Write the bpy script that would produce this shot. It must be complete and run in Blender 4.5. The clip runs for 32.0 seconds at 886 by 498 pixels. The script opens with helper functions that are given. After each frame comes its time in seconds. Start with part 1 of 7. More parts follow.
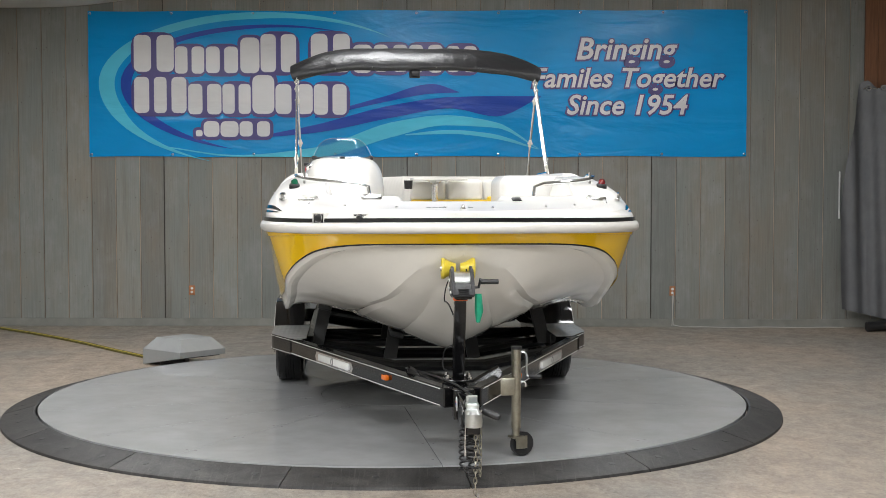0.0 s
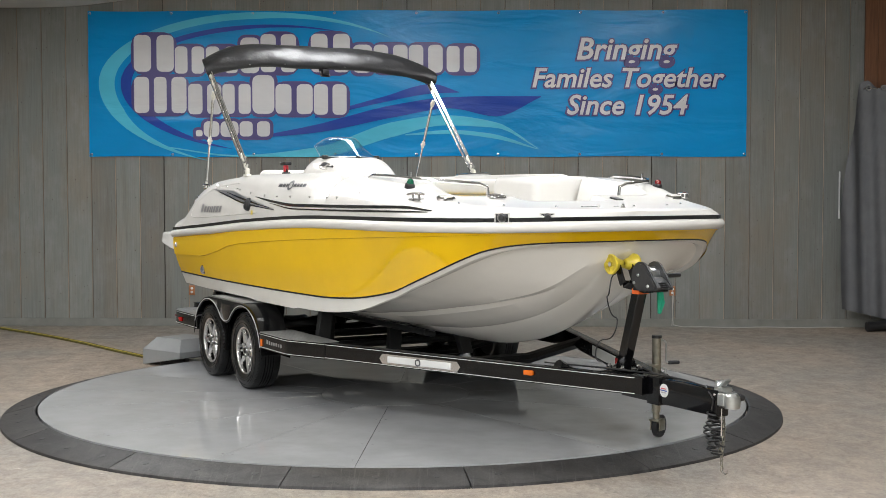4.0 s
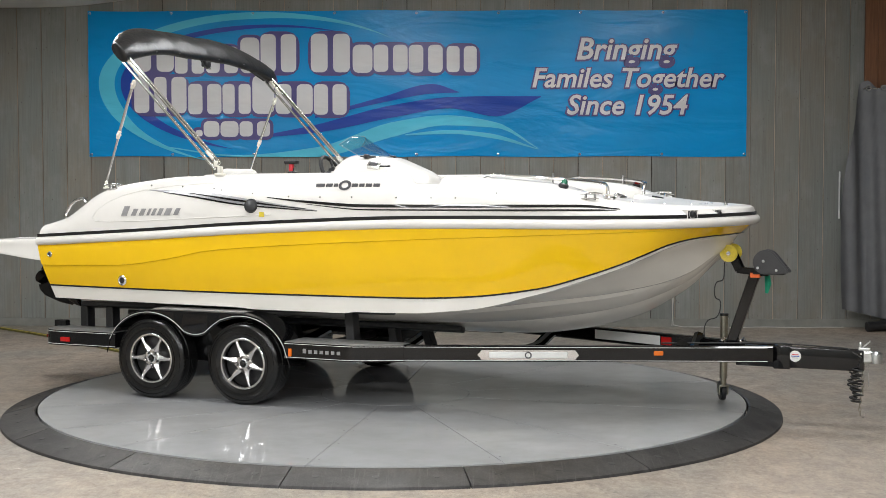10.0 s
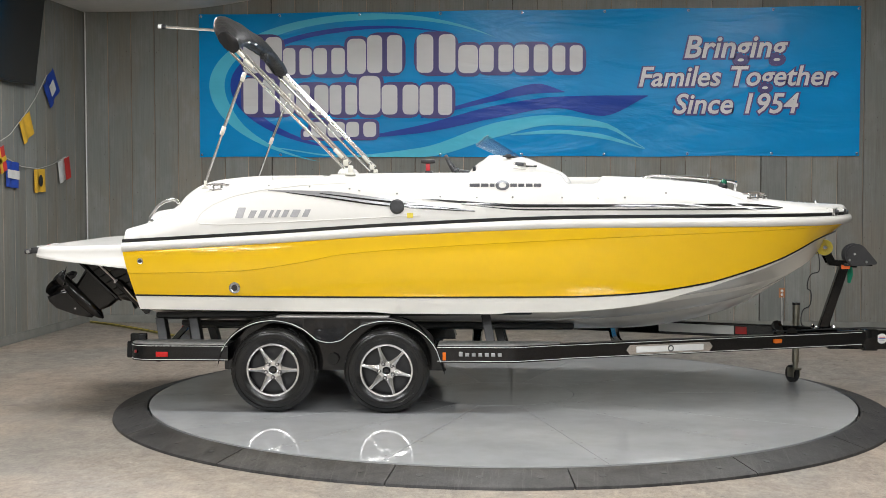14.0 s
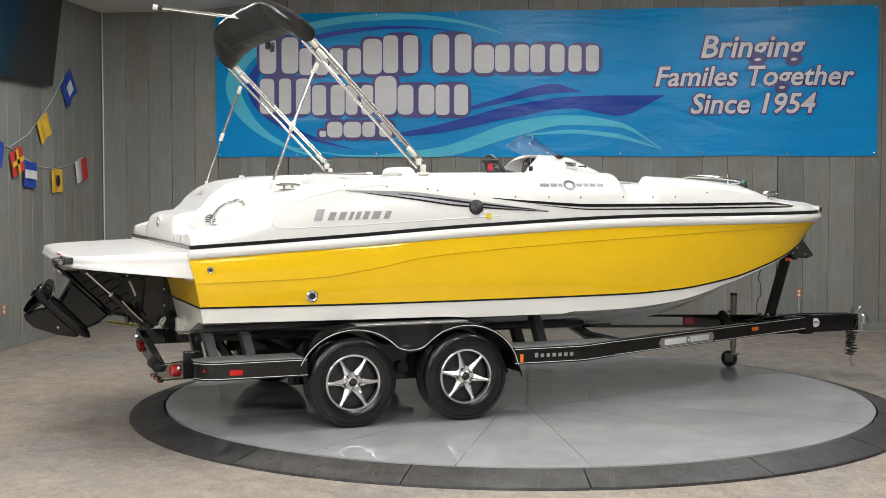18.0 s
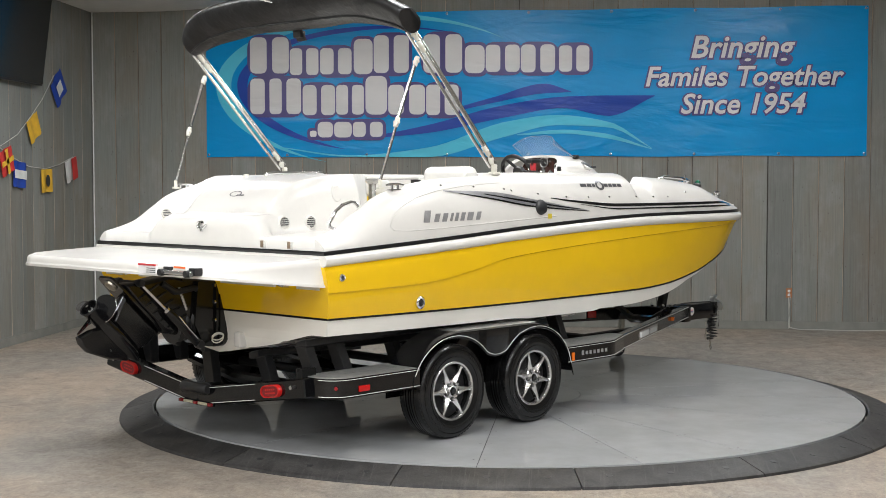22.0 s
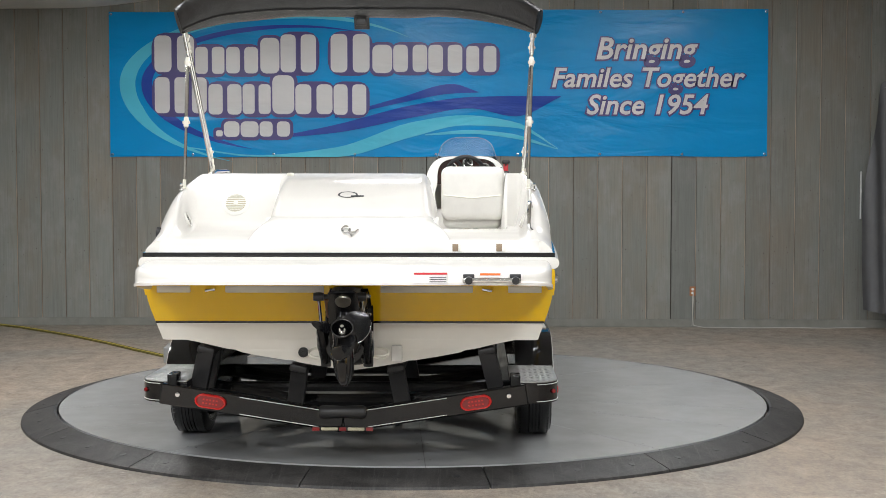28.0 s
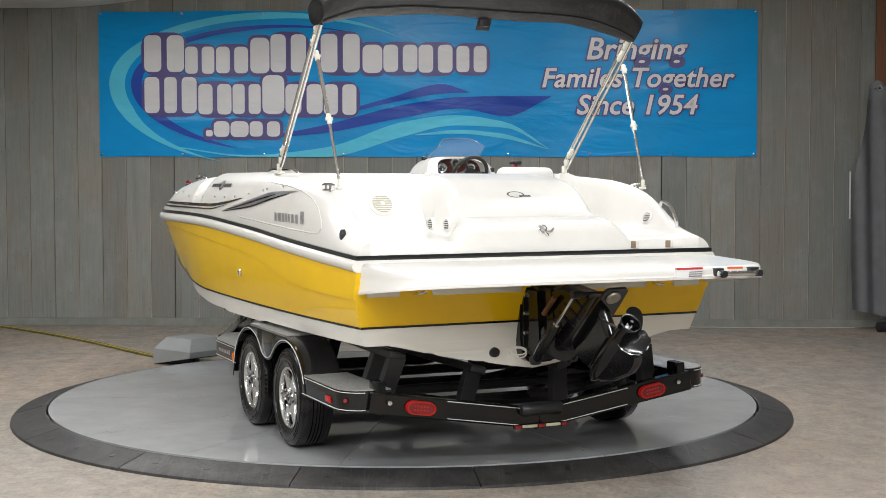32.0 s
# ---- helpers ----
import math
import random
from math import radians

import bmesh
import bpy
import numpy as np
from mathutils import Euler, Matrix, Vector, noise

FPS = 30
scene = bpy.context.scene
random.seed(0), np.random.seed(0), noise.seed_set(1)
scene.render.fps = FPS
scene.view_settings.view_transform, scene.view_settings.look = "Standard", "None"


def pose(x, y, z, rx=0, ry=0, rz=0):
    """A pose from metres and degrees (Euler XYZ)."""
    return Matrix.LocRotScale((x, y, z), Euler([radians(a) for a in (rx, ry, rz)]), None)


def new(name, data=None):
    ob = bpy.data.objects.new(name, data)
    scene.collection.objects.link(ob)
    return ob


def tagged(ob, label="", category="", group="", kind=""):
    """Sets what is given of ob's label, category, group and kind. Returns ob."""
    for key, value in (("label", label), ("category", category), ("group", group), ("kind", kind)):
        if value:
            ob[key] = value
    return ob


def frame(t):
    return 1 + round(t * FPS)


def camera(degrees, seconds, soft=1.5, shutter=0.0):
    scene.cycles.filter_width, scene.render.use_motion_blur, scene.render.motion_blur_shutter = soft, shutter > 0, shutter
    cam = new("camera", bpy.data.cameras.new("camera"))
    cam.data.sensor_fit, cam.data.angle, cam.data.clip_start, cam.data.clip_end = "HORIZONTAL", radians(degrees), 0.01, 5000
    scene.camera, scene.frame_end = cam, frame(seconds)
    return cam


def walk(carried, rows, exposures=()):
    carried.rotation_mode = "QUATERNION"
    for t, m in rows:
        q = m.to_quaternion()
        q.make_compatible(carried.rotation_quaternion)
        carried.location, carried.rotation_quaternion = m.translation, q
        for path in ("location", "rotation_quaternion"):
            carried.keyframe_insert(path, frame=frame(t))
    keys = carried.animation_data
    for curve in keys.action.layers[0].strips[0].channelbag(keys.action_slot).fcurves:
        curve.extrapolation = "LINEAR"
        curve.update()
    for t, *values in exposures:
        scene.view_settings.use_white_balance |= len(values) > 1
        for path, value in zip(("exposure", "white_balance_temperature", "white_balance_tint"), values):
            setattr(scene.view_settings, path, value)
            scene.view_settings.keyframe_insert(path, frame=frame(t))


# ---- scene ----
# ---- camera: it stands on one spot and pans ----
EYE = (0.556, -10.562, 1.769)
PANS = ((0, 0.913), (10.2, 0.913), (10.5, 0.84), (11, 1.021), (11.5, 2.037), (12, 3.22), (12.5, 4.304), (13, 5.203), (13.5, 5.513),
        (14.5, 5.513), (16.5, 5.53), (17, 5.546), (17.5, 5.888), (18, 6.212), (18.5, 6.523), (19, 6.551), (21, 6.551), (21.5, 6.212),
        (22, 5.802), (22.5, 5.477), (23, 5.066), (23.5, 4.892), (24.8, 4.892), (25, 4.926), (25.5, 3.99), (27.5, 2.268), (28, 1.769),
        (28.5, 1.341), (29, 1.306), (31.5, 1.306), (32, 1.341))
cam = camera(37.49, 32.0, soft=0.7)
walk(cam, [(t, pose(*EYE, 87.233, 0, a)) for t, a in PANS])

# ---- light: ceiling panels of a windowless showroom ----
DECK = 0.082          # height of the turntable's top over the floor
WALL_Y, LEFT_X, RIGHT_X, BACK_Y = 5.836, -5.67, 8.2, -13.5
world = bpy.data.worlds.new("world")
scene.world = world
world.use_nodes = True
world.node_tree.nodes["Background"].inputs[0].default_value = (0.8, 0.9, 1.0, 1)
world.node_tree.nodes["Background"].inputs[1].default_value = 0.0
scene.view_settings.exposure = 0.0
LAMP_ROWS = ((-12.2, 168.0), (-9.2, 164.0), (-5.6, 82.0), (-1.6, 62.0), (2.0, 56.0))      # place and power of each row
LAMP_SPOTS = [(x, y, w * k) for y, w in LAMP_ROWS for x, k in ((-3.6, 0.95), (-0.2, 0.98), (3.2, 1.0))]
LAMP_TINT = (0.97, 1.0, 1.04)


# ---- mesh helpers ----
def join(*vfs):
    verts, faces = [], []
    for v, f in vfs:
        k = len(verts)
        verts += [tuple(p) for p in v]
        faces += [tuple(i + k for i in q) for q in f]
    return verts, faces


def moved(vf, m):
    return [tuple(m @ Vector(p)) for p in vf[0]], vf[1]


def flipped_y(vf):
    return [(x, -y, z) for x, y, z in vf[0]], [tuple(reversed(q)) for q in vf[1]]


def grid(rows, close_u=False, close_v=False):
    """A skin over rows of points."""
    n, m = len(rows), len(rows[0])
    verts = [tuple(p) for r in rows for p in r]
    faces = []
    for i in range(n if close_u else n - 1):
        for j in range(m if close_v else m - 1):
            faces.append((i * m + j, i * m + (j + 1) % m, ((i + 1) % n) * m + (j + 1) % m, ((i + 1) % n) * m + j))
    return verts, faces


def rbox(x0, x1, y0, y1, z0, z1, b=0.01, seg=2):
    bm = bmesh.new()
    bmesh.ops.create_cube(bm, size=1, matrix=Matrix.LocRotScale(((x0 + x1) / 2, (y0 + y1) / 2, (z0 + z1) / 2), None, (abs(x1 - x0), abs(y1 - y0), abs(z1 - z0))))
    if b > 0:
        bmesh.ops.bevel(bm, geom=bm.edges[:], offset=b, segments=seg, profile=0.5, affect="EDGES")
    bm.verts.index_update()
    out = [tuple(v.co) for v in bm.verts], [tuple(v.index for v in f.verts) for f in bm.faces]
    bm.free()
    return out


def frame_at(d):
    d = Vector(d).normalized()
    a = Vector((0, 0, 1)) if abs(d.z) < 0.9 else Vector((1, 0, 0))
    s = d.cross(a).normalized()
    return s, s.cross(d).normalized()


def tube(pts, r, n=10, caps=True):
    """A round bar through the points; r is one radius or one for each point."""
    pts = [Vector(p) for p in pts]
    rs = r if isinstance(r, (list, tuple)) else [r] * len(pts)
    rows, s = [], None
    for i, p in enumerate(pts):
        d = (pts[min(i + 1, len(pts) - 1)] - pts[max(i - 1, 0)]).normalized()
        if s is None:
            s, u = frame_at(d)
        else:
            s = (s - d * s.dot(d)).normalized()
            u = s.cross(d)
        rows.append([p + (s * math.cos(2 * math.pi * k / n) + u * math.sin(2 * math.pi * k / n)) * rs[i] for k in range(n)])
    v, f = grid(rows, close_v=True)
    if caps:
        f.append(tuple(range(n - 1, -1, -1)))
        f.append(tuple(range((len(pts) - 1) * n, len(pts) * n)))
    return v, f


def lathe(profile, n=32, axis="z", closed=False):
    """Turns (radius, height) pairs round an axis."""
    rows = []
    for k in range(n):
        a = 2 * math.pi * k / n
        row = []
        for r, h in profile:
            p = (r * math.cos(a), r * math.sin(a), h)
            row.append(p if axis == "z" else (p[0], p[2], p[1]) if axis == "y" else (p[2], p[0], p[1]))
        rows.append(row)
    return grid(rows, close_u=True, close_v=closed)


def prism(poly, t0, t1, plane="xz"):
    """A polygon given by corners in a plane, pushed from t0 to t1 along the third axis."""
    def at(p, t):
        return (p[0], t, p[1]) if plane == "xz" else (t, p[0], p[1]) if plane == "yz" else (p[0], p[1], t)
    n = len(poly)
    verts = [at(p, t0) for p in poly] + [at(p, t1) for p in poly]
    faces = [tuple(range(n)), tuple(range(2 * n - 1, n - 1, -1))]
    faces += [(i, n + i, n + (i + 1) % n, (i + 1) % n) for i in range(n)]
    return verts, faces


def beam(p, q, w, h, b=0.008):
    """A square bar of width w and height h from p to q, upright."""
    p, q = Vector(p), Vector(q)
    d = q - p
    turn = Matrix((d.normalized(), Vector((-d.y, d.x, 0)).normalized(), d.normalized().cross(Vector((-d.y, d.x, 0)).normalized()))).transposed().to_4x4()
    return moved(rbox(0, d.length, -w / 2, w / 2, -h / 2, h / 2, b, 1), Matrix.Translation(p) @ turn)


def hermite(table):
    """A smooth curve through (place, value) pairs."""
    xs, ys = [p[0] for p in table], [p[1] for p in table]
    sl = [(ys[i + 1] - ys[i]) / (xs[i + 1] - xs[i]) for i in range(len(xs) - 1)]
    ms = [sl[0]] + [0 if sl[i - 1] * sl[i] <= 0 else 2 * sl[i - 1] * sl[i] / (sl[i - 1] + sl[i]) for i in range(1, len(sl))] + [sl[-1]]

    def at(x):
        if x <= xs[0]:
            return ys[0]
        if x >= xs[-1]:
            return ys[-1]
        i = max(k for k in range(len(sl)) if xs[k] <= x)
        h = xs[i + 1] - xs[i]
        t = (x - xs[i]) / h
        return ((2 * t ** 3 - 3 * t * t + 1) * ys[i] + (t ** 3 - 2 * t * t + t) * h * ms[i]
                + (3 * t * t - 2 * t ** 3) * ys[i + 1] + (t ** 3 - t * t) * h * ms[i + 1])
    return at


def smooth(a, b, x):
    t = min(1.0, max(0.0, (x - a) / (b - a)))
    return t * t * (3 - 2 * t)


def mesh_of(name, vf, mat, angle=35.0):
    me = bpy.data.meshes.new(name)
    me.from_pydata([tuple(p) for p in vf[0]], [], vf[1])
    me.materials.append(mat)
    me.polygons.foreach_set("use_smooth", [True] * len(me.polygons))
    if angle:
        me.set_sharp_from_angle(angle=radians(angle))
    bm = bmesh.new()
    bm.from_mesh(me)
    bmesh.ops.remove_doubles(bm, verts=bm.verts, dist=1e-6)
    bmesh.ops.recalc_face_normals(bm, faces=bm.faces)
    bm.to_mesh(me)
    bm.free()
    me.update()
    return me


def part(name, vf, mat, parent, label="", angle=35.0, at=None):
    """One mesh under a thing or under a part; vf is a skin or a mesh that is already made."""
    ob = new(name, vf if isinstance(vf, bpy.types.Mesh) else mesh_of(name, vf, mat, angle))
    ob.parent = parent
    if at is not None:
        ob.matrix_local = at
    return tagged(ob, label)


def thing(name, label, category, m=None, group="", kind=""):
    ob = new(name)
    ob.empty_display_size = 0.1
    if m is not None:
        ob.matrix_world = m
    return tagged(ob, label, category, group, kind)


def solo(name, vf, mat, label, category, m=None, group="", kind="", angle=35.0):
    ob = new(name, mesh_of(name, vf, mat, angle))
    if m is not None:
        ob.matrix_world = m
    return tagged(ob, label, category, group, kind)


# ---- materials ----
def material(name, base, rough=0.5, metal=0.0, vary=0.0, scale=8.0, bump=0.0, bump_scale=60.0, stretch=(1, 1, 1), coat=0.0,
             second=None, second_scale=1.0, second_amount=0.5, rough_vary=0.0, random_vary=0.0, distance=0.002, spec=0.5, world_space=False):
    mat = bpy.data.materials.new(name)
    mat.use_nodes = True
    nt = mat.node_tree
    bsdf = nt.nodes["Principled BSDF"]
    bsdf.inputs["Roughness"].default_value, bsdf.inputs["Metallic"].default_value = rough, metal
    bsdf.inputs["Coat Weight"].default_value, bsdf.inputs["Coat Roughness"].default_value = coat, 0.06
    bsdf.inputs["Specular IOR Level"].default_value = spec
    col = (*base, 1)
    bsdf.inputs["Base Color"].default_value = col
    coords = nt.nodes.new("ShaderNodeTexCoord")
    mapping = nt.nodes.new("ShaderNodeMapping")
    mapping.inputs["Scale"].default_value = stretch
    place = nt.nodes.new("ShaderNodeNewGeometry").outputs["Position"] if world_space else coords.outputs["Object"]
    nt.links.new(place, mapping.inputs["Vector"])

    def noise_node(sc, detail=6.0, rgh=0.6):
        nn = nt.nodes.new("ShaderNodeTexNoise")
        nn.inputs["Scale"].default_value, nn.inputs["Detail"].default_value, nn.inputs["Roughness"].default_value = sc, detail, rgh
        nt.links.new(mapping.outputs["Vector"], nn.inputs["Vector"])
        return nn

    def mix(a, b, factor, blend="MIX"):
        mx = nt.nodes.new("ShaderNodeMix")
        mx.data_type, mx.blend_type = "RGBA", blend
        for sock, value in ((mx.inputs[6], a), (mx.inputs[7], b), (mx.inputs[0], factor)):
            if isinstance(value, bpy.types.NodeSocket):
                nt.links.new(value, sock)
            else:
                sock.default_value = value
        return mx.outputs[2]

    def ramp(src, lo, hi, p0=0.3, p1=0.7):
        r = nt.nodes.new("ShaderNodeMapRange")
        r.inputs[1].default_value, r.inputs[2].default_value, r.inputs[3].default_value, r.inputs[4].default_value = p0, p1, lo, hi
        nt.links.new(src, r.inputs[0])
        return r.outputs[0]
    cur = col
    if second:
        n2 = noise_node(second_scale, 5.0)
        cur = mix(cur, (*second, 1), ramp(n2.outputs["Fac"], 0, second_amount, 0.42, 0.62))
    if vary > 0:
        n1 = noise_node(scale)
        cur = mix(cur, ramp(n1.outputs["Fac"], 1 - vary, 1 + vary), 1.0, "MULTIPLY")
    if random_vary > 0:
        info = nt.nodes.new("ShaderNodeObjectInfo")
        cur = mix(cur, ramp(info.outputs["Random"], 1 - random_vary, 1 + random_vary, 0, 1), 1.0, "MULTIPLY")
    if isinstance(cur, bpy.types.NodeSocket):
        nt.links.new(cur, bsdf.inputs["Base Color"])
    if rough_vary > 0:
        n3 = noise_node(scale * 0.6)
        nt.links.new(ramp(n3.outputs["Fac"], max(0.02, rough - rough_vary), min(1, rough + rough_vary)), bsdf.inputs["Roughness"])
    if bump > 0:
        n4 = noise_node(bump_scale, 8.0)
        bp = nt.nodes.new("ShaderNodeBump")
        bp.inputs["Strength"].default_value, bp.inputs["Distance"].default_value = bump, distance
        nt.links.new(n4.outputs["Fac"], bp.inputs["Height"])
        nt.links.new(bp.outputs["Normal"], bsdf.inputs["Normal"])
    return mat


def glowing(name, colour, strength):
    mat = material(name, colour, 0.4)
    b = mat.node_tree.nodes["Principled BSDF"]
    b.inputs["Emission Color"].default_value, b.inputs["Emission Strength"].default_value = (*colour, 1), strength
    return mat


def node_kit(name, rough, spec=0.5):
    """A principled material with small makers for noises, ranges and mixes."""
    mat = bpy.data.materials.new(name)
    mat.use_nodes = True
    nt = mat.node_tree
    bsdf = nt.nodes["Principled BSDF"]
    bsdf.inputs["Roughness"].default_value, bsdf.inputs["Specular IOR Level"].default_value = rough, spec
    place = nt.nodes.new("ShaderNodeNewGeometry").outputs["Position"]

    def put(sock, value):
        if isinstance(value, bpy.types.NodeSocket):
            nt.links.new(value, sock)
        else:
            sock.default_value = value

    def noise_at(stretch, scale, detail=6.0, rgh=0.6, twist=0.0):
        mp, nn = nt.nodes.new("ShaderNodeMapping"), nt.nodes.new("ShaderNodeTexNoise")
        mp.inputs["Scale"].default_value = stretch
        nn.inputs["Scale"].default_value, nn.inputs["Detail"].default_value, nn.inputs["Roughness"].default_value, nn.inputs["Distortion"].default_value = scale, detail, rgh, twist
        nt.links.new(place, mp.inputs["Vector"])
        nt.links.new(mp.outputs["Vector"], nn.inputs["Vector"])
        return nn.outputs["Fac"]

    def span(src, p0, p1, lo, hi):
        r = nt.nodes.new("ShaderNodeMapRange")
        for k, v in enumerate((p0, p1, lo, hi)):
            r.inputs[k + 1].default_value = v
        nt.links.new(src, r.inputs[0])
        return r.outputs[0]

    def mix(a, b, factor, blend="MIX"):
        mx = nt.nodes.new("ShaderNodeMix")
        mx.data_type, mx.blend_type = "RGBA", blend
        put(mx.inputs[6], a), put(mx.inputs[7], b), put(mx.inputs[0], factor)
        return mx.outputs[2]

    def relief(src, strength, distance, under=None):
        bp = nt.nodes.new("ShaderNodeBump")
        bp.inputs["Strength"].default_value, bp.inputs["Distance"].default_value = strength, distance
        nt.links.new(src, bp.inputs["Height"])
        if under is not None:
            nt.links.new(under, bp.inputs["Normal"])
        return bp.outputs["Normal"]
    return mat, nt, bsdf, put, noise_at, span, mix, relief, place


def weathered_boards():
    """Grey-green boards with brown patches, upright grain, knots and a tone of their own for each board."""
    mat, nt, bsdf, put, noise_at, span, mix, relief, place = node_kit("weathered_boards", 0.66, 0.35)
    info = nt.nodes.new("ShaderNodeObjectInfo").outputs["Random"]
    fine, streak = noise_at((60, 60, 1.6), 1.0, 8, 0.7), noise_at((9, 9, 0.35), 1.0, 6, 0.65, 0.6)
    patch, grey = noise_at((1.6, 1.6, 0.5), 1.0, 6, 0.65), noise_at((2.2, 2.2, 1.3), 1.3, 9, 0.75)
    col = mix((0.208, 0.217, 0.202, 1), (0.235, 0.205, 0.165, 1), span(patch, 0.42, 0.66, 0, 0.75))
    col = mix(col, (0.26, 0.262, 0.25, 1), span(grey, 0.50, 0.68, 0, 0.8))
    col = mix(col, (0.105, 0.085, 0.065, 1), span(streak, 0.58, 0.80, 0, 0.55))
    col = mix(col, span(fine, 0.25, 0.75, 0.82, 1.18), 1.0, "MULTIPLY")
    col = mix(col, span(info, 0, 1, 0.86, 1.14), 1.0, "MULTIPLY")
    m2, vor = nt.nodes.new("ShaderNodeMapping"), nt.nodes.new("ShaderNodeTexVoronoi")
    m2.inputs["Scale"].default_value = (3.4, 3.4, 1.5)
    nt.links.new(place, m2.inputs["Vector"])
    nt.links.new(m2.outputs["Vector"], vor.inputs["Vector"])
    col = mix(col, (0.05, 0.032, 0.022, 1), span(vor.outputs["Distance"], 0.03, 0.075, 0.85, 0.0))
    put(bsdf.inputs["Base Color"], col)
    put(bsdf.inputs["Normal"], relief(fine, 0.5, 0.003))
    return mat


def worn_concrete():
    """Tan and grey concrete: broad stains, mottling, fine grit, pale scuffs and dark specks."""
    mat, nt, bsdf, put, noise_at, span, mix, relief, place = node_kit("worn_concrete", 0.4)
    broad, mottle = noise_at((1, 0.7, 1), 0.6, 6, 0.65, 0.6), noise_at((1.0, 0.7, 1), 5.5, 12, 0.8, 0.4)
    grit, scuff, speck = noise_at((1, 0.5, 1), 34, 5, 0.85), noise_at((0.8, 2.6, 1), 2.4, 12, 0.82, 1.4), noise_at((1, 0.6, 1), 15, 4, 0.65)
    col = mix((0.25, 0.226, 0.195, 1), (0.335, 0.268, 0.208, 1), span(broad, 0.40, 0.62, 0, 1))
    col = mix(col, (0.135, 0.124, 0.11, 1), span(mottle, 0.48, 0.70, 0, 0.65))
    col = mix(col, (0.46, 0.415, 0.36, 1), span(mottle, 0.47, 0.28, 0, 0.5))
    col = mix(col, (0.60, 0.57, 0.53, 1), span(scuff, 0.61, 0.66, 0, 0.8))
    col = mix(col, (0.07, 0.062, 0.055, 1), span(speck, 0.63, 0.70, 0, 0.7))
    col = mix(col, span(grit, 0.25, 0.75, 0.55, 1.45), 1.0, "MULTIPLY")
    put(bsdf.inputs["Base Color"], col)
    put(bsdf.inputs["Roughness"], span(mottle, 0.3, 0.7, 0.28, 0.56))
    put(bsdf.inputs["Normal"], relief(grit, 0.25, 0.004, relief(mottle, 0.25, 0.01)))
    return mat


def scuffed_rubber():
    """Dark ramp boards, dusty, with fine scratches along and across."""
    mat, nt, bsdf, put, noise_at, span, mix, relief, place = node_kit("ramp_rubber", 0.5, 0.4)
    info = nt.nodes.new("ShaderNodeObjectInfo").outputs["Random"]
    dust, grit = noise_at((1, 1, 1), 4.5, 9, 0.75, 0.6), noise_at((1, 1, 1), 70, 4, 0.8)
    lines, marks = noise_at((60, 2.2, 1), 1.0, 5, 0.7), noise_at((3.0, 26, 1), 1.0, 7, 0.75, 0.8)
    col = mix((0.020, 0.019, 0.019, 1), (0.075, 0.072, 0.069, 1), span(dust, 0.40, 0.68, 0, 0.8))
    col = mix(col, (0.10, 0.097, 0.092, 1), span(lines, 0.56, 0.72, 0, 0.7))
    col = mix(col, (0.12, 0.115, 0.11, 1), span(marks, 0.62, 0.74, 0, 0.6))
    col = mix(col, span(grit, 0.25, 0.75, 0.6, 1.4), 1.0, "MULTIPLY")
    col = mix(col, span(info, 0, 1, 0.8, 1.2), 1.0, "MULTIPLY")
    put(bsdf.inputs["Base Color"], col)
    put(bsdf.inputs["Normal"], relief(grit, 0.4, 0.003, relief(dust, 0.3, 0.004)))
    return mat


def creased_vinyl(name, base, rough, spec):
    """Printed banner sheet with slack folds and sharp diagonal creases."""
    mat, nt, bsdf, put, noise_at, span, mix, relief, place = node_kit(name, rough, spec)
    tone, folds = noise_at((0.6, 1, 1.2), 1.1, 4), noise_at((0.5, 1, 1.7), 1.5, 4, 0.5, 0.8)
    creases = noise_at((0.8, 1, 1.5), 0.9, 1.5, 0.5, 1.2)
    ridge = nt.nodes.new("ShaderNodeMath")
    ridge.operation = "PINGPONG"
    ridge.inputs[1].default_value = 0.09
    nt.links.new(creases, ridge.inputs[0])
    put(bsdf.inputs["Base Color"], mix((*base, 1), span(tone, 0.3, 0.7, 0.9, 1.1), 1.0, "MULTIPLY"))
    put(bsdf.inputs["Normal"], relief(ridge.outputs[0], 0.3, 0.03, relief(folds, 0.6, 0.05)))
    return mat


def thin_pane(name, tint):
    """A clear sheet: it lets the view through, a little tinted, and mirrors at a slant."""
    mat = bpy.data.materials.new(name)
    mat.use_nodes = True
    nt = mat.node_tree
    nt.nodes.remove(nt.nodes["Principled BSDF"])
    see, shine, both = (nt.nodes.new("ShaderNode" + n) for n in ("BsdfTransparent", "BsdfGlossy", "MixShader"))
    see.inputs[0].default_value = (*tint, 1)
    shine.inputs["Roughness"].default_value = 0.05
    both.inputs[0].default_value = 0.09
    for a, b in ((see.outputs[0], both.inputs[1]), (shine.outputs[0], both.inputs[2]), (both.outputs[0], nt.nodes["Material Output"].inputs[0])):
        nt.links.new(a, b)
    return mat


PLANK = weathered_boards()
RAW_EDGE = material("bare_wood_edge", (0.33, 0.265, 0.205), 0.8, random_vary=0.35, vary=0.3, scale=6, stretch=(1, 1, 0.4), world_space=True)
RUST = material("rusty_nail", (0.05, 0.032, 0.022), 0.8, vary=0.4, scale=9, world_space=True)
GROOVE = material("board_joint", (0.045, 0.036, 0.028), 0.9, vary=0.3)
SKIRT = material("painted_skirting", (0.21, 0.21, 0.19), 0.7, vary=0.15, scale=5, bump=0.2)
CONCRETE = worn_concrete()
CEILING = material("ceiling_panel", (0.62, 0.61, 0.58), 0.85, vary=0.06, scale=3, bump=0.1)
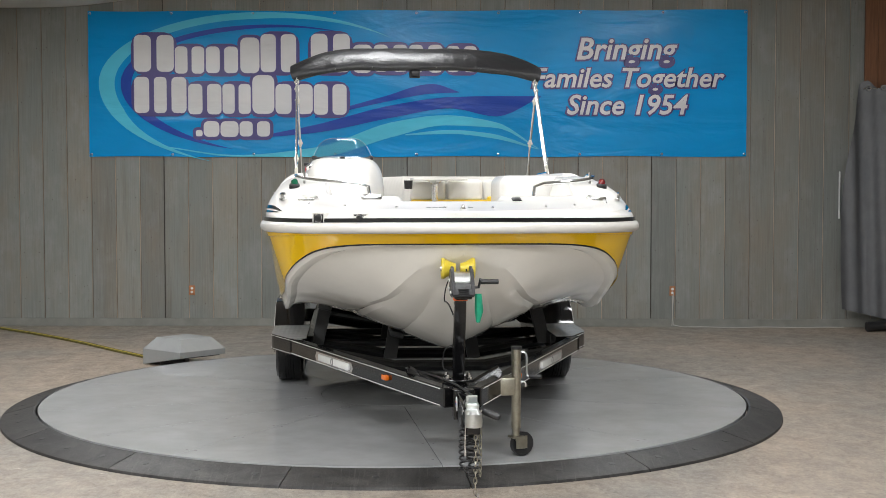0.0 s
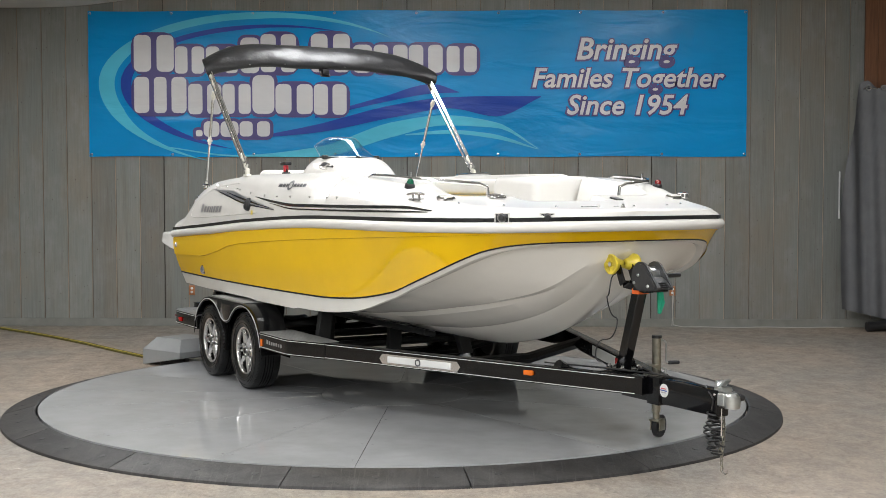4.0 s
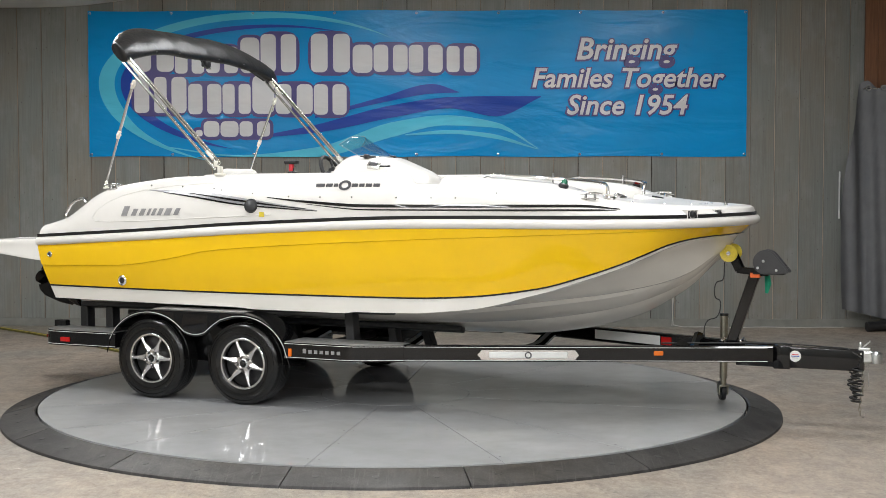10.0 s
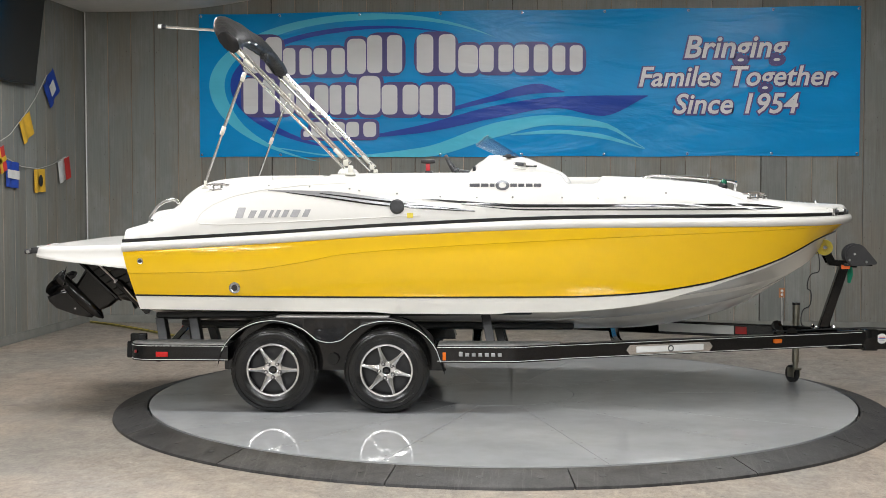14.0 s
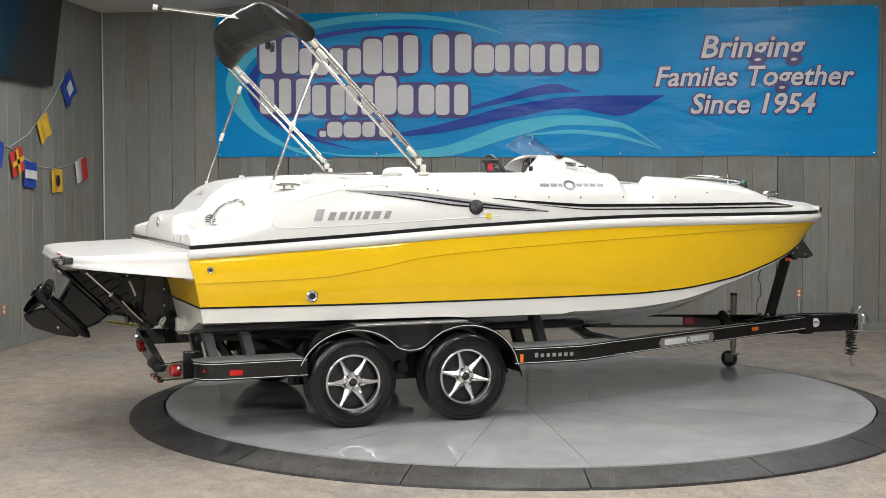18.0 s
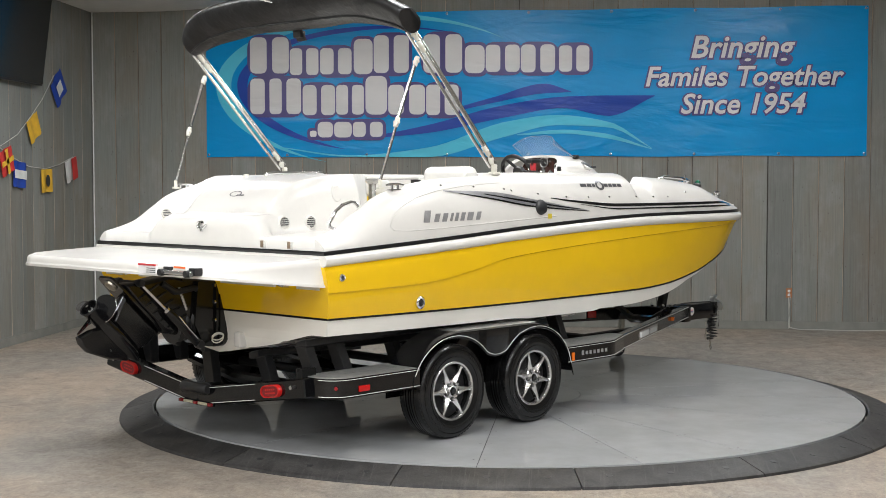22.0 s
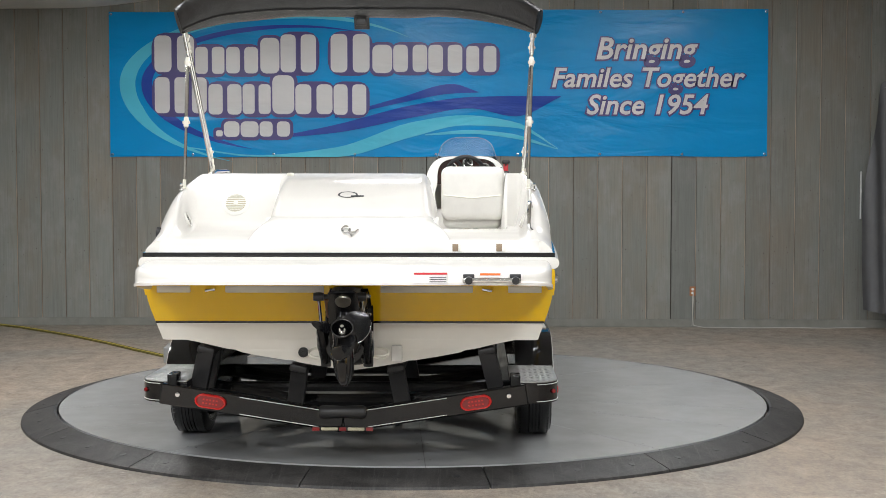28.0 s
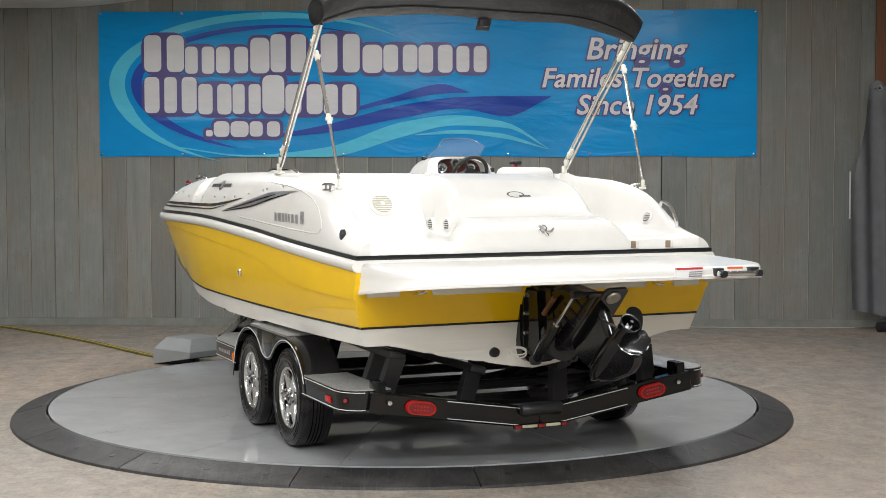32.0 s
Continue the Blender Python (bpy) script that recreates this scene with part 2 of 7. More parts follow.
DISC_PAINT = material("grey_floor_enamel", (0.35, 0.355, 0.36), 0.04, vary=0.08, scale=2.2, rough_vary=0.015, random_vary=0.04, spec=0.42, second=(0.295, 0.297, 0.297),
                      second_scale=5.0, second_amount=0.35)
RUBBER = scuffed_rubber()
YELLOW = material("yellow_gelcoat", (0.82, 0.51, 0.008), 0.05, vary=0.03, scale=3, coat=0.0, spec=0.45)
WHITE = material("white_gelcoat", (0.68, 0.662, 0.625), 0.22, vary=0.03, scale=4, coat=0.0, spec=0.38)
HULL_WHITE = material("offwhite_gelcoat", (0.80, 0.775, 0.715), 0.07, vary=0.03, scale=3)
BLACK_GLOSS = material("black_gelcoat", (0.008, 0.008, 0.009), 0.12, coat=0.5, vary=0.1)
BLACK_PAINT = material("black_powder_coat", (0.004, 0.004, 0.0045), 0.10, vary=0.2, scale=20, coat=0.0, spec=0.45, bump=0.02, bump_scale=90)
BLACK_PLASTIC = material("black_plastic", (0.014, 0.014, 0.015), 0.42, vary=0.2, scale=30, bump=0.1, bump_scale=120)
DRIVE_BLACK = material("drive_black", (0.004, 0.004, 0.0045), 0.15, vary=0.25, scale=14, bump=0.06, bump_scale=60)
TYRE = material("tyre_rubber", (0.005, 0.005, 0.005), 0.21, spec=0.45, vary=0.2, scale=20, bump=0.15, bump_scale=80)
CHROME = material("polished_steel", (0.75, 0.75, 0.76), 0.12, 1.0, vary=0.05)
ALLOY = material("machined_alloy", (0.72, 0.71, 0.70), 0.24, 1.0, vary=0.08, scale=30)
ZINC = material("bright_zinc", (0.62, 0.64, 0.64), 0.28, 1.0, vary=0.12, scale=25)
GALV = material("zinc_plate", (0.36, 0.34, 0.28), 0.38, 1.0, vary=0.15, scale=25)
TREAD = material("tread_plate", (0.52, 0.52, 0.51), 0.38, 0.85, vary=0.15, scale=30)
CANVAS = material("black_vinyl", (0.009, 0.009, 0.010), 0.33, vary=0.15, scale=6, bump=0.6, bump_scale=4.5, distance=0.03)
TUBE_WHITE = material("anodised_tube", (0.70, 0.70, 0.69), 0.16, 1.0, vary=0.05)
NYLON = material("white_nylon", (0.70, 0.68, 0.60), 0.45, vary=0.05)
VINYL = material("cream_vinyl", (0.70, 0.685, 0.645), 0.45, vary=0.06, scale=6, bump=0.1, bump_scale=150)
VINYL_YELLOW = material("yellow_vinyl", (0.75, 0.50, 0.02), 0.45, vary=0.06, scale=6, bump=0.1, bump_scale=150)
RED_LENS = material("red_lens", (0.17, 0.004, 0.006), 0.12, vary=0.15, scale=60, coat=0.5)
AMBER = material("amber_lens", (0.75, 0.16, 0.01), 0.15, vary=0.1, coat=0.5)
RED_TAPE = material("red_reflector", (0.44, 0.009, 0.008), 0.16, vary=0.1, scale=80)
LENS_WHITE = material("frosted_lens", (0.72, 0.72, 0.70), 0.25, vary=0.04)
GREEN_LENS = material("green_lens", (0.005, 0.10, 0.05), 0.1, coat=0.5)
URETHANE = material("yellow_urethane", (0.66, 0.52, 0.05), 0.3, vary=0.12, scale=20)
GREEN_STRAP = material("green_cloth", (0.01, 0.30, 0.17), 0.8, vary=0.2, scale=30)
ORANGE = material("orange_sticker", (0.80, 0.14, 0.02), 0.5)
SILVER_DECAL = material("silver_decal", (0.36, 0.36, 0.37), 0.28, 0.6, vary=0.2, scale=4)
DARK_DECAL = material("dark_grey_decal", (0.075, 0.075, 0.08), 0.3, 0.3, vary=0.15, scale=6)
WHITE_PAINT = material("white_paint", (0.78, 0.78, 0.77), 0.4)
PIN_WHITE = material("white_pinstripe", (0.68, 0.68, 0.66), 0.35)
PANE_EDGE = material("acrylic_edge", (0.22, 0.29, 0.32), 0.4)
PANE = thin_pane("smoked_acrylic", (0.80, 0.90, 0.94))
BANNER_BLUE = creased_vinyl("banner_vinyl", (0.0005, 0.28, 0.645), 0.25, 0.22)
BANNER_NAVY = creased_vinyl("banner_navy", (0.017, 0.062, 0.37), 0.25, 0.22)
BANNER_TEAL = creased_vinyl("banner_teal", (0.09, 0.53, 0.72), 0.25, 0.22)
BANNER_WHITE = creased_vinyl("banner_white", (0.68, 0.67, 0.68), 0.25, 0.22)
BANNER_EDGE = material("banner_purple", (0.055, 0.04, 0.19), 0.35, vary=0.05, scale=2)
DASH_WOOD = material("dash_burl", (0.045, 0.014, 0.010), 0.15, vary=0.4, scale=14, coat=0.4)
TV_BLACK = material("tv_black", (0.006, 0.006, 0.007), 0.18, coat=0.3)
HOUSING = material("housing_grey", (0.30, 0.31, 0.31), 0.35, vary=0.05, bump=0.03)
CURTAIN = material("grey_tarpaulin", (0.115, 0.118, 0.125), 0.6, vary=0.12, scale=5, bump=0.2, bump_scale=120)
BROWN_WOOD = material("brown_panel", (0.15, 0.062, 0.026), 0.55, vary=0.25, scale=8, stretch=(6, 6, 0.4), bump=0.2)
CORD = material("yellow_black_cord", (0.16, 0.14, 0.03), 0.6, vary=0.5, scale=25)
ORANGE_BOX = material("outlet_orange", (0.40, 0.16, 0.06), 0.5, vary=0.2)
FLAG_BLUE = material("flag_blue", (0.01, 0.05, 0.33), 0.8, vary=0.15, scale=10)
FLAG_YELLOW = material("flag_yellow", (0.68, 0.40, 0.03), 0.8, vary=0.12, scale=10)
FLAG_RED = material("flag_red", (0.50, 0.03, 0.025), 0.8, vary=0.12, scale=10)
FLAG_WHITE = material("flag_white", (0.66, 0.66, 0.64), 0.8, vary=0.1, scale=10)
# brown that stands in for the shade inside the stern foot pockets
POCKET_SHADE = material("pocket_shade", (0.20, 0.145, 0.095), 0.7, vary=0.2, scale=20)
SPEAKER = material("speaker_cloth", (0.42, 0.39, 0.27), 0.7, vary=0.15, scale=60)
WINCH_GREY = material("winch_cover", (0.032, 0.032, 0.034), 0.45, vary=0.25, scale=20, bump=0.2, bump_scale=60)
NAME_GREY = material("grey_name_decal", (0.27, 0.265, 0.265), 0.35, 0.2, vary=0.2, scale=12)
STRING = material("string", (0.5, 0.49, 0.46), 0.8)
LAMP_GLOW = glowing("lamp_panel", (1.0, 0.97, 0.92), 9.0)
STICKER_RED = material("red_label", (0.55, 0.03, 0.04), 0.45)

# ---- the room ----
floor = solo("floor", grid([[(LEFT_X - 0.2 + (RIGHT_X - LEFT_X + 0.4) * i / 12, BACK_Y - 0.2 + (WALL_Y - BACK_Y + 0.4) * j / 16, 0) for j in range(17)] for i in range(13)]),
             CONCRETE, "worn tan and grey concrete floor with blotchy stains", "floor", kind="structure")
part("slab", rbox(LEFT_X - 0.2, RIGHT_X + 0.2, BACK_Y - 0.2, WALL_Y + 0.2, -0.2, -0.004, 0), CONCRETE, floor)
BOARD = 0.306
TOP = 5.2


def board_wall(name, length, m, label, first=0.0):
    """A wall of upright boards before a dark backing; x runs along it and -y faces the room."""
    wall = solo(name, rbox(0, length, 0.02, 0.2, 0, TOP, 0), GROOVE, label, "wall", m, kind="structure")
    plank = mesh_of("board", rbox(0.012, BOARD, -0.002, 0.022, 0.1, TOP, 0.002, 1), PLANK)
    n = int(length / BOARD)
    for i in range(n):
        part("board", plank, None, wall, at=Matrix.Translation((first + i * BOARD, 0, 0)))
    strip = mesh_of("edge_strip", rbox(0.0, 0.0075, -0.0015, 0.022, 0.1, TOP, 0), RAW_EDGE)
    for i in range(n):
        if (i * 7 + 3) % 10 < 9:
            part("edge_strip", strip, None, wall, at=Matrix.Translation((first + i * BOARD, 0, 0)))
    rest = length - n * BOARD - first
    if rest > 0.03:
        part("board", rbox(first + n * BOARD + 0.003, length, -0.002, 0.022, 0.1, TOP, 0.002, 1), PLANK, wall)
    rnd, nails = random.Random(len(name)), []
    for i in range(n):
        for z in (0.32, 0.95, 1.6, 2.2, 2.85, 3.5, 4.1):
            for dx in (0.055, 0.25):
                if rnd.random() < 0.45:
                    nails.append(moved(lathe([(0, -0.004), (0.0035, -0.004), (0.005, -0.001)], 6, "y"), Matrix.Translation((first + i * BOARD + dx + rnd.uniform(-0.02, 0.02), 0, z + rnd.uniform(-0.03, 0.03)))))
    tagged(part("nail_heads", join(*nails), RUST, wall, "rusty nail heads"), kind="stuff")
    part("skirting", rbox(0, length, -0.018, 0.02, 0.0, 0.1, 0.003, 1), SKIRT, wall)
    return wall


north = board_wall("wall_north", RIGHT_X - LEFT_X, Matrix.Translation((LEFT_X, WALL_Y, 0)), "wall of grey-green weathered upright boards")
board_wall("wall_west", WALL_Y - BACK_Y, pose(LEFT_X, BACK_Y, 0, 0, 0, 90), "side wall of grey weathered upright boards")
plain = (("wall_east", rbox(RIGHT_X, RIGHT_X + 0.2, BACK_Y, WALL_Y, 0, TOP, 0)), ("wall_south", rbox(LEFT_X - 0.2, RIGHT_X + 0.2, BACK_Y - 0.2, BACK_Y, 0, TOP, 0)))
for n, vf in plain:
    solo(n, vf, PLANK, "plain grey board wall closing the showroom", "wall", kind="structure")


def ceiling_z(x):
    return 4.0 + 0.95 * smooth(-4.9, 0.5, x) ** 1.15


rows = []
for i in range(61):
    x = LEFT_X + (RIGHT_X - LEFT_X) * i / 60
    rows.append([(x, y, ceiling_z(x)) for y in (BACK_Y, -8, -2, 2, WALL_Y)])
solo("ceiling", join(grid(rows), grid([[(x, y, z + 0.06) for x, y, z in r] for r in rows])), CEILING, "off-white panelled ceiling curving upward", "ceiling", kind="structure")
part("corner_conduit", tube([(0.02, -0.02, 0.1), (0.02, -0.02, 4.0)], 0.009, 8), WHITE_PAINT, north, "thin white conduit in the corner")

# ceiling lamps
for x, y, power in LAMP_SPOTS:
    LAMP_Z = min(4.6, ceiling_z(x - 0.75) - 0.13)
    lamp = thing("ceiling_lamp", "white rectangular ceiling lamp panel, switched on", "lamp", Matrix.Translation((x, y, LAMP_Z)), "ceiling lamps")
    part("housing", rbox(-0.66, 0.66, -0.36, 0.36, 0.02, 0.09, 0.01), WHITE_PAINT, lamp)
    part("diffuser", rbox(-0.6, 0.6, -0.3, 0.3, 0.0, 0.03, 0.004, 1), LAMP_GLOW, lamp)
    for sx in (-0.5, 0.5):
        part("hanger", tube([(sx, 0, 0.08), (sx, 0, max(0.1, ceiling_z(x + sx) - LAMP_Z))], 0.006, 6), CHROME, lamp)
    data = bpy.data.lights.new("ceiling_light", "AREA")
    data.shape, data.size, data.size_y, data.energy, data.color = "RECTANGLE", 1.2, 0.6, power, LAMP_TINT
    ob = new("ceiling_light", data)
    ob.matrix_world = Matrix.Translation((x, y, LAMP_Z - 0.012))

# ---- banner ----
BX0, BX1, BZ0, BZ1 = -4.15, 4.076, 2.136, 3.952
BY = WALL_Y - 0.02


def bx(px):
    return BX0 + (px - 157.5) / 1164.0 * (BX1 - BX0)


def bz(px, py):
    top = 22 - 5 * (px - 157.5) / 1164.0
    return BZ1 - (py - top) / 258.0 * (BZ1 - BZ0)


def sheet(pts, y, t=0.002):
    """A flat printed shape on the banner from corners in its own picture units."""
    return prism([(bx(a), bz(a, b)) for a, b in pts], y - t, y, "xz")


def curve_band(upper, lower, n=40):
    """A band between two smooth lines."""
    fu, fl = hermite(upper), hermite(lower)
    a, b = upper[0][0], upper[-1][0]
    xs = [a + (b - a) * i / n for i in range(n + 1)]
    return [(x, fu(x)) for x in xs], [(x, fl(x)) for x in xs]


def band(upper, lower, y, t=0.002, n=40):
    up, lo = curve_band(upper, lower, n)
    rows = [[(bx(x), y - t, bz(x, v)) for x, v in up], [(bx(x), y - t, bz(x, v)) for x, v in lo]]
    return grid(rows)


def ring_band(cx, cy, outer, inner, t0, t1, y, n=60):
    """A crescent between two egg shapes, each given by its half width, half height upward and half height downward."""
    rows = [[], []]
    for i in range(n + 1):
        a = radians(t0 + (t1 - t0) * i / n)
        w = min(1.0, 4.0 * min(i / n, 1 - i / n))
        c, sn = math.cos(a), math.sin(a)
        o = (cx + outer[0] * c, cy - (outer[1] if sn > 0 else outer[2]) * sn)
        q = (cx + inner[0] * c, cy - (inner[1] if sn > 0 else inner[2]) * sn)
        rows[0].append(o)
        rows[1].append((o[0] + (q[0] - o[0]) * w, o[1] + (q[1] - o[1]) * w))
    return grid([[(bx(p), y, bz(p, q)) for p, q in r] for r in rows])


banner = thing("banner", "large blue vinyl banner with white lettering on the board wall", "banner")
nx, nz = 120, 30
rows = []
for i in range(nx + 1):
    x = BX0 + (BX1 - BX0) * i / nx
    rows.append([(x, BY + 0.006 * noise.noise((x * 1.3, 0, (BZ0 + (BZ1 - BZ0) * j / nz) * 2.2)), BZ0 + (BZ1 - BZ0) * j / nz + (0.012 * math.sin(x * 3.1) * (0.5 - j / nz))) for j in range(nz + 1)])
part("sheet", join(grid(rows), grid([[(x, y + 0.004, z) for x, y, z in r] for r in rows])), BANNER_BLUE, banner)
Y1, Y2, Y3 = BY - 0.009, BY - 0.0105, BY - 0.012
part("teal_swoosh", ring_band(470, 150, (294, 127, 145), (266, 115, 131), 40, 252, Y1), BANNER_TEAL, banner)
part("navy_swoosh", ring_band(480, 150, (265, 105, 119), (246, 97, 98), 56, 256, Y1 - 0.0008), BANNER_NAVY, banner)
part("teal_wave", band([(300, 262), (420, 276), (560, 262), (700, 216), (790, 204), (880, 216), (955, 262)], [(300, 264), (420, 279), (560, 279), (700, 242), (790, 222), (880, 226), (955, 263)], Y1 - 0.0004), BANNER_TEAL, banner)
part("teal_wave", band([(720, 238), (800, 230), (870, 236), (955, 263)], [(720, 240), (800, 237), (870, 244), (955, 264)], Y1 - 0.0012), BANNER_TEAL, banner)
part("navy_wave", band([(440, 246), (560, 222), (700, 186), (800, 172), (880, 170), (960, 170)], [(440, 247), (560, 236), (700, 208), (800, 192), (880, 206), (960, 171)], Y1 - 0.0016), BANNER_NAVY, banner)
part("navy_wave", band([(560, 206), (680, 172), (768, 149), (815, 163)], [(560, 210), (680, 182), (768, 166), (815, 164)], Y1 - 0.002), BANNER_NAVY, banner)


def letter_block(x0, x1, y0, y1, r=0.3):
    """A plain rounded block standing for one letter of a name."""
    w, h = x1 - x0, y1 - y0
    c = min(w, h) * r
    pts = []
    for cx, cy, a0 in ((x1 - c, y1 - c, 0), (x0 + c, y1 - c, 90), (x0 + c, y0 + c, 180), (x1 - c, y0 + c, 270)):
        pts += [(cx + c * math.cos(radians(a0 + 30 * k)), cy + c * math.sin(radians(a0 + 30 * k))) for k in range(4)]
    return pts


NAME_ROWS = (((239, 64, 310, 129, 312, 84, 364, 132, 367, 84, 424, 131, 428, 68, 462, 131, 464, 62, 527, 129, 553, 61, 622, 129, 627, 80, 662, 130, 664, 80, 724, 128, 726, 80, 786, 129, 793, 82, 846, 128)),
             ((239, 138, 332, 202, 335, 150, 394, 204, 396, 150, 446, 203, 449, 134, 488, 203, 490, 150, 556, 203, 558, 150, 616, 204)),
             ((348, 232, 360, 243, 362, 216, 390, 244, 392, 216, 424, 244, 426, 216, 480, 243)))
for r, row in enumerate(NAME_ROWS):
    for i in range(0, len(row), 4):
        x0, y0, x1, y1 = row[i:i + 4]
        part("letter_outline", sheet(letter_block(x0 - 5, x1 + 6, y0 - 5, y1 + 6), Y2 - 0.0002 * (i // 4 % 2) - 0.0004 * r), BANNER_EDGE, banner)
        w = x1 - x0
        n = 1 if w < 40 else 3 if w > 80 else 2
        step = w / n
        for k in range(n):
            gap = 0 if n == 1 else 0.14 * step
            part("letter_bar", sheet(letter_block(x0 + k * step + gap * (k > 0), x0 + (k + 1) * step - gap * (k < n - 1), y0, y1, 0.3), Y3), BANNER_WHITE, banner)


def lettering(body, width, m, mat, parent, fat=0.0, shear=0.0, name="lettering", depth=0.001, label=""):
    """Words in the built-in font, fitted to a width, as a mesh in the xz plane."""
    cu = bpy.data.curves.new("words", "FONT")
    cu.body, cu.size, cu.shear, cu.offset, cu.extrude, cu.resolution_u = body, 1.0, shear, fat, depth, 3
    tmp = new("words", cu)
    bpy.context.view_layer.update()
    me = bpy.data.meshes.new_from_object(tmp.evaluated_get(bpy.context.evaluated_depsgraph_get()))
    bpy.data.objects.remove(tmp)
    co = [v.co.copy() for v in me.vertices]
    faces = [tuple(p.vertices) for p in me.polygons]
    x0 = min(c.x for c in co)
    k = width / (max(c.x for c in co) - x0)
    # faces that overlap along the line of writing make one letter
    spans = sorted((min(co[i].x - shear * co[i].y for i in f), max(co[i].x - shear * co[i].y for i in f), f) for f in faces)
    letters = []
    for lo, hi, f in spans:
        if letters and lo < letters[-1][0] - 0.004:
            letters[-1][1].append(f)
            letters[-1][0] = max(letters[-1][0], hi)
        else:
            letters.append([hi, [f]])
    for hi, fs in letters:
        used = sorted({i for f in fs for i in f})
        at = {i: n for n, i in enumerate(used)}
        piece = bpy.data.meshes.new(name)
        piece.from_pydata([((co[i].x - x0) * k, -co[i].z, co[i].y * k) for i in used], [], [tuple(at[i] for i in f) for f in fs])
        piece.materials.append(mat)
        ob = new(name, piece)
        ob.parent = parent
        ob.matrix_local = m
        tagged(ob, label)


for body, x0, x1, yb in (("Bringing", 1022, 1199, 104), ("Familes Together", 944, 1282, 153), ("Since 1954", 1005, 1218, 201)):
    w = bx(x1) - bx(x0)
    zb = bz((x0 + x1) / 2, yb)
    lettering(body, w + 0.05, Matrix.Translation((bx(x0) - 0.025, Y2, zb - 0.005)), BANNER_EDGE, banner, 0.065, 0.22, "letter_edge")
    lettering(body, w, Matrix.Translation((bx(x0), Y3, zb)), BANNER_WHITE, banner, 0.018, 0.22, "letter", label="white slanted letter")
for i in range(9):
    for z in (BZ0 + 0.03, BZ1 - 0.03):
        part("grommet", moved(lathe([(0.008, 0), (0.016, 0.003), (0.016, 0.006), (0.008, 0.006)], 10, "y"), Matrix.Translation((BX0 + 0.03 + (BX1 - BX0 - 0.06) * i / 8, BY - 0.014, z))), CHROME, banner)

# ---- turntable ----
R_DISC, R_RING = 2.79, 3.06
ramp = thing("turntable_ramp", "ring of dark scuffed rubber ramp pieces round the turntable", "ramp")
JOINTS = [-167, -146, -122.7, -99.8, -78.7, -56, -34, -12, 10, 32, 54, 76, 98, 120, 142, 166]
for i, a0 in enumerate(JOINTS):
    a1 = JOINTS[(i + 1) % len(JOINTS)]
    a1 += 360 if a1 < a0 else 0
    n = 8
    prof = [(R_DISC + 0.012, 0.0), (R_DISC + 0.012, DECK - 0.006), (R_DISC + 0.03, DECK - 0.003), (R_RING - 0.02, 0.024), (R_RING - 0.004, 0.017), (R_RING, 0.0)]
    rows = []
    for k in range(n + 1):
        a = radians(a0 + 0.08 + (a1 - a0 - 0.16) * k / n)
        rows.append([(r * math.cos(a), r * math.sin(a), h) for r, h in prof])
    vf = grid(rows)
    vf[1].append(tuple(range(len(prof))))
    vf[1].append(tuple(range(n * len(prof) + len(prof) - 1, n * len(prof) - 1, -1)))
    piece = part("ramp_piece", vf, RUBBER, ramp, angle=20)
    for k in range(3):
        a = radians(a0 + (a1 - a0) * (k + 0.5) / 3)
        part("screw", moved(lathe([(0, 0.003), (0.02, 0.003), (0.024, 0.0)], 10), Matrix.Translation((2.93 * math.cos(a), 2.93 * math.sin(a), 0.05)) @ Matrix.Rotation(a, 4, "Z") @ Matrix.Rotation(radians(13), 4, "Y")), BLACK_PLASTIC, piece)

turntable = thing("turntable", "round glossy grey painted turntable floor under the trailer", "turntable")
part("drum", lathe([(0.0, 0.02), (R_DISC - 0.02, 0.02), (R_DISC - 0.02, DECK - 0.02), (0, DECK - 0.02)], 96), BLACK_PLASTIC, turntable)
SEAMS = [-176, -143, -122, -105, -76, -51, -32, 4, 37, 71, 106, 127, 149]
for i, a0 in enumerate(SEAMS):
    a1 = SEAMS[(i + 1) % len(SEAMS)]
    a1 += 360 if a1 < a0 else 0
    n = max(4, int((a1 - a0) / 3))
    arc = [radians(a0 + (a1 - a0) * k / n) for k in range(n + 1)]
    poly = [(0.603 * math.cos(a), 0.603 * math.sin(a)) for a in [radians(a1 - 0.2)] + list(reversed(arc[1:-1])) + [radians(a0 + 0.2)]]
    poly = poly + [((R_DISC - 0.004) * math.cos(a), (R_DISC - 0.004) * math.sin(a)) for a in arc]
    k = n + 1
    first, last = Vector((-math.sin(arc[0]), math.cos(arc[0]))) * 0.0022, Vector((math.sin(arc[-1]), -math.cos(arc[-1]))) * 0.0022
    poly[k] = (poly[k][0] + first.x, poly[k][1] + first.y)
    poly[-1] = (poly[-1][0] + last.x, poly[-1][1] + last.y)
    part("floor_plate", prism(poly, DECK - 0.03, DECK, "xy"), DISC_PAINT, turntable, angle=30)
part("centre_plate", prism([(0.599 * math.cos(2 * math.pi * k / 72), 0.599 * math.sin(2 * math.pi * k / 72)) for k in range(72)], DECK - 0.03, DECK, "xy"), DISC_PAINT, turntable, angle=30)
for a0 in SEAMS:
    for r in (0.75, 1.2, 1.65, 2.1, 2.6):
        for side in (-1, 1):
            a = radians(a0) + side * 0.035 / r
            part("screw_head", moved(lathe([(0, 0.0008), (0.007, 0.0008), (0.008, 0)], 8), Matrix.Translation((r * math.cos(a), r * math.sin(a), DECK + 0.0002))), BLACK_PLASTIC, turntable)

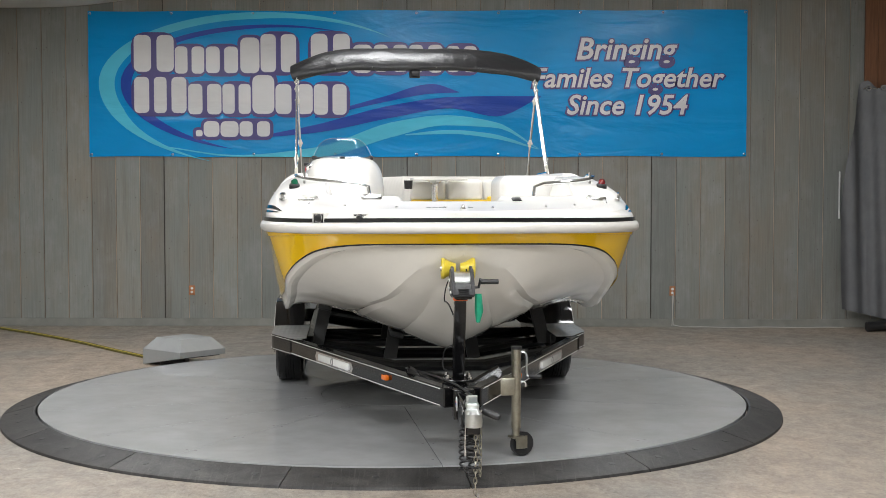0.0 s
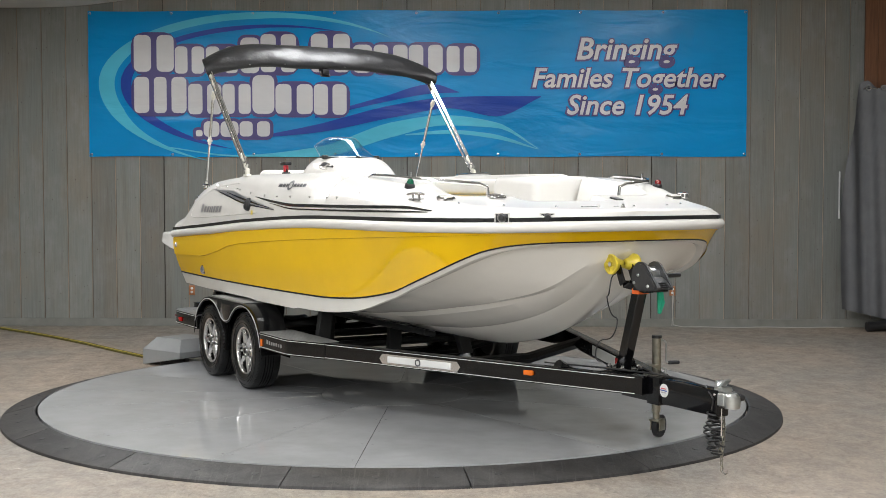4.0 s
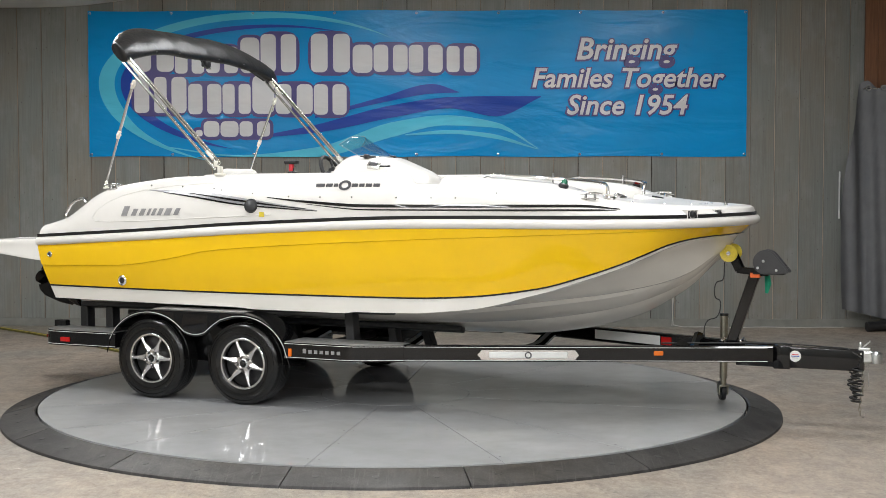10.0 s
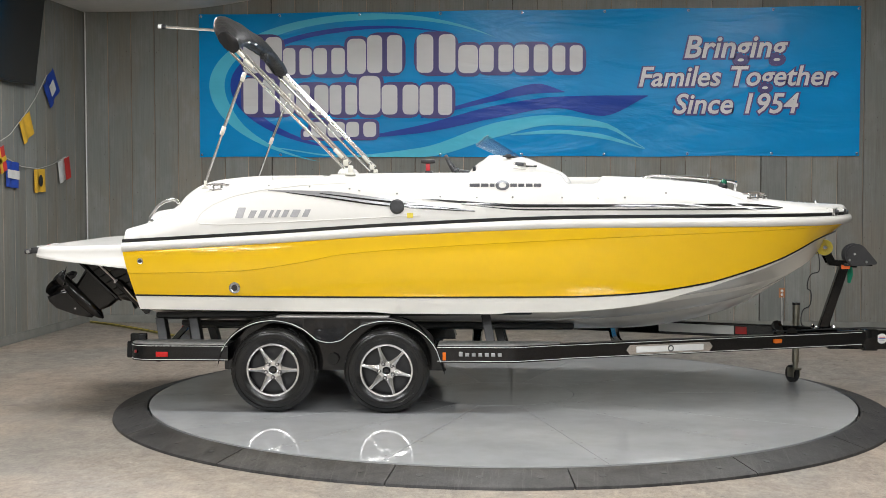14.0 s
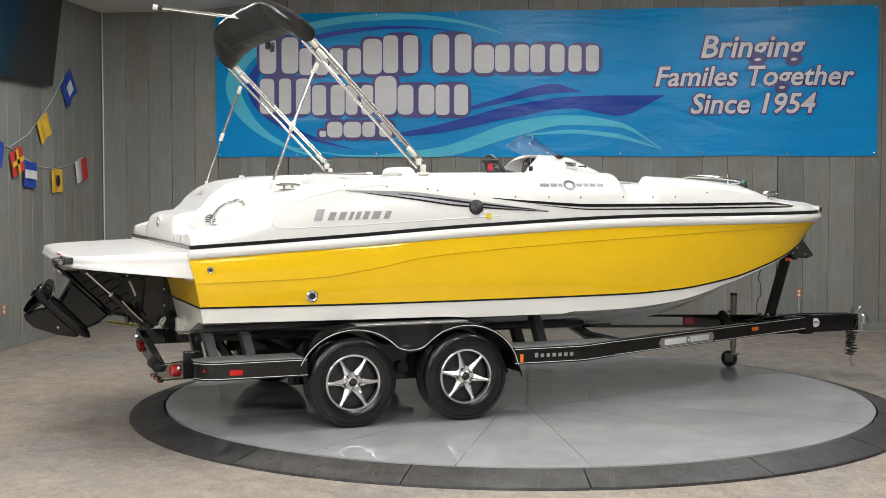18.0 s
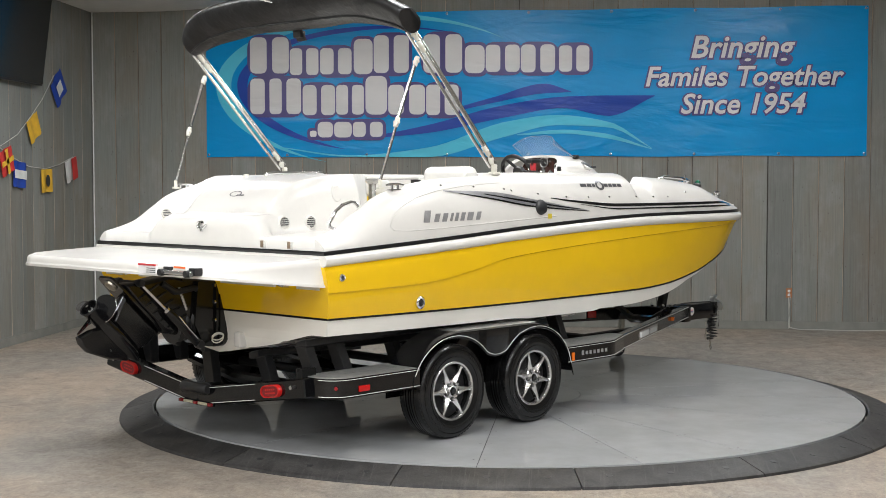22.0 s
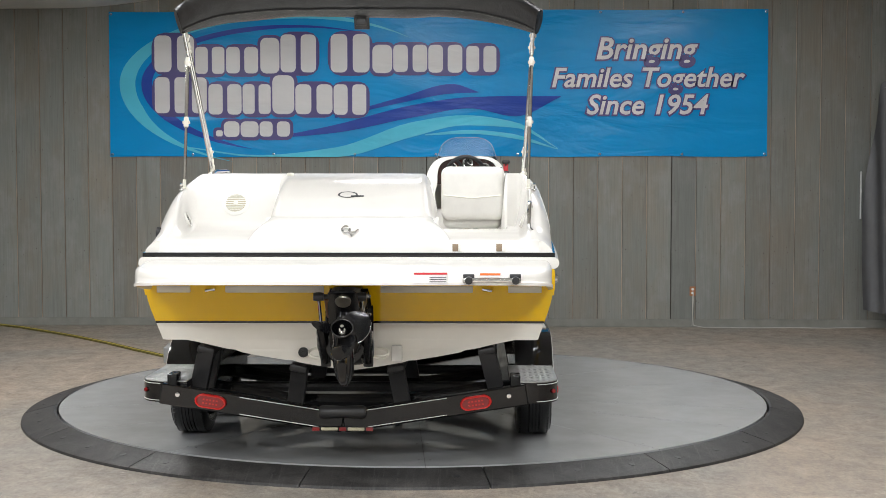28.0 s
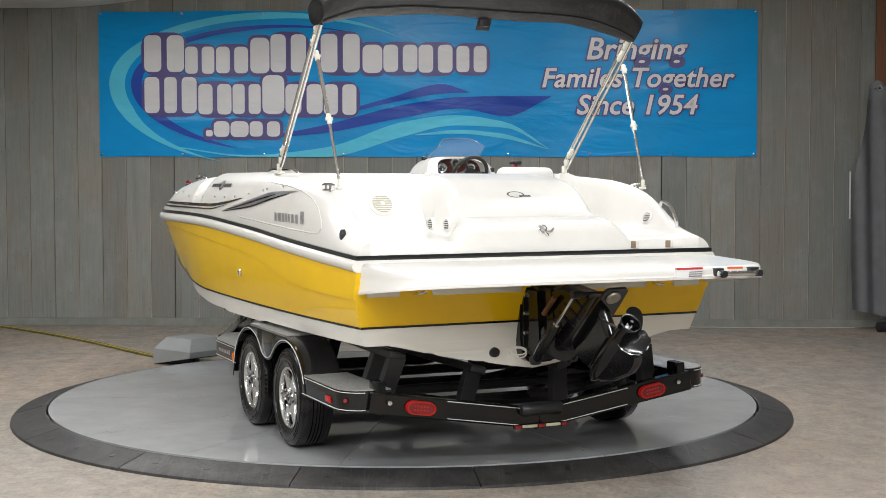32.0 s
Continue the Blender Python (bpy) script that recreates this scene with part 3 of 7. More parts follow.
# ---- wheel pieces, shared by all four wheels; the axle lies along y and -y faces outward ----
def spoke_rim():
    bits = [lathe([(0.180, -0.070), (0.181, -0.092), (0.184, -0.099), (0.196, -0.101), (0.202, -0.097), (0.204, -0.085), (0.194, -0.07)], 56, "y"),
            lathe([(0.0, -0.086), (0.064, -0.088), (0.074, -0.078), (0.074, -0.03)], 28, "y")]
    for k in range(6):
        poly = [(0.055, -0.030), (0.088, -0.0215), (0.14, -0.0115), (0.188, -0.0105), (0.188, 0.0105), (0.14, 0.0115), (0.088, 0.0215), (0.055, 0.030)]
        n = len(poly)
        front = [(x, -0.092 + 0.05 * abs(z) + (0.012 if x < 0.09 else 0), z) for x, z in poly]
        back = [(x, -0.062, z * 1.25) for x, z in poly]
        mid = [(0.06, -0.098, 0.0), (0.125, -0.099, 0.0), (0.192, -0.096, 0.0)]
        verts = front + back + mid
        m0 = 2 * n
        faces = [(0, 1, m0 + 1, m0), (1, 2, m0 + 1), (2, 3, m0 + 2, m0 + 1), (3, 4, m0 + 2), (4, 5, m0 + 1, m0 + 2), (5, 6, m0 + 1), (6, 7, m0, m0 + 1)]
        faces += [(i, n + i, n + (i + 1) % n, (i + 1) % n) for i in range(n)]
        bits.append(moved((verts, faces), Matrix.Rotation(2 * math.pi * k / 6, 4, "Y")))
    return join(*bits)


def tyre_skin():
    prof = [(0.19, -0.075), (0.20, -0.10), (0.225, -0.112), (0.262, -0.116), (0.292, -0.108), (0.309, -0.096), (0.314, -0.088)]
    for y in (-0.06, -0.045, -0.02, 0.0):
        prof += [(0.318, y - 0.010), (0.318, y + 0.006), (0.311, y + 0.008), (0.311, y + 0.011)] if y < 0 else [(0.318, y - 0.007), (0.318, y + 0.007)]
    prof = prof + [(r, -y) for r, y in reversed(prof[:-2])]
    body = lathe(prof, 72, "y", True)
    blocks = []
    for k in range(64):
        a = 2 * math.pi * k / 64
        m = Matrix.Rotation(a, 4, "Y")
        for s in (-1, 1):
            blocks.append(moved(rbox(0.300, 0.3155, s * 0.072, s * 0.097, -0.011, 0.011, 0.003, 1), m))
    for a0 in (0.5, 2.1, 3.7, 5.3):
        for k in range(7):
            blocks.append(moved(rbox(0.252, 0.272, -0.1185, -0.113, -0.007, 0.007, 0.002, 1), Matrix.Rotation(a0 + 0.075 * k, 4, "Y")))
    for r, y in ((0.232, -0.1145), (0.284, -0.1135)):
        blocks.append(tube([(r * math.cos(2 * math.pi * k / 64), y, r * math.sin(2 * math.pi * k / 64)) for k in range(65)], 0.0022, 5, False))
    return join(body, *blocks)


WHEEL_HUB = mesh_of("wheel", join(lathe([(0, 0.07), (0.15, 0.07), (0.18, 0.05), (0.184, -0.03), (0.16, -0.035), (0.12, -0.03), (0, -0.03)], 32, "y"), tube([(0, 0.06, 0), (0, 0.12, 0)], 0.05, 14)), BLACK_PLASTIC)
TYRE_MESH = mesh_of("tyre", tyre_skin(), TYRE, 30)
RIM_MESH = mesh_of("rim", spoke_rim(), ALLOY, 25)
CAP_MESH = mesh_of("hub_cap", lathe([(0, -0.106), (0.016, -0.108), (0.022, -0.104), (0.026, -0.09), (0.034, -0.085), (0.034, -0.07)], 24, "y"), BLACK_GLOSS)
NUT_MESH = mesh_of("lug_nut", lathe([(0, -0.014), (0.007, -0.013), (0.010, -0.006), (0.010, 0.02)], 8, "y"), CHROME)
RING_MESH = mesh_of("hub_ring", lathe([(0.027, -0.097), (0.033, -0.100), (0.037, -0.097), (0.037, -0.08)], 24, "y"), CHROME)
HOLE_MESH = mesh_of("lug_hole", lathe([(0.0, 0.006), (0.0155, 0.006), (0.0165, 0.014)], 14, "y"), BLACK_PLASTIC)

# ---- boat: x forward, y to port, z over the turntable ----
boat = thing("deck_boat", "yellow and white fibreglass deck boat with folded black bimini", "boat")
STERN, BOW = -2.83, 2.80
half_beam = hermite([(-2.83, 1.215), (-2.3, 1.24), (-1.5, 1.258), (-0.5, 1.265), (0.5, 1.265), (1.2, 1.258)])
sheer_z = hermite([(-2.83, 1.205), (-1.73, 1.27), (-0.77, 1.332), (0.64, 1.388), (1.8, 1.397), (2.43, 1.402), (2.8, 1.412)])
line_z = hermite([(-2.83, 0.868), (-1.07, 0.86), (0.5, 0.866), (0.94, 0.885), (1.5, 0.96), (1.8, 1.045), (2.07, 1.14), (2.25, 1.22), (2.37, 1.275), (2.48, 1.31), (2.6, 1.33), (2.72, 1.338)])
keel_z = hermite([(-2.83, 0.565), (-1.5, 0.53), (0.1, 0.508), (0.6, 0.5), (1.1, 0.512), (1.49, 0.562), (1.94, 0.685), (2.2, 0.825), (2.39, 0.965), (2.56, 1.16), (2.66, 1.27)])
flare = hermite([(-2.83, 0.045), (0.0, 0.05), (1.0, 0.085), (1.6, 0.125), (2.0, 0.10), (2.3, 0.07), (2.6, 0.045), (2.8, 0.035)])
band_h = hermite([(-2.83, 0.108), (-0.5, 0.115), (0.0, 0.118), (0.3, 0.118), (0.9, 0.10), (1.2, 0.075), (1.45, 0.045), (1.8, 0.03), (2.3, 0.03), (2.6, 0.02), (2.8, 0.01)])
strake_v = hermite([(-2.83, 0.70), (0.0, 0.66), (0.9, 0.63), (1.5, 0.59), (1.8, 0.56), (2.0, 0.50), (2.2, 0.42), (2.4, 0.34), (2.55, 0.22), (2.66, 0.0)])
strake_z = hermite([(-2.83, 0.695), (-1.0, 0.685), (0.3, 0.70), (0.6, 0.728), (0.9, 0.757), (1.5, 0.838), (1.8, 0.882), (2.0, 0.92), (2.2, 0.968), (2.4, 1.05), (2.66, 1.27)])
crease = hermite([(-2.83, 1.035), (-2.0, 1.055), (-1.5, 1.12), (-1.2, 1.18), (-0.7, 1.225), (0.5, 1.295), (1.6, 1.345), (2.8, 1.395)])


def beam_at(u):
    if u <= 1.2:
        return half_beam(u)
    s = min(1.0, (u - 1.2) / (BOW - 1.2))
    return 1.258 * max(0.0, 1 - s ** 3.45) ** 0.5


def stations(n=46, m=44):
    out = [STERN + (1.2 - STERN) * i / n for i in range(n)]
    return out + [1.2 + (BOW - 1.2) * (1 - (1 - k / m) ** 2.2) for k in range(m + 1)]


def bow_scale(u, end):
    return u if u <= 1.2 else 1.2 + (u - 1.2) * (end - 1.2) / (BOW - 1.2)


def rake(z):
    """The transom leans forward towards the keel."""
    return (1.2 - z) * 0.24


def lean(u, z):
    return u + rake(z) * smooth(-1.6, STERN, u)


US = stations()


def side_row(u):
    v0, z0 = beam_at(u), sheer_z(u)
    ul = bow_scale(u, 2.72)
    v1, z1 = max(0.0, v0 - flare(u) * min(1.0, v0 / 0.6)), line_z(ul)
    c = min(z0 - 0.02, max(z1 + 0.02, crease(u)))
    row = []
    for f in (0, 0.12, 0.3, 0.5, 0.75, 1.0):
        row.append((f, z0 + (c - z0) * f, 0.009 if f > 0 else 0.0))
    for f in (0.012, 0.2, 0.4, 0.6, 0.8, 1.0):
        row.append((f, c + (z1 - c) * f, 0.0))
    pts = []
    for f, z, out in row:
        k = (z0 - z) / max(1e-6, z0 - z1)
        bulge = 0.02 * math.sin(math.pi * k) * (1 - 0.9 * smooth(0.3, 1.6, u))
        v = v0 + (v1 - v0) * k ** (1.25 - 0.3 * smooth(0.3, 1.6, u)) + (out + bulge) * min(1.0, v0 / 0.5)
        pts.append((lean(u + (ul - u) * k, z), v, z))
    return pts


def pit_1d(u, a, b, e=0.02):
    return smooth(a - e, a + e, u) * smooth(b + e, b - e, u)


def bottom_row(u):
    v0 = beam_at(u)
    ul, uc, uk = bow_scale(u, 2.72), bow_scale(u, 2.70), bow_scale(u, 2.66)
    v1 = max(0.0, v0 - flare(u) * min(1.0, v0 / 0.6))
    z1 = line_z(ul)
    zc, zk = z1 - band_h(u), keel_z(uk)
    zc = max(zc, zk + 0.012)
    zc -= 0.012 * pit_1d(u, -0.9, 0.02)
    vc = max(0.0, v1 - (0.035 - 0.015 * smooth(0.4, 1.6, u)) * min(1.0, v0 / 0.5))
    pts = [(lean(ul, z1), v1, z1)]
    for f in (0.3, 0.7, 0.92):
        pts.append((lean(ul + (uc - ul) * f, z1 + (zc - z1) * f), v1 + (vc - v1) * f, z1 + (zc - z1) * f))
    vs = min(strake_v(uk), 0.72 * vc)
    zs = min(zc - 0.004, max(zk + 0.01, strake_z(uk)))
    us = uk + (uc - uk) * vs / max(vc, 1e-4)
    k = min(1.0, vc / 0.5)
    hollow = (0.016 + 0.034 * smooth(-1.0, 0.2, u) - 0.02 * smooth(0.9, 1.7, u)) * k
    pts.append((lean(uc, zc), vc, zc))
    pts.append((lean(uc, zc), vc - 0.022 * k, zc - 0.003 * k))
    for f in (0.09, 0.2, 0.34, 0.5, 0.68, 0.84):
        v = vc - 0.022 * k + (vs + 0.05 * k - vc + 0.022 * k) * f
        z = zc + (zs + 0.006 * k - zc) * f + hollow * math.sin(math.pi * f ** 0.6)
        pts.append((lean(uc + (us - uc) * f, z), v, z))
    pts.append((lean(us, zs), vs + 0.05 * k, zs + 0.006 * k))
    pts.append((lean(us, zs), vs, zs))
    for f, g in ((0.06, 0.87), (0.25, 0.67), (0.44, 0.50), (0.50, 0.48), (0.55, 0.39), (0.70, 0.24), (0.82, 0.135), (0.95, 0.035), (1.0, 0.0)):
        z = zk + (zs - zk) * g
        pts.append((lean(us + (uk - us) * f, z), vs * (1 - f), z))
    return pts


side_rows = [side_row(u) for u in US]
part("hull_side", join(grid(side_rows), flipped_y(grid(side_rows))), YELLOW, boat, "glossy yellow hull side", 28)
low_rows = [bottom_row(u) for u in US]
part("hull_bottom", join(grid(low_rows), flipped_y(grid(low_rows))), HULL_WHITE, boat, "glossy off-white hull bottom", 17)
pin = []
for u, r in zip(US, side_rows):
    x, y, z = r[-1]
    k = 0.004 * min(1.0, y / 0.3)
    pin.append([(x + 0.002, y + k, z + 0.006), (x + 0.002, y + k + 0.001, z - 0.0065)])
part("pinstripe", join(grid(pin), flipped_y(grid(pin))), BLACK_GLOSS, boat, "thin black line between yellow and white")
# transom, closed from the stern ends of the skins
def transom(row, mat, name, label):
    left = [(x, y, z) for x, y, z in row]
    part(name, grid([left, [(x, 0.5 * y, z) for x, y, z in left], [(x, -0.5 * y, z) for x, y, z in left], [(x, -y, z) for x, y, z in left]]), mat, boat, label)


transom(side_rows[0], YELLOW, "transom_panel", "yellow transom panel")
stern = low_rows[0]
part("transom_bottom", (lambda n: ([tuple(p) for p in stern] + [(x, -y, z) for x, y, z in stern], [(i, i + 1, n + i + 1, n + i) for i in range(n - 1)]))(len(stern)), HULL_WHITE, boat, "off-white lower transom")
x0, y0, z0 = side_rows[0][-1]
part("transom_line", rbox(x0 - 0.005, x0 + 0.004, -y0, y0, z0 - 0.0065, z0 + 0.0065, 0.001, 1), BLACK_GLOSS, boat)


def outline_sweep(profile, inset=0.0):
    """Sweeps (out, up) pairs along the sheer from stern to bow to stern, and across the stern."""
    path = [(u, beam_at(u), sheer_z(u)) for u in US]
    full = [(a, b, c) for a, b, c in path] + [(a, -b, c) for a, b, c in reversed(path[:-1])]
    n = len(full)
    rows = []
    for i, (a, b, c) in enumerate(full):
        p, q = full[max(0, i - 1)], full[min(n - 1, i + 1)]
        d = Vector((q[0] - p[0], q[1] - p[1], 0)).normalized()
        nrm = Vector((d.y, -d.x, 0))
        if nrm.dot(Vector((a - 0.6, b, 0))) < 0:
            nrm = -nrm
        rows.append([(a + nrm.x * (o - inset), b + nrm.y * (o - inset), c + h) for o, h in profile])
    return rows


RAIL = [(-0.02, -0.006), (0.012, -0.010), (0.030, 0.002), (0.038, 0.02), (0.034, 0.04), (0.022, 0.056), (-0.02, 0.062)]
rub = outline_sweep(RAIL)
part("rub_rail", grid(rub, close_u=True), WHITE, boat, "rounded white rub rail", 60)
part("side_stripe", grid(outline_sweep([(-0.015, 0.058), (0.013, 0.060), (0.012, 0.084), (-0.015, 0.086)]), close_u=True), BLACK_GLOSS, boat, "black stripe round the boat")

# deck moulding
top_z = hermite([(-2.83, 1.36), (-2.61, 1.43), (-2.45, 1.53), (-2.3, 1.62), (-2.15, 1.675), (-1.98, 1.71), (-1.75, 1.74), (-1.09, 1.775), (-0.39, 1.78), (0.36, 1.782), (0.43, 1.775), (0.50, 1.702),
                 (0.70, 1.698), (0.76, 1.755), (0.98, 1.748), (1.06, 1.745), (1.4, 1.715), (1.6, 1.69), (1.75, 1.645), (1.92, 1.597), (2.1, 1.572), (2.3, 1.555), (2.47, 1.545), (2.65, 1.538), (2.8, 1.53)])
side_w = hermite([(-2.83, 0.10), (-2.4, 0.17), (-1.5, 0.18), (0.0, 0.2), (1.0, 0.24), (1.7, 0.24), (2.2, 0.26), (2.8, 0.2)])
SOLE = 1.08


def pit(u, v, u0, u1, v0, v1, e=0.035):
    """1 inside a box in plan, 0 outside, with soft walls."""
    return smooth(u0 - e, u0 + e, u) * smooth(u1 + e, u1 - e, u) * smooth(v0 - e, v0 + e, v) * smooth(v1 + e, v1 - e, v)


block_top = hermite([(-2.83, 1.355), (-2.815, 1.42), (-2.79, 1.465), (-2.74, 1.487), (-2.64, 1.50), (-1.3, 1.50)])
dome_top = hermite([(-2.66, 1.30), (-2.63, 1.50), (-2.58, 1.545), (-2.53, 1.605), (-2.42, 1.68), (-2.29, 1.722), (-2.13, 1.745), (-1.9, 1.762), (-1.3, 1.77)])
pocket_z = hermite([(-2.83, 1.335), (-2.81, 1.355), (-2.78, 1.365), (-2.35, 1.40), (-2.24, 1.43), (-2.17, 1.52), (-2.08, 1.65), (-1.98, 1.73), (-1.88, 1.76), (-1.3, 1.77)])
walk_z = hermite([(-2.83, 1.335), (-2.81, 1.355), (-2.78, 1.365), (-2.2, 1.385), (-2.05, 1.39), (-1.3, 1.395)])


def stern_form(u, v):
    base = pocket_z(u) if v > 0 else walk_z(u)
    a = abs(v)
    aft = smooth(-2.63, -2.74, u)
    low = base + max(0.0, block_top(u) - base) * math.sin(math.pi / 2 * min(1.0, max(0.0, (0.53 + 0.07 * aft - a) / (0.05 + 0.12 * aft)))) ** 0.7
    high = base + max(0.0, dome_top(u) - base) * math.sin(math.pi / 2 * min(1.0, max(0.0, (0.515 - a) / 0.10))) ** 0.42
    return max(base, low if u < -2.3 else base, high)


def deck_z(u, v):
    b = beam_at(u)
    edge = sheer_z(u) + 0.082
    d = max(0.0, b - abs(v))
    t = top_z(u)
    # stern: a low block and a dome in the middle, a pocket to port and a walkway to starboard
    if u < -1.3:
        t = t + (stern_form(u, v) - t) * smooth(b - 0.13, b - 0.21, abs(v))
    x = min(1.0, d / side_w(u))
    z = edge + (t - edge) * math.sin(math.pi / 2 * x) ** (0.40 + 0.25 * smooth(1.2, 2.4, u) + 0.2 * smooth(-2.2, STERN, u))
    # step moulded along the side
    z += 0.006 * smooth(0.05, 0.07, d) * smooth(-2.6, -2.3, u)
    # cockpit, walkway through the stern, bow cockpit and its footwell
    z += (SOLE - z) * pit(u, v, -1.42, 0.95, -(b - 0.30), b - 0.30)
    z += (SOLE - z) * pit(u, v, -1.80, -1.3, -(b - 0.30), -0.36 + 0.5 * (u + 1.8)) * (1 if z > SOLE else 0)
    z += (1.44 - z) * pit(u, v, 0.95, 1.78, -min(0.80, b - 0.3), min(0.80, b - 0.3), 0.05) * (1 if z > 1.44 else 0)
    z += (SOLE - z) * pit(u, v, 0.85, 1.72, -0.24, 0.24)
    z += (1.545 - z) * pit(u, v, 1.60, 1.98, -0.33, 0.30, 0.04) * (1 if z > 1.545 else 0)
    return z


rows = []
du = [STERN + 0.012 + (1.2 - STERN) * i / 210 for i in range(211)] + [1.212 + (BOW - 0.004 - 1.212) * (1 - (1 - k / 60) ** 1.8) for k in range(1, 61)]
ss = [math.copysign(1 - (1 - abs(-1 + 2 * i / 200)) ** 1.25, -1 + 2 * i / 200) for i in range(201)]
for u in du:
    b = beam_at(u) - 0.002
    row = [(u, -b, sheer_z(u) + 0.05)] + [(u, s * b, deck_z(u, s * b)) for s in ss] + [(u, b, sheer_z(u) + 0.05)]
    rows.append(row)
rows.insert(0, [(STERN + 0.012, y, sheer_z(STERN) + 0.05) for x, y, z in rows[0]])
rows.append([(x + 0.004, y, sheer_z(BOW) + 0.05) for x, y, z in rows[-1]])
part("deck", grid(rows), WHITE, boat, "white moulded fibreglass deck", 75)
part("inner_liner", rbox(-2.6, 1.2, -0.8, 0.8, 1.045, 1.07, 0.01), WHITE, boat)


def on_side(u, z, out=0.004):
    """A point on the starboard deck side at height z."""
    b = beam_at(u)
    lo, hi = 0.0, side_w(u)
    for _ in range(26):
        m = (lo + hi) / 2
        if deck_z(u, -(b - m)) < z:
            lo = m
        else:
            hi = m
    return (u, -(b - lo) - out, z)


def side_band(upper, lower, n=40, out=0.005):
    fu, fl = hermite(upper), hermite(lower)
    a, b = upper[0][0], upper[-1][0]
    rows = []
    for i in range(n + 1):
        u = a + (b - a) * i / n
        zs = [fl(u) + (fu(u) - fl(u)) * j / 4 for j in range(5)]
        rows.append([on_side(u, z, out) for z in zs])
    return grid(rows)


GRAPHICS = (("swoosh_decal", SILVER_DECAL, [(-1.74, 1.658), (-1.3, 1.648), (-0.9, 1.60), (-0.5, 1.545), (-0.2, 1.506)], [(-1.74, 1.652), (-1.3, 1.607), (-0.9, 1.553), (-0.5, 1.522), (-0.2, 1.502)]),
            ("swoosh_shadow", BLACK_GLOSS, [(-1.60, 1.640), (-1.3, 1.606), (-0.9, 1.552), (-0.5, 1.521), (-0.2, 1.501)], [(-1.60, 1.637), (-1.3, 1.596), (-0.9, 1.541), (-0.5, 1.513), (-0.2, 1.498)]),
            ("swoosh_shadow", BLACK_GLOSS, [(-1.35, 1.634), (-0.9, 1.584), (-0.5, 1.537), (-0.3, 1.517)], [(-1.35, 1.630), (-0.9, 1.570), (-0.5, 1.529), (-0.3, 1.514)]),
            ("wave_decal", BLACK_GLOSS, [(-0.64, 1.602), (-0.3, 1.577), (0.2, 1.552), (1.0, 1.553), (1.8, 1.558), (2.08, 1.530)], [(-0.64, 1.598), (-0.3, 1.560), (0.2, 1.530), (1.0, 1.532), (1.8, 1.540), (2.08, 1.524)]),
            ("wave_decal", BLACK_GLOSS, [(-0.3, 1.552), (0.2, 1.517), (1.0, 1.520), (1.9, 1.526), (2.06, 1.522)], [(-0.3, 1.549), (0.2, 1.508), (1.0, 1.508), (1.9, 1.515), (2.06, 1.518)]))
for nm, mat, up, lo in GRAPHICS:
    vf = side_band(up, lo, 40, 0.0065 if nm == "swoosh_shadow" else 0.005)
    part(nm, vf, mat, boat)
    part(nm, flipped_y(vf), mat, boat)
PORT_FITTINGS = ((-0.64, 1.2, 1.07, 0.026),)
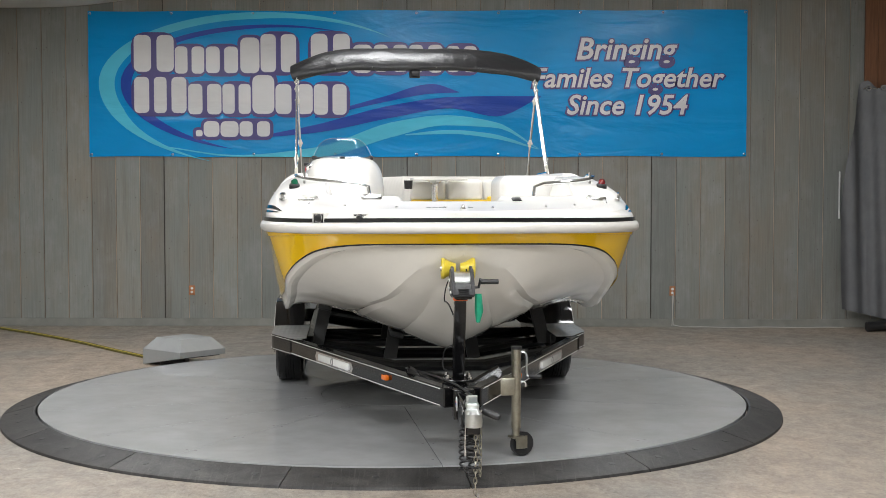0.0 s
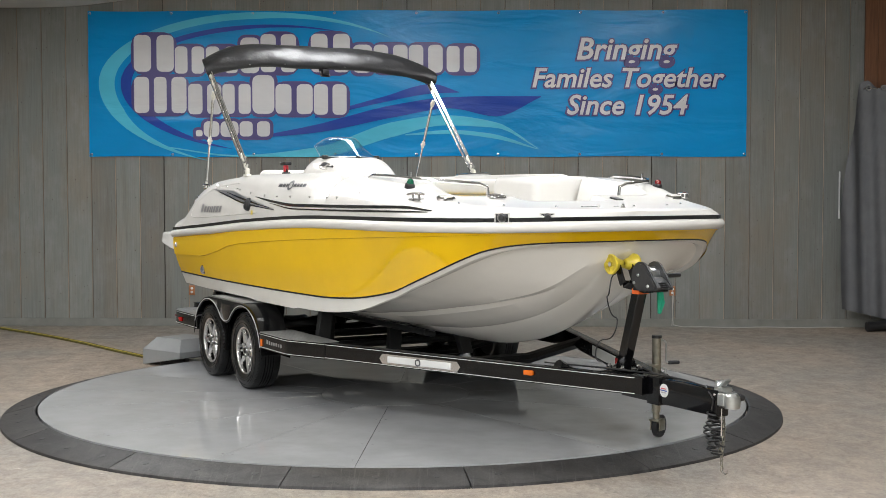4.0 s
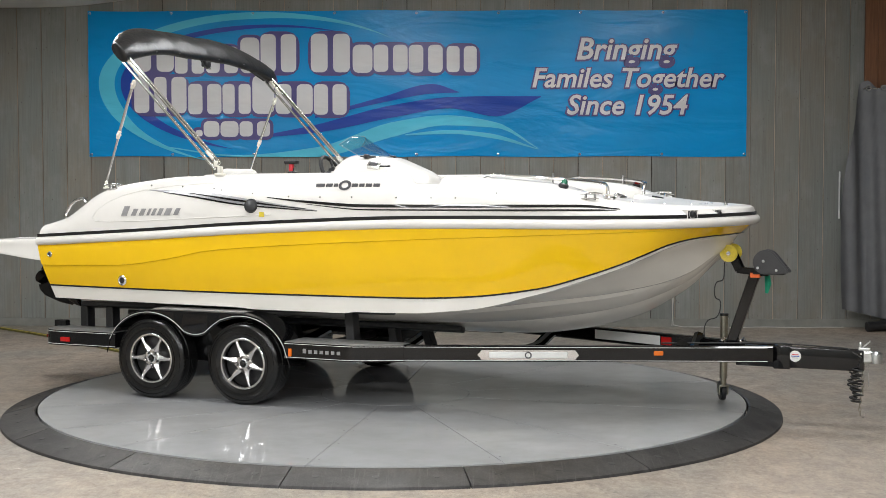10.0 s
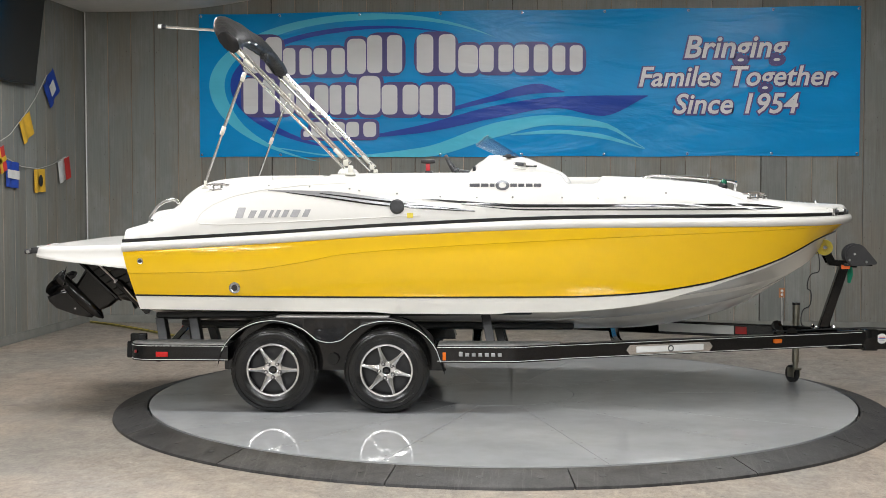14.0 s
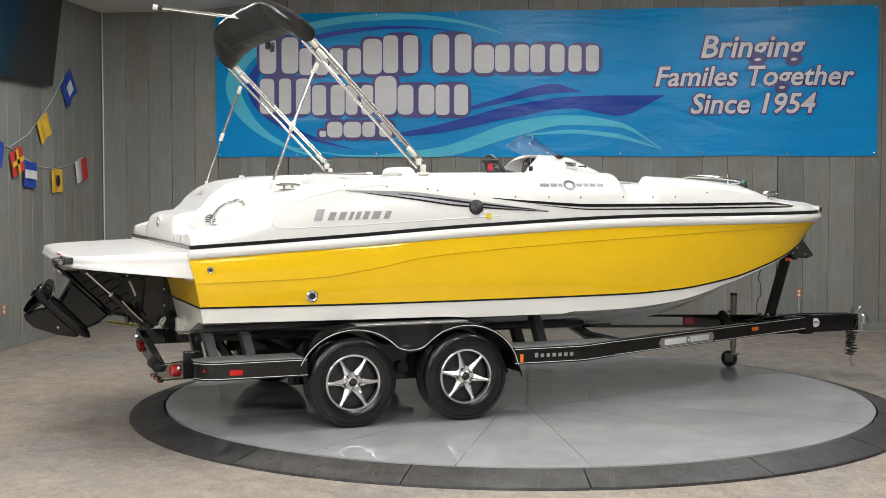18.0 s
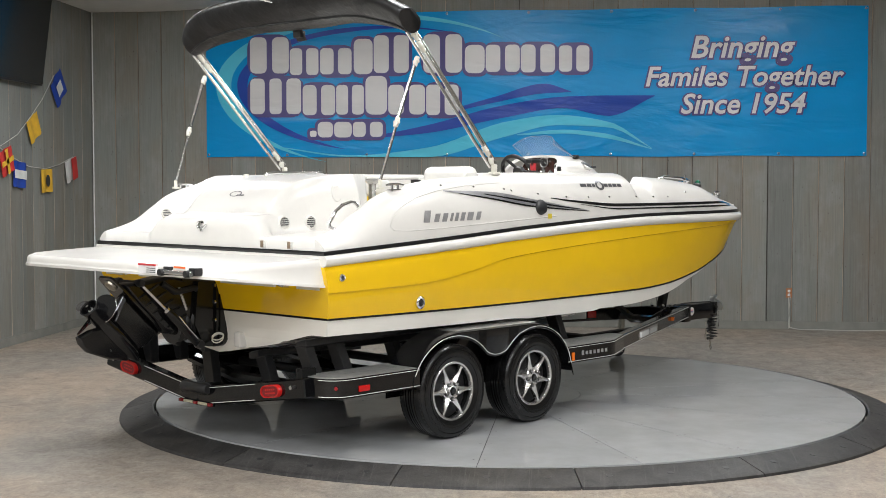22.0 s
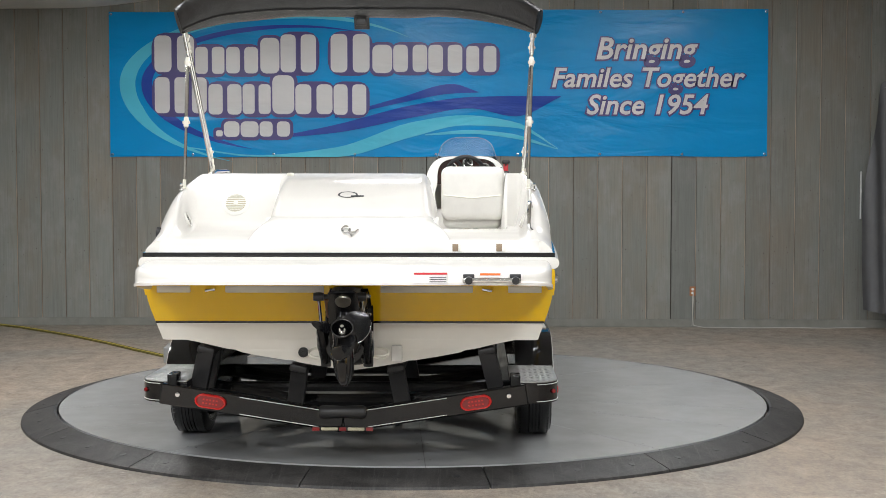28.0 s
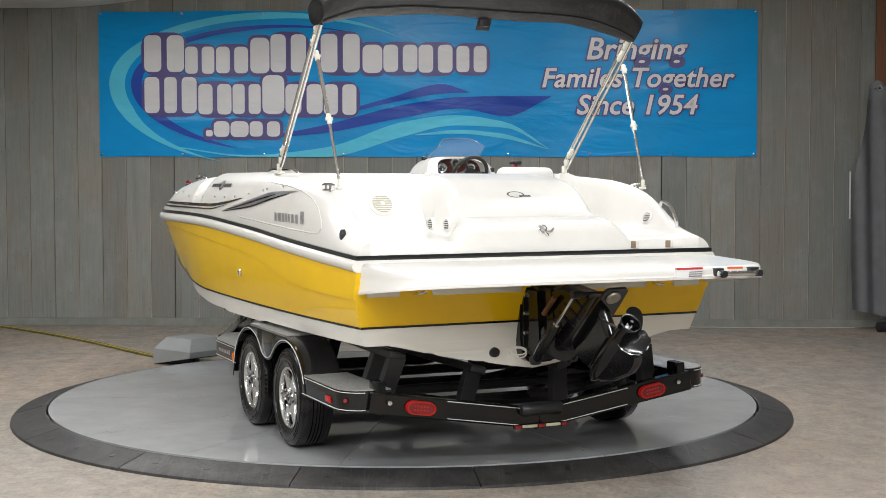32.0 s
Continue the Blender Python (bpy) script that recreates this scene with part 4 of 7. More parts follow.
# name decals as plain slanted bars, the round emblem and its side bars
for sgn in (1, -1):
    fix = (lambda vf: vf) if sgn > 0 else flipped_y
    for a, b, h in ((-1.98, -1.90, 0.085), (-1.885, -1.82, 0.06), (-1.81, -1.745, 0.06), (-1.735, -1.70, 0.06), (-1.69, -1.645, 0.06), (-1.635, -1.58, 0.06), (-1.57, -1.49, 0.06), (-1.48, -1.42, 0.06)):
        z = 1.45 + (a + 1.9) * 0.02
        rows = [[on_side(a + (b - a) * i / 3 * 0.72 + k * 0.026, z + h * k * 0.92) for k in (0, 0.5, 1)] for i in range(4)]
        part("name_bar", fix(grid(rows)), NAME_GREY, boat)
    for a, b in ((-0.24, -0.165), (-0.155, -0.10), (-0.09, -0.055), (0.06, 0.11), (0.12, 0.165), (0.175, 0.225), (0.235, 0.29)):
        part("name_bar", fix(grid([[on_side(a + (b - a) * i / 3, 1.680 + 0.025 * k) for k in (0, 0.5, 1)] for i in range(4)])), DARK_DECAL, boat)
    rows = []
    for r in (0.028, 0.052):
        rows.append([on_side(0.003 + r * math.cos(2 * math.pi * k / 24), 1.692 + 0.72 * r * math.sin(2 * math.pi * k / 24), 0.006) for k in range(24)])
    part("round_emblem", fix(grid(rows, close_v=True)), DARK_DECAL, boat)
    x, y, z = on_side(-0.774, 1.535, 0.0)
    if sgn > 0:
        part("fuel_cap", fix(moved(lathe([(0, -0.03), (0.03, -0.03), (0.05, -0.022), (0.055, -0.008), (0.055, 0.02)], 24, "y"), Matrix.Translation((x, y, z)) @ Matrix.Rotation(radians(-18), 4, "X"))), BLACK_PLASTIC, boat, "round black filler cap")
    if sgn > 0:
        part("warning_sticker", grid([[on_side(-0.70 + 0.045 * i, 1.452 + 0.036 * k, 0.005) for k in (0, 1)] for i in (0, 1)]), URETHANE, boat, "small yellow sticker")
    for u, z in ((-1.737, 1.69), (-1.43, 1.682), (-1.13, 1.665), (-1.057, 1.655), (-0.776, 1.63), (-0.456, 1.607), (-0.187, 1.603), (0.077, 1.604), (0.439, 1.603), (0.707, 1.60), (0.9, 1.601), (1.205, 1.635)):
        p = on_side(u, z, 0.001)
        part("snap_stud", fix(moved(lathe([(0, -0.006), (0.006, -0.005), (0.008, 0.002)], 8, "y"), Matrix.Translation(p))), CHROME, boat)
    # through-hull fittings
    for u, v, z, r in ((-1.989, 1.201, 0.929, 0.042), (-2.694, 1.237, 1.127, 0.024)) if sgn > 0 else PORT_FITTINGS:
        k = min(range(len(US)), key=lambda i: abs(US[i] - u))
        yy = min(side_rows[k], key=lambda p: abs(p[2] - z))[1]
        part("hull_fitting", fix(moved(lathe([(r * 0.5, 0.004), (r * 0.55, -0.01), (r * 0.75, -0.014), (r, -0.006), (r, 0.01)], 20, "y"), Matrix.Translation((u, -yy, z)))), CHROME, boat, "round chrome through-hull fitting")
        part("hull_fitting_hole", fix(moved(lathe([(0, -0.004), (r * 0.56, -0.004)], 16, "y"), Matrix.Translation((u, -yy, z)))), BLACK_PLASTIC, boat)

# swim platform over the drive
plan = [(-2.78, -1.20), (-3.0, -1.20), (-3.30, -1.175), (-3.44, -1.14), (-3.53, -1.06), (-3.58, -0.92), (-3.60, 0.0), (-3.58, 0.85), (-3.53, 1.0), (-3.43, 1.11), (-3.28, 1.165), (-3.0, 1.195), (-2.78, 1.20)]


def slab_at(pts, z_of, inset=0.0):
    cx, cy = -3.1, 0.0
    return [(cx + (x - cx) * (1 - inset), cy + (y - cy) * (1 - inset * 0.4), z_of(x)) for x, y in pts]


# the side face stands on a thin flange along its lower edge
rows = [slab_at(plan, lambda x: 1.105 + (x + 2.86) * -0.11, 0.06), slab_at(plan, lambda x: 1.075 + (x + 2.86) * -0.11, 0.02), slab_at(plan, lambda x: 1.074 + (x + 2.86) * -0.11, -0.008),
        slab_at(plan, lambda x: 1.090 + (x + 2.86) * -0.11, -0.010), slab_at(plan, lambda x: 1.096 + (x + 2.86) * -0.11, 0.003), slab_at(plan, lambda x: 1.20 + (x + 2.86) * 0.02, 0.006),
        slab_at(plan, lambda x: 1.226 + (x + 2.86) * 0.03, 0.012), slab_at(plan, lambda x: 1.240 + (x + 2.86) * 0.03, 0.03), slab_at(plan, lambda x: 1.246 + (x + 2.86) * 0.03, 0.06)]
vf = grid(rows, close_v=True)
m = len(plan)
vf[1].append(tuple(range(m)))
vf[1].append(tuple(range(9 * m - 1, 8 * m - 1, -1)))
platform = part("swim_platform", vf, WHITE, boat, "white fibreglass swim platform", 50)
for y in (-0.71, -0.96):
    part("ladder_pocket", rbox(-3.605, -3.55, y - 0.03, y + 0.03, 1.17, 1.215, 0.004), BLACK_PLASTIC, platform)
    part("ladder_end", moved(lathe([(0, -0.028), (0.020, -0.026), (0.022, 0.0), (0.016, 0.03)], 14, "x"), Matrix.Translation((-3.63, y - 0.0, 1.183))), BLACK_PLASTIC, platform)
part("ladder_rung", tube([(-3.63, -0.68, 1.183), (-3.63, -0.985, 1.183)], 0.014, 12), CHROME, platform, "steel boarding ladder rung")
part("label_plate", rbox(-3.597, -3.577, -0.595, -0.415, 1.165, 1.225, 0.001, 1), WHITE_PAINT, platform)
part("label_bar", rbox(-3.600, -3.580, -0.595, -0.415, 1.212, 1.224, 0.001, 1), STICKER_RED, platform)
for z in (1.196, 1.184, 1.172):
    part("label_bar", rbox(-3.600, -3.580, -0.59, -0.50, z, z + 0.004, 0, 1), DARK_DECAL, platform)
part("label_plate", rbox(-3.594, -3.574, -0.885, -0.765, 1.196, 1.222, 0.001, 1), LENS_WHITE, platform)
part("label_bar", rbox(-3.596, -3.576, -0.88, -0.77, 1.208, 1.220, 0.001, 1), ORANGE, platform)

# stern fittings
def deck_point(u, v, up=0.0):
    return Vector((u, v, deck_z(u, v) + up))


def stern_plate(u, v, r, name, mat, label="", thick=0.012, n=24):
    """A round plate lying on the sloped stern."""
    p, e = deck_point(u, v), 0.03
    du_ = (deck_point(u + e, v) - deck_point(u - e, v)).normalized()
    dv_ = (deck_point(u, v + e) - deck_point(u, v - e)).normalized()
    nz_ = du_.cross(dv_).normalized()
    mm = Matrix((du_, nz_.cross(du_), nz_)).transposed().to_4x4()
    mm.translation = p
    ob = part(name, moved(lathe([(0, thick), (r * 0.85, thick), (r, thick * 0.4), (r, -0.02)], n), mm), mat, boat, label)
    return ob, mm


def oval_plate(u, v, ru, rv, name, mat, label, profile):
    """An oval fitting lying on the deck; its profile is in shares of the radius and in metres of height."""
    p, e = deck_point(u, v), 0.05
    du_ = (deck_point(u + e, v) - deck_point(u - e, v)).normalized()
    dv_ = (deck_point(u, v + e) - deck_point(u, v - e)).normalized()
    nz_ = du_.cross(dv_).normalized()
    mm = Matrix((du_, nz_.cross(du_), nz_)).transposed().to_4x4()
    mm.translation = p
    mm = mm @ Matrix.Translation((0, 0, 0.006)) @ Matrix.Rotation(radians(6), 4, "Y")
    return part(name, moved(lathe(profile, 28), mm @ Matrix.Diagonal((ru, rv, 1, 1))), mat, boat, label), mm


sp, mm = stern_plate(-2.14, 0.785, 0.088, "speaker", VINYL, "round cream loudspeaker grille")
part("grille", moved(lathe([(0, 0.016), (0.06, 0.015), (0.068, 0.011)], 28), mm), SPEAKER, sp)
for k in range(9):
    x = -0.056 + 0.014 * k
    w = math.sqrt(max(0.0, 0.066 ** 2 - x * x))
    part("grille_slat", moved(rbox(x - 0.003, x + 0.003, -w, w, 0.013, 0.0185, 0.001, 1), mm), VINYL, sp)
part("grille_badge", moved(lathe([(0, 0.021), (0.014, 0.020), (0.016, 0.014)], 16), mm), VINYL, sp)


def flank_vent(m, r=0.045):
    """A round louvred vent facing -y in its own space."""
    vt = part("vent", moved(lathe([(0, -0.002), (r * 0.86, -0.002), (r * 0.88, 0.0)], 24, "y"), m), BLACK_PLASTIC, boat, "round louvred vent")
    for k in range(6):
        z = -0.033 + 0.0132 * k
        w = math.sqrt(max(0.0, (r * 0.93) ** 2 - z * z))
        part("louvre", moved(rbox(-w, w, -0.009, -0.001, z - 0.0023, z + 0.0023, 0.001, 1), m), VINYL, vt)
    part("vent_ring", moved(lathe([(r * 0.86, -0.006), (r * 0.9, -0.010), (r * 1.02, -0.009), (r * 1.06, 0.0), (r * 1.06, 0.05)], 24, "y"), m), VINYL, vt)


def flank_v(u, z, side):
    """How far out the middle dome reaches at height z."""
    lo, hi = 0.30, 0.60
    for _ in range(24):
        m = (lo + hi) / 2
        lo, hi = (m, hi) if stern_form(u, m * side) > z else (lo, m)
    return lo


for s in (-1, 1):
    for u in (-2.54, -2.31):
        flank_vent(pose(u, s * (flank_v(u, 1.445, s) + 0.004), 1.445, 0, 0, 0 if s < 0 else 180))
    wall_v = next(v for v in [0.85 + 0.004 * k for k in range(90)] if deck_z(-2.34, s * v) > 1.47)
    flank_vent(pose(-2.34, s * (wall_v - 0.004), 1.475, 0, 0, 180 if s < 0 else 0) @ pose(0, 0, 0, -22))
part("oval_panel", moved(lathe([(0, -0.006), (0.9, -0.006), (1.0, 0.0), (1.0, 0.02)], 24, "y"), pose(-2.05, -flank_v(-2.05, 1.635, -1) - 0.002, 1.635, -12) @ Matrix.Diagonal((0.045, 1, 0.06, 1))), WHITE, boat, "white oval shower panel")
em = part("stern_emblem", moved(lathe([(0.014, -0.012), (0.021, -0.017), (0.029, -0.012), (0.031, 0.01)], 20, "x"), Matrix.Translation((-2.812, 0.015, 1.425))), CHROME, boat, "round chrome emblem")
part("emblem_tail", join(tube([(-2.826, 0.0, 1.41), (-2.828, -0.04, 1.41), (-2.82, -0.06, 1.43)], 0.008, 6), tube([(-2.826, 0.005, 1.415), (-2.828, -0.02, 1.385)], 0.008, 6)), CHROME, em)
lg, mm = stern_plate(-2.50, 0.03, 0.001, "script_decal", DARK_DECAL, "small dark oval decal", 0.001)
oval = [(math.cos(2 * math.pi * k / 28), math.sin(2 * math.pi * k / 28)) for k in range(29)]
part("oval_line", moved(grid([[(0.030 * c * k, 0.062 * q * k, 0.003) for c, q in oval] for k in (0.8, 1.0)]), mm), DARK_DECAL, lg)
part("oval_bar", moved(rbox(-0.02, -0.008, -0.10, -0.02, 0.002, 0.0035, 0, 1), mm), DARK_DECAL, lg)
hp = [(-2.625, -1.10, 1.415), (-2.65, -1.085, 1.43), (-2.655, -1.08, 1.455), (-2.60, -1.085, 1.53), (-2.55, -1.09, 1.565), (-2.48, -1.095, 1.585), (-2.45, -1.10, 1.58), (-2.43, -1.105, 1.555)]
part("grab_handle", tube(hp, 0.0125, 10), CHROME, boat, "chrome stern grab handle")
part("coaming_rail", tube([(-1.40, 1.075, 1.75), (-1.37, 1.075, 1.78), (-1.30, 1.075, 1.79), (-0.85, 1.075, 1.80), (-0.77, 1.075, 1.795), (-0.74, 1.075, 1.76)], 0.0125, 10), CHROME, boat, "low chrome rail on the coaming")
# foot pockets as small blocks; the shade of each recess is coloured brown
for v in (-0.645, -0.905):
    pk = part("step_pocket", rbox(-2.824, -2.79, v - 0.026, v + 0.026, 1.298, 1.342, 0.003), POCKET_SHADE, boat, "small white foot pocket with its shade coloured brown")
    part("pocket_side", rbox(-2.826, -2.80, v - 0.027, v - 0.008, 1.297, 1.343, 0.002, 1), WHITE, pk)
for v0, v1 in ((0.95, 1.15), (0.15, 0.74), (-0.74, -0.19), (-1.15, -0.95)):
    part("transom_strip", rbox(-2.812, -2.78, v0, v1, 1.05, 1.09, 0.004), NYLON, boat, "off-white strip under the platform")
part("side_vent", flipped_y(moved(lathe([(0, -0.008), (0.8, -0.007), (1.0, -0.002), (1.0, 0.02)], 24, "y"), Matrix.Translation(on_side(-2.54, 1.395, 0.006)) @ Matrix.Diagonal((0.022, 1, 0.038, 1)))), BLACK_PLASTIC, boat, "small black oval vent")
# bead moulded round the name panel
for f in (lambda vf: vf, flipped_y):
    bead = [on_side(u, z, -0.0015) for u, z in ((-1.15, 1.71), (-1.5, 1.69), (-1.8, 1.655), (-2.0, 1.61), (-2.15, 1.55), (-2.24, 1.48), (-2.27, 1.43), (-2.24, 1.405), (-2.1, 1.40), (-1.8, 1.41), (-1.2, 1.44), (-0.6, 1.47))]
    part("moulded_bead", f(tube(bead, 0.005, 8)), WHITE, boat)


def cleat(u, v, turn, z=None):
    p = Vector((u, v, deck_z(u, v) if z is None else z))
    m = Matrix.Translation(p) @ Matrix.Rotation(radians(turn), 4, "Z")
    part("cleat", moved(join(tube([(-0.085, 0, 0.03), (-0.04, 0, 0.036), (0.04, 0, 0.036), (0.085, 0, 0.03)], [0.006, 0.009, 0.009, 0.006], 10), tube([(-0.03, 0, -0.01), (-0.03, 0, 0.036)], 0.009, 8),
                             tube([(0.03, 0, -0.01), (0.03, 0, 0.036)], 0.009, 8), rbox(-0.06, 0.06, -0.014, 0.014, -0.004, 0.005, 0.002)), m), CHROME, boat, "chrome mooring cleat")


for sgn in (-1, 1):
    cleat(-2.13, 1.135 * sgn, 5)
    cleat(1.864, 1.125 * sgn, -14 * sgn, 1.60)
part("stern_light_socket", moved(lathe([(0, 0.02), (0.02, 0.018), (0.024, 0)], 14), Matrix.Translation(deck_point(-2.08, 0.44))), NYLON, boat)

# ---- trailer ----
trailer = thing("boat_trailer", "black tandem axle boat trailer with alloy wheels and white pinstripes", "trailer")


def bar_on_plate(x, y, d, z):
    """One raised bar of a tread plate."""
    a, b = Vector((0.012, math.copysign(0.012, d))), Vector((-math.copysign(0.0035, d), 0.0035))
    c = Vector((x, y))
    low = [c + a * p + b * q for p, q in ((-1, 0), (0, -1.3), (1, 0), (0, 1.3))]
    return [(p.x, p.y, z) for p in low] + [(c.x, c.y, z + 0.0028)], [(0, 1, 4), (1, 2, 4), (2, 3, 4), (3, 0, 4)]


for s in (-1, 1):
    f = (lambda vf: vf) if s < 0 else flipped_y
    g = (lambda vf: vf) if s < 0 else (lambda vf: moved(flipped_y(vf), Matrix.Translation((0, -0.05, 0))))
    # long rails that meet at the tongue, and straight rails between the wheels
    rail = part("front_rail", f(join(beam((0.42, -1.095, 0.445), (2.98, -0.075, 0.445), 0.075, 0.118), beam((-0.4, -1.05, 0.445), (0.44, -1.103, 0.445), 0.075, 0.118))), BLACK_PAINT, trailer)
    for z in (0.494, 0.396):
        part("pin_line", f(beam((0.44, -1.1285, z), (2.95, -0.1285, z), 0.004, 0.004, 0)), PIN_WHITE, rail)
    inner = part("main_rail", f(beam((-2.62, -0.98, 0.44), (0.2, -0.98, 0.44), 0.07, 0.115)), BLACK_PAINT, trailer)
    # stepped platforms before and behind the wheels
    for a, b, nm in ((-0.46, 0.20, "front_step"), (-2.78, -2.02, "rear_step")):
        rnd = 0.16
        if nm == "rear_step":
            poly = [(b, -1.0), (b, -1.292), (a + rnd, -1.292)] + [(a + rnd - rnd * math.sin(radians(q)), -1.292 + rnd - rnd * math.cos(radians(q))) for q in (20, 40, 60, 80)] + [(a, -1.0)]
        else:
            poly = [(0.46, -1.0), (0.46, -1.128), (0.17, -1.262), (0.12, -1.284), (0.06, -1.292), (a, -1.292), (a, -1.0)]
        st = part(nm, g(prism(poly, 0.383, 0.507, "xy")), BLACK_PAINT, trailer)
        part("tread_plate", g(prism([(x * 0.985 + (a + b) / 2 * 0.015, y * 0.985 - 0.017) for x, y in poly], 0.5065, 0.512, "xy")), TREAD, st, "diamond tread plate")
        nub = []
        for i in range(int((b - a) / 0.034)):
            for j in range(6):
                x, y = a + 0.03 + i * 0.034, -1.26 + j * 0.036 + (0.018 if i % 2 else 0)
                if y < -1.03 and not (nm == "rear_step" and math.hypot(x - a - rnd, y + 1.292 - rnd) > rnd - 0.01 and x < a + rnd and y < -1.292 + rnd):
                    d = 0.009 if i % 2 else -0.009
                    nub.append(bar_on_plate(x, y, d, 0.512))
        tagged(part("tread_pattern", g(join(*nub)), TREAD, st), kind="stuff")
        for z in (0.496, 0.394):
            part("pin_line", g(tube([(poly[1][0], poly[1][1] - 0.0015, z)] + [(x, y - 0.0015, z) for x, y in poly[2:-1]] if nm == "rear_step" else [(x, y - 0.0015, z) for x, y in poly[1:-1]], 0.0022, 5)), PIN_WHITE, st)
    # name plate bars on the front step
    for k in range(7):
        part("name_bar", g(rbox(-0.30 + k * 0.048, -0.272 + k * 0.048, -1.2945, -1.290, 0.430, 0.456 + (0.008 if k == 0 else 0), 0.001, 1)), SILVER_DECAL, trailer)
    part("side_marker", g(rbox(-0.42, -0.395, -1.305, -1.288, 0.40, 0.46, 0.004)), AMBER, trailer, "amber side marker lamp")
    part("side_reflector", g(rbox(-2.56, -2.47, -1.302, -1.288, 0.415, 0.452, 0.003)), RED_TAPE, trailer, "red rectangular side reflector")
    # fender over both wheels
    arch = []
    for k in range(61):
        u = -2.095 + 1.69 * k / 60
        lo = 0.29
        for c in (-1.686, -0.838):
            dd = 1 - ((u - c) / 0.412) ** 2
            if dd > 0:
                lo = max(lo, 0.30 + 0.372 * math.sqrt(dd))
        if -1.5 < u < -1.02:
            lo = max(lo, 0.512 + 2.2 * (u + 1.262) ** 2)
        arch.append((u, lo))
    crown = []
    for k in range(61):
        u = -2.095 + 1.69 * k / 60
        e = max(0.0, min(u + 2.095, -0.405 - u))
        crown.append(0.30 + 0.413 * math.sin(math.pi / 2 * min(1.0, e / 0.45)) ** 0.75)
    skin = [[(u, -1.292, z) for u, z in arch], [(u, -1.298, z + 0.006) for u, z in arch], [(u, -1.296, max(z + 0.03, min(c - 0.005, c))) for (u, z), c in zip(arch, crown)],
            [(u, -1.28, max(z + 0.034, c)) for (u, z), c in zip(arch, crown)], [(u, -1.05, max(z + 0.034, c)) for (u, z), c in zip(arch, crown)], [(u, -1.05, 0.29) for u, z in arch]]
    fender = part("fender", g(grid(skin)), BLACK_PAINT, trailer, "black double wheel fender", 50)
    part("pin_line", g(tube([(u, -1.2995, z + 0.017) for u, z in arch[1:-1]], 0.0024, 5)), PIN_WHITE, fender)
    part("fender_tread", g(rbox(-1.66, -0.82, -1.275, -1.09, 0.712, 0.719, 0.002, 1)), TREAD, fender, "tread plate on the fender")
    nub = []
    for i in range(24):
        for j in range(5):
            x, y, d = -1.64 + i * 0.034, -1.26 + j * 0.036 + (0.018 if i % 2 else 0), 0.009 if i % 2 else -0.009
            nub.append(bar_on_plate(x, y, d, 0.719))
    tagged(part("tread_pattern", g(join(*nub)), TREAD, fender), kind="stuff")
    part("inner_plate", f(moved(rbox(-0.33, 0.33, 0.038, 0.044, -0.04, 0.035, 0.002, 1), Matrix.Translation((1.72, -0.578, 0.45)) @ Matrix.Rotation(math.atan2(1.0, 2.51), 4, "Z"))), LENS_WHITE, trailer, "white label strip inside the rail")
    part("inner_reflector", f(moved(rbox(0.345, 0.44, 0.038, 0.046, -0.034, 0.03, 0.002, 1), Matrix.Translation((1.72, -0.578, 0.45)) @ Matrix.Rotation(math.atan2(1.0, 2.51), 4, "Z"))), RED_TAPE, trailer)
    # marker strip with a frosted lens on the front rail
    d = Vector((2.88, 1.145, 0)).normalized()
    turn = Matrix.Translation((1.308, -0.765, 0.437)) @ Matrix.Rotation(math.atan2(d.y, d.x), 4, "Z")
    mk = part("side_light", f(moved(prism([(-0.375, 0.0), (-0.345, 0.036), (0.345, 0.036), (0.375, 0.0), (0.345, -0.036), (-0.345, -0.036)], -0.016, 0.02, "xz"), turn)), CHROME, trailer, "long frosted side lamp in a chrome bezel")
    part("lens", f(moved(rbox(-0.29, 0.29, -0.027, 0.0, -0.024, 0.024, 0.006), turn)), LENS_WHITE, mk)
    part("lens_mark", f(moved(lathe([(0.016, -0.029), (0.026, -0.029), (0.026, -0.02)], 18, "y"), turn)), DARK_DECAL, mk)
    part("side_marker", f(moved(rbox(-0.035, 0.035, -0.02, 0.01, -0.017, 0.017, 0.008, 3), Matrix.Translation((2.206, -0.430, 0.455)) @ Matrix.Rotation(math.atan2(d.y, d.x), 4, "Z"))), AMBER, trailer, "amber side marker lamp")
    # bunks that carry the hull, on posts
    for y, foot_y, nm in ((0.86, 0.93, "outer_bunk"), (0.30, 0.34, "inner_bunk")):
        a, b = (-2.66, 0.25) if nm == "outer_bunk" else (-2.6, 0.6)
        k = [min(range(len(US)), key=lambda i: abs(US[i] - u)) for u in (-2.6, 0.6)]
        zz = [np.interp(y, [p[1] for p in reversed(low_rows[i])], [p[2] for p in reversed(low_rows[i])]) for i in k]
        pitch = math.atan2(zz[1] - zz[0], b - a)
        bunk_m = Matrix.Translation((a, -y, zz[0] - 0.045)) @ Matrix.Rotation(-pitch, 4, "Y") @ Matrix.Rotation(radians(-14), 4, "X")
        bunk = part(nm, f(moved(rbox(0, math.hypot(b - a, zz[1] - zz[0]), -0.055, 0.055, -0.025, 0.022, 0.014, 2), bunk_m)), BLACK_PLASTIC, trailer, "carpeted black bunk board")
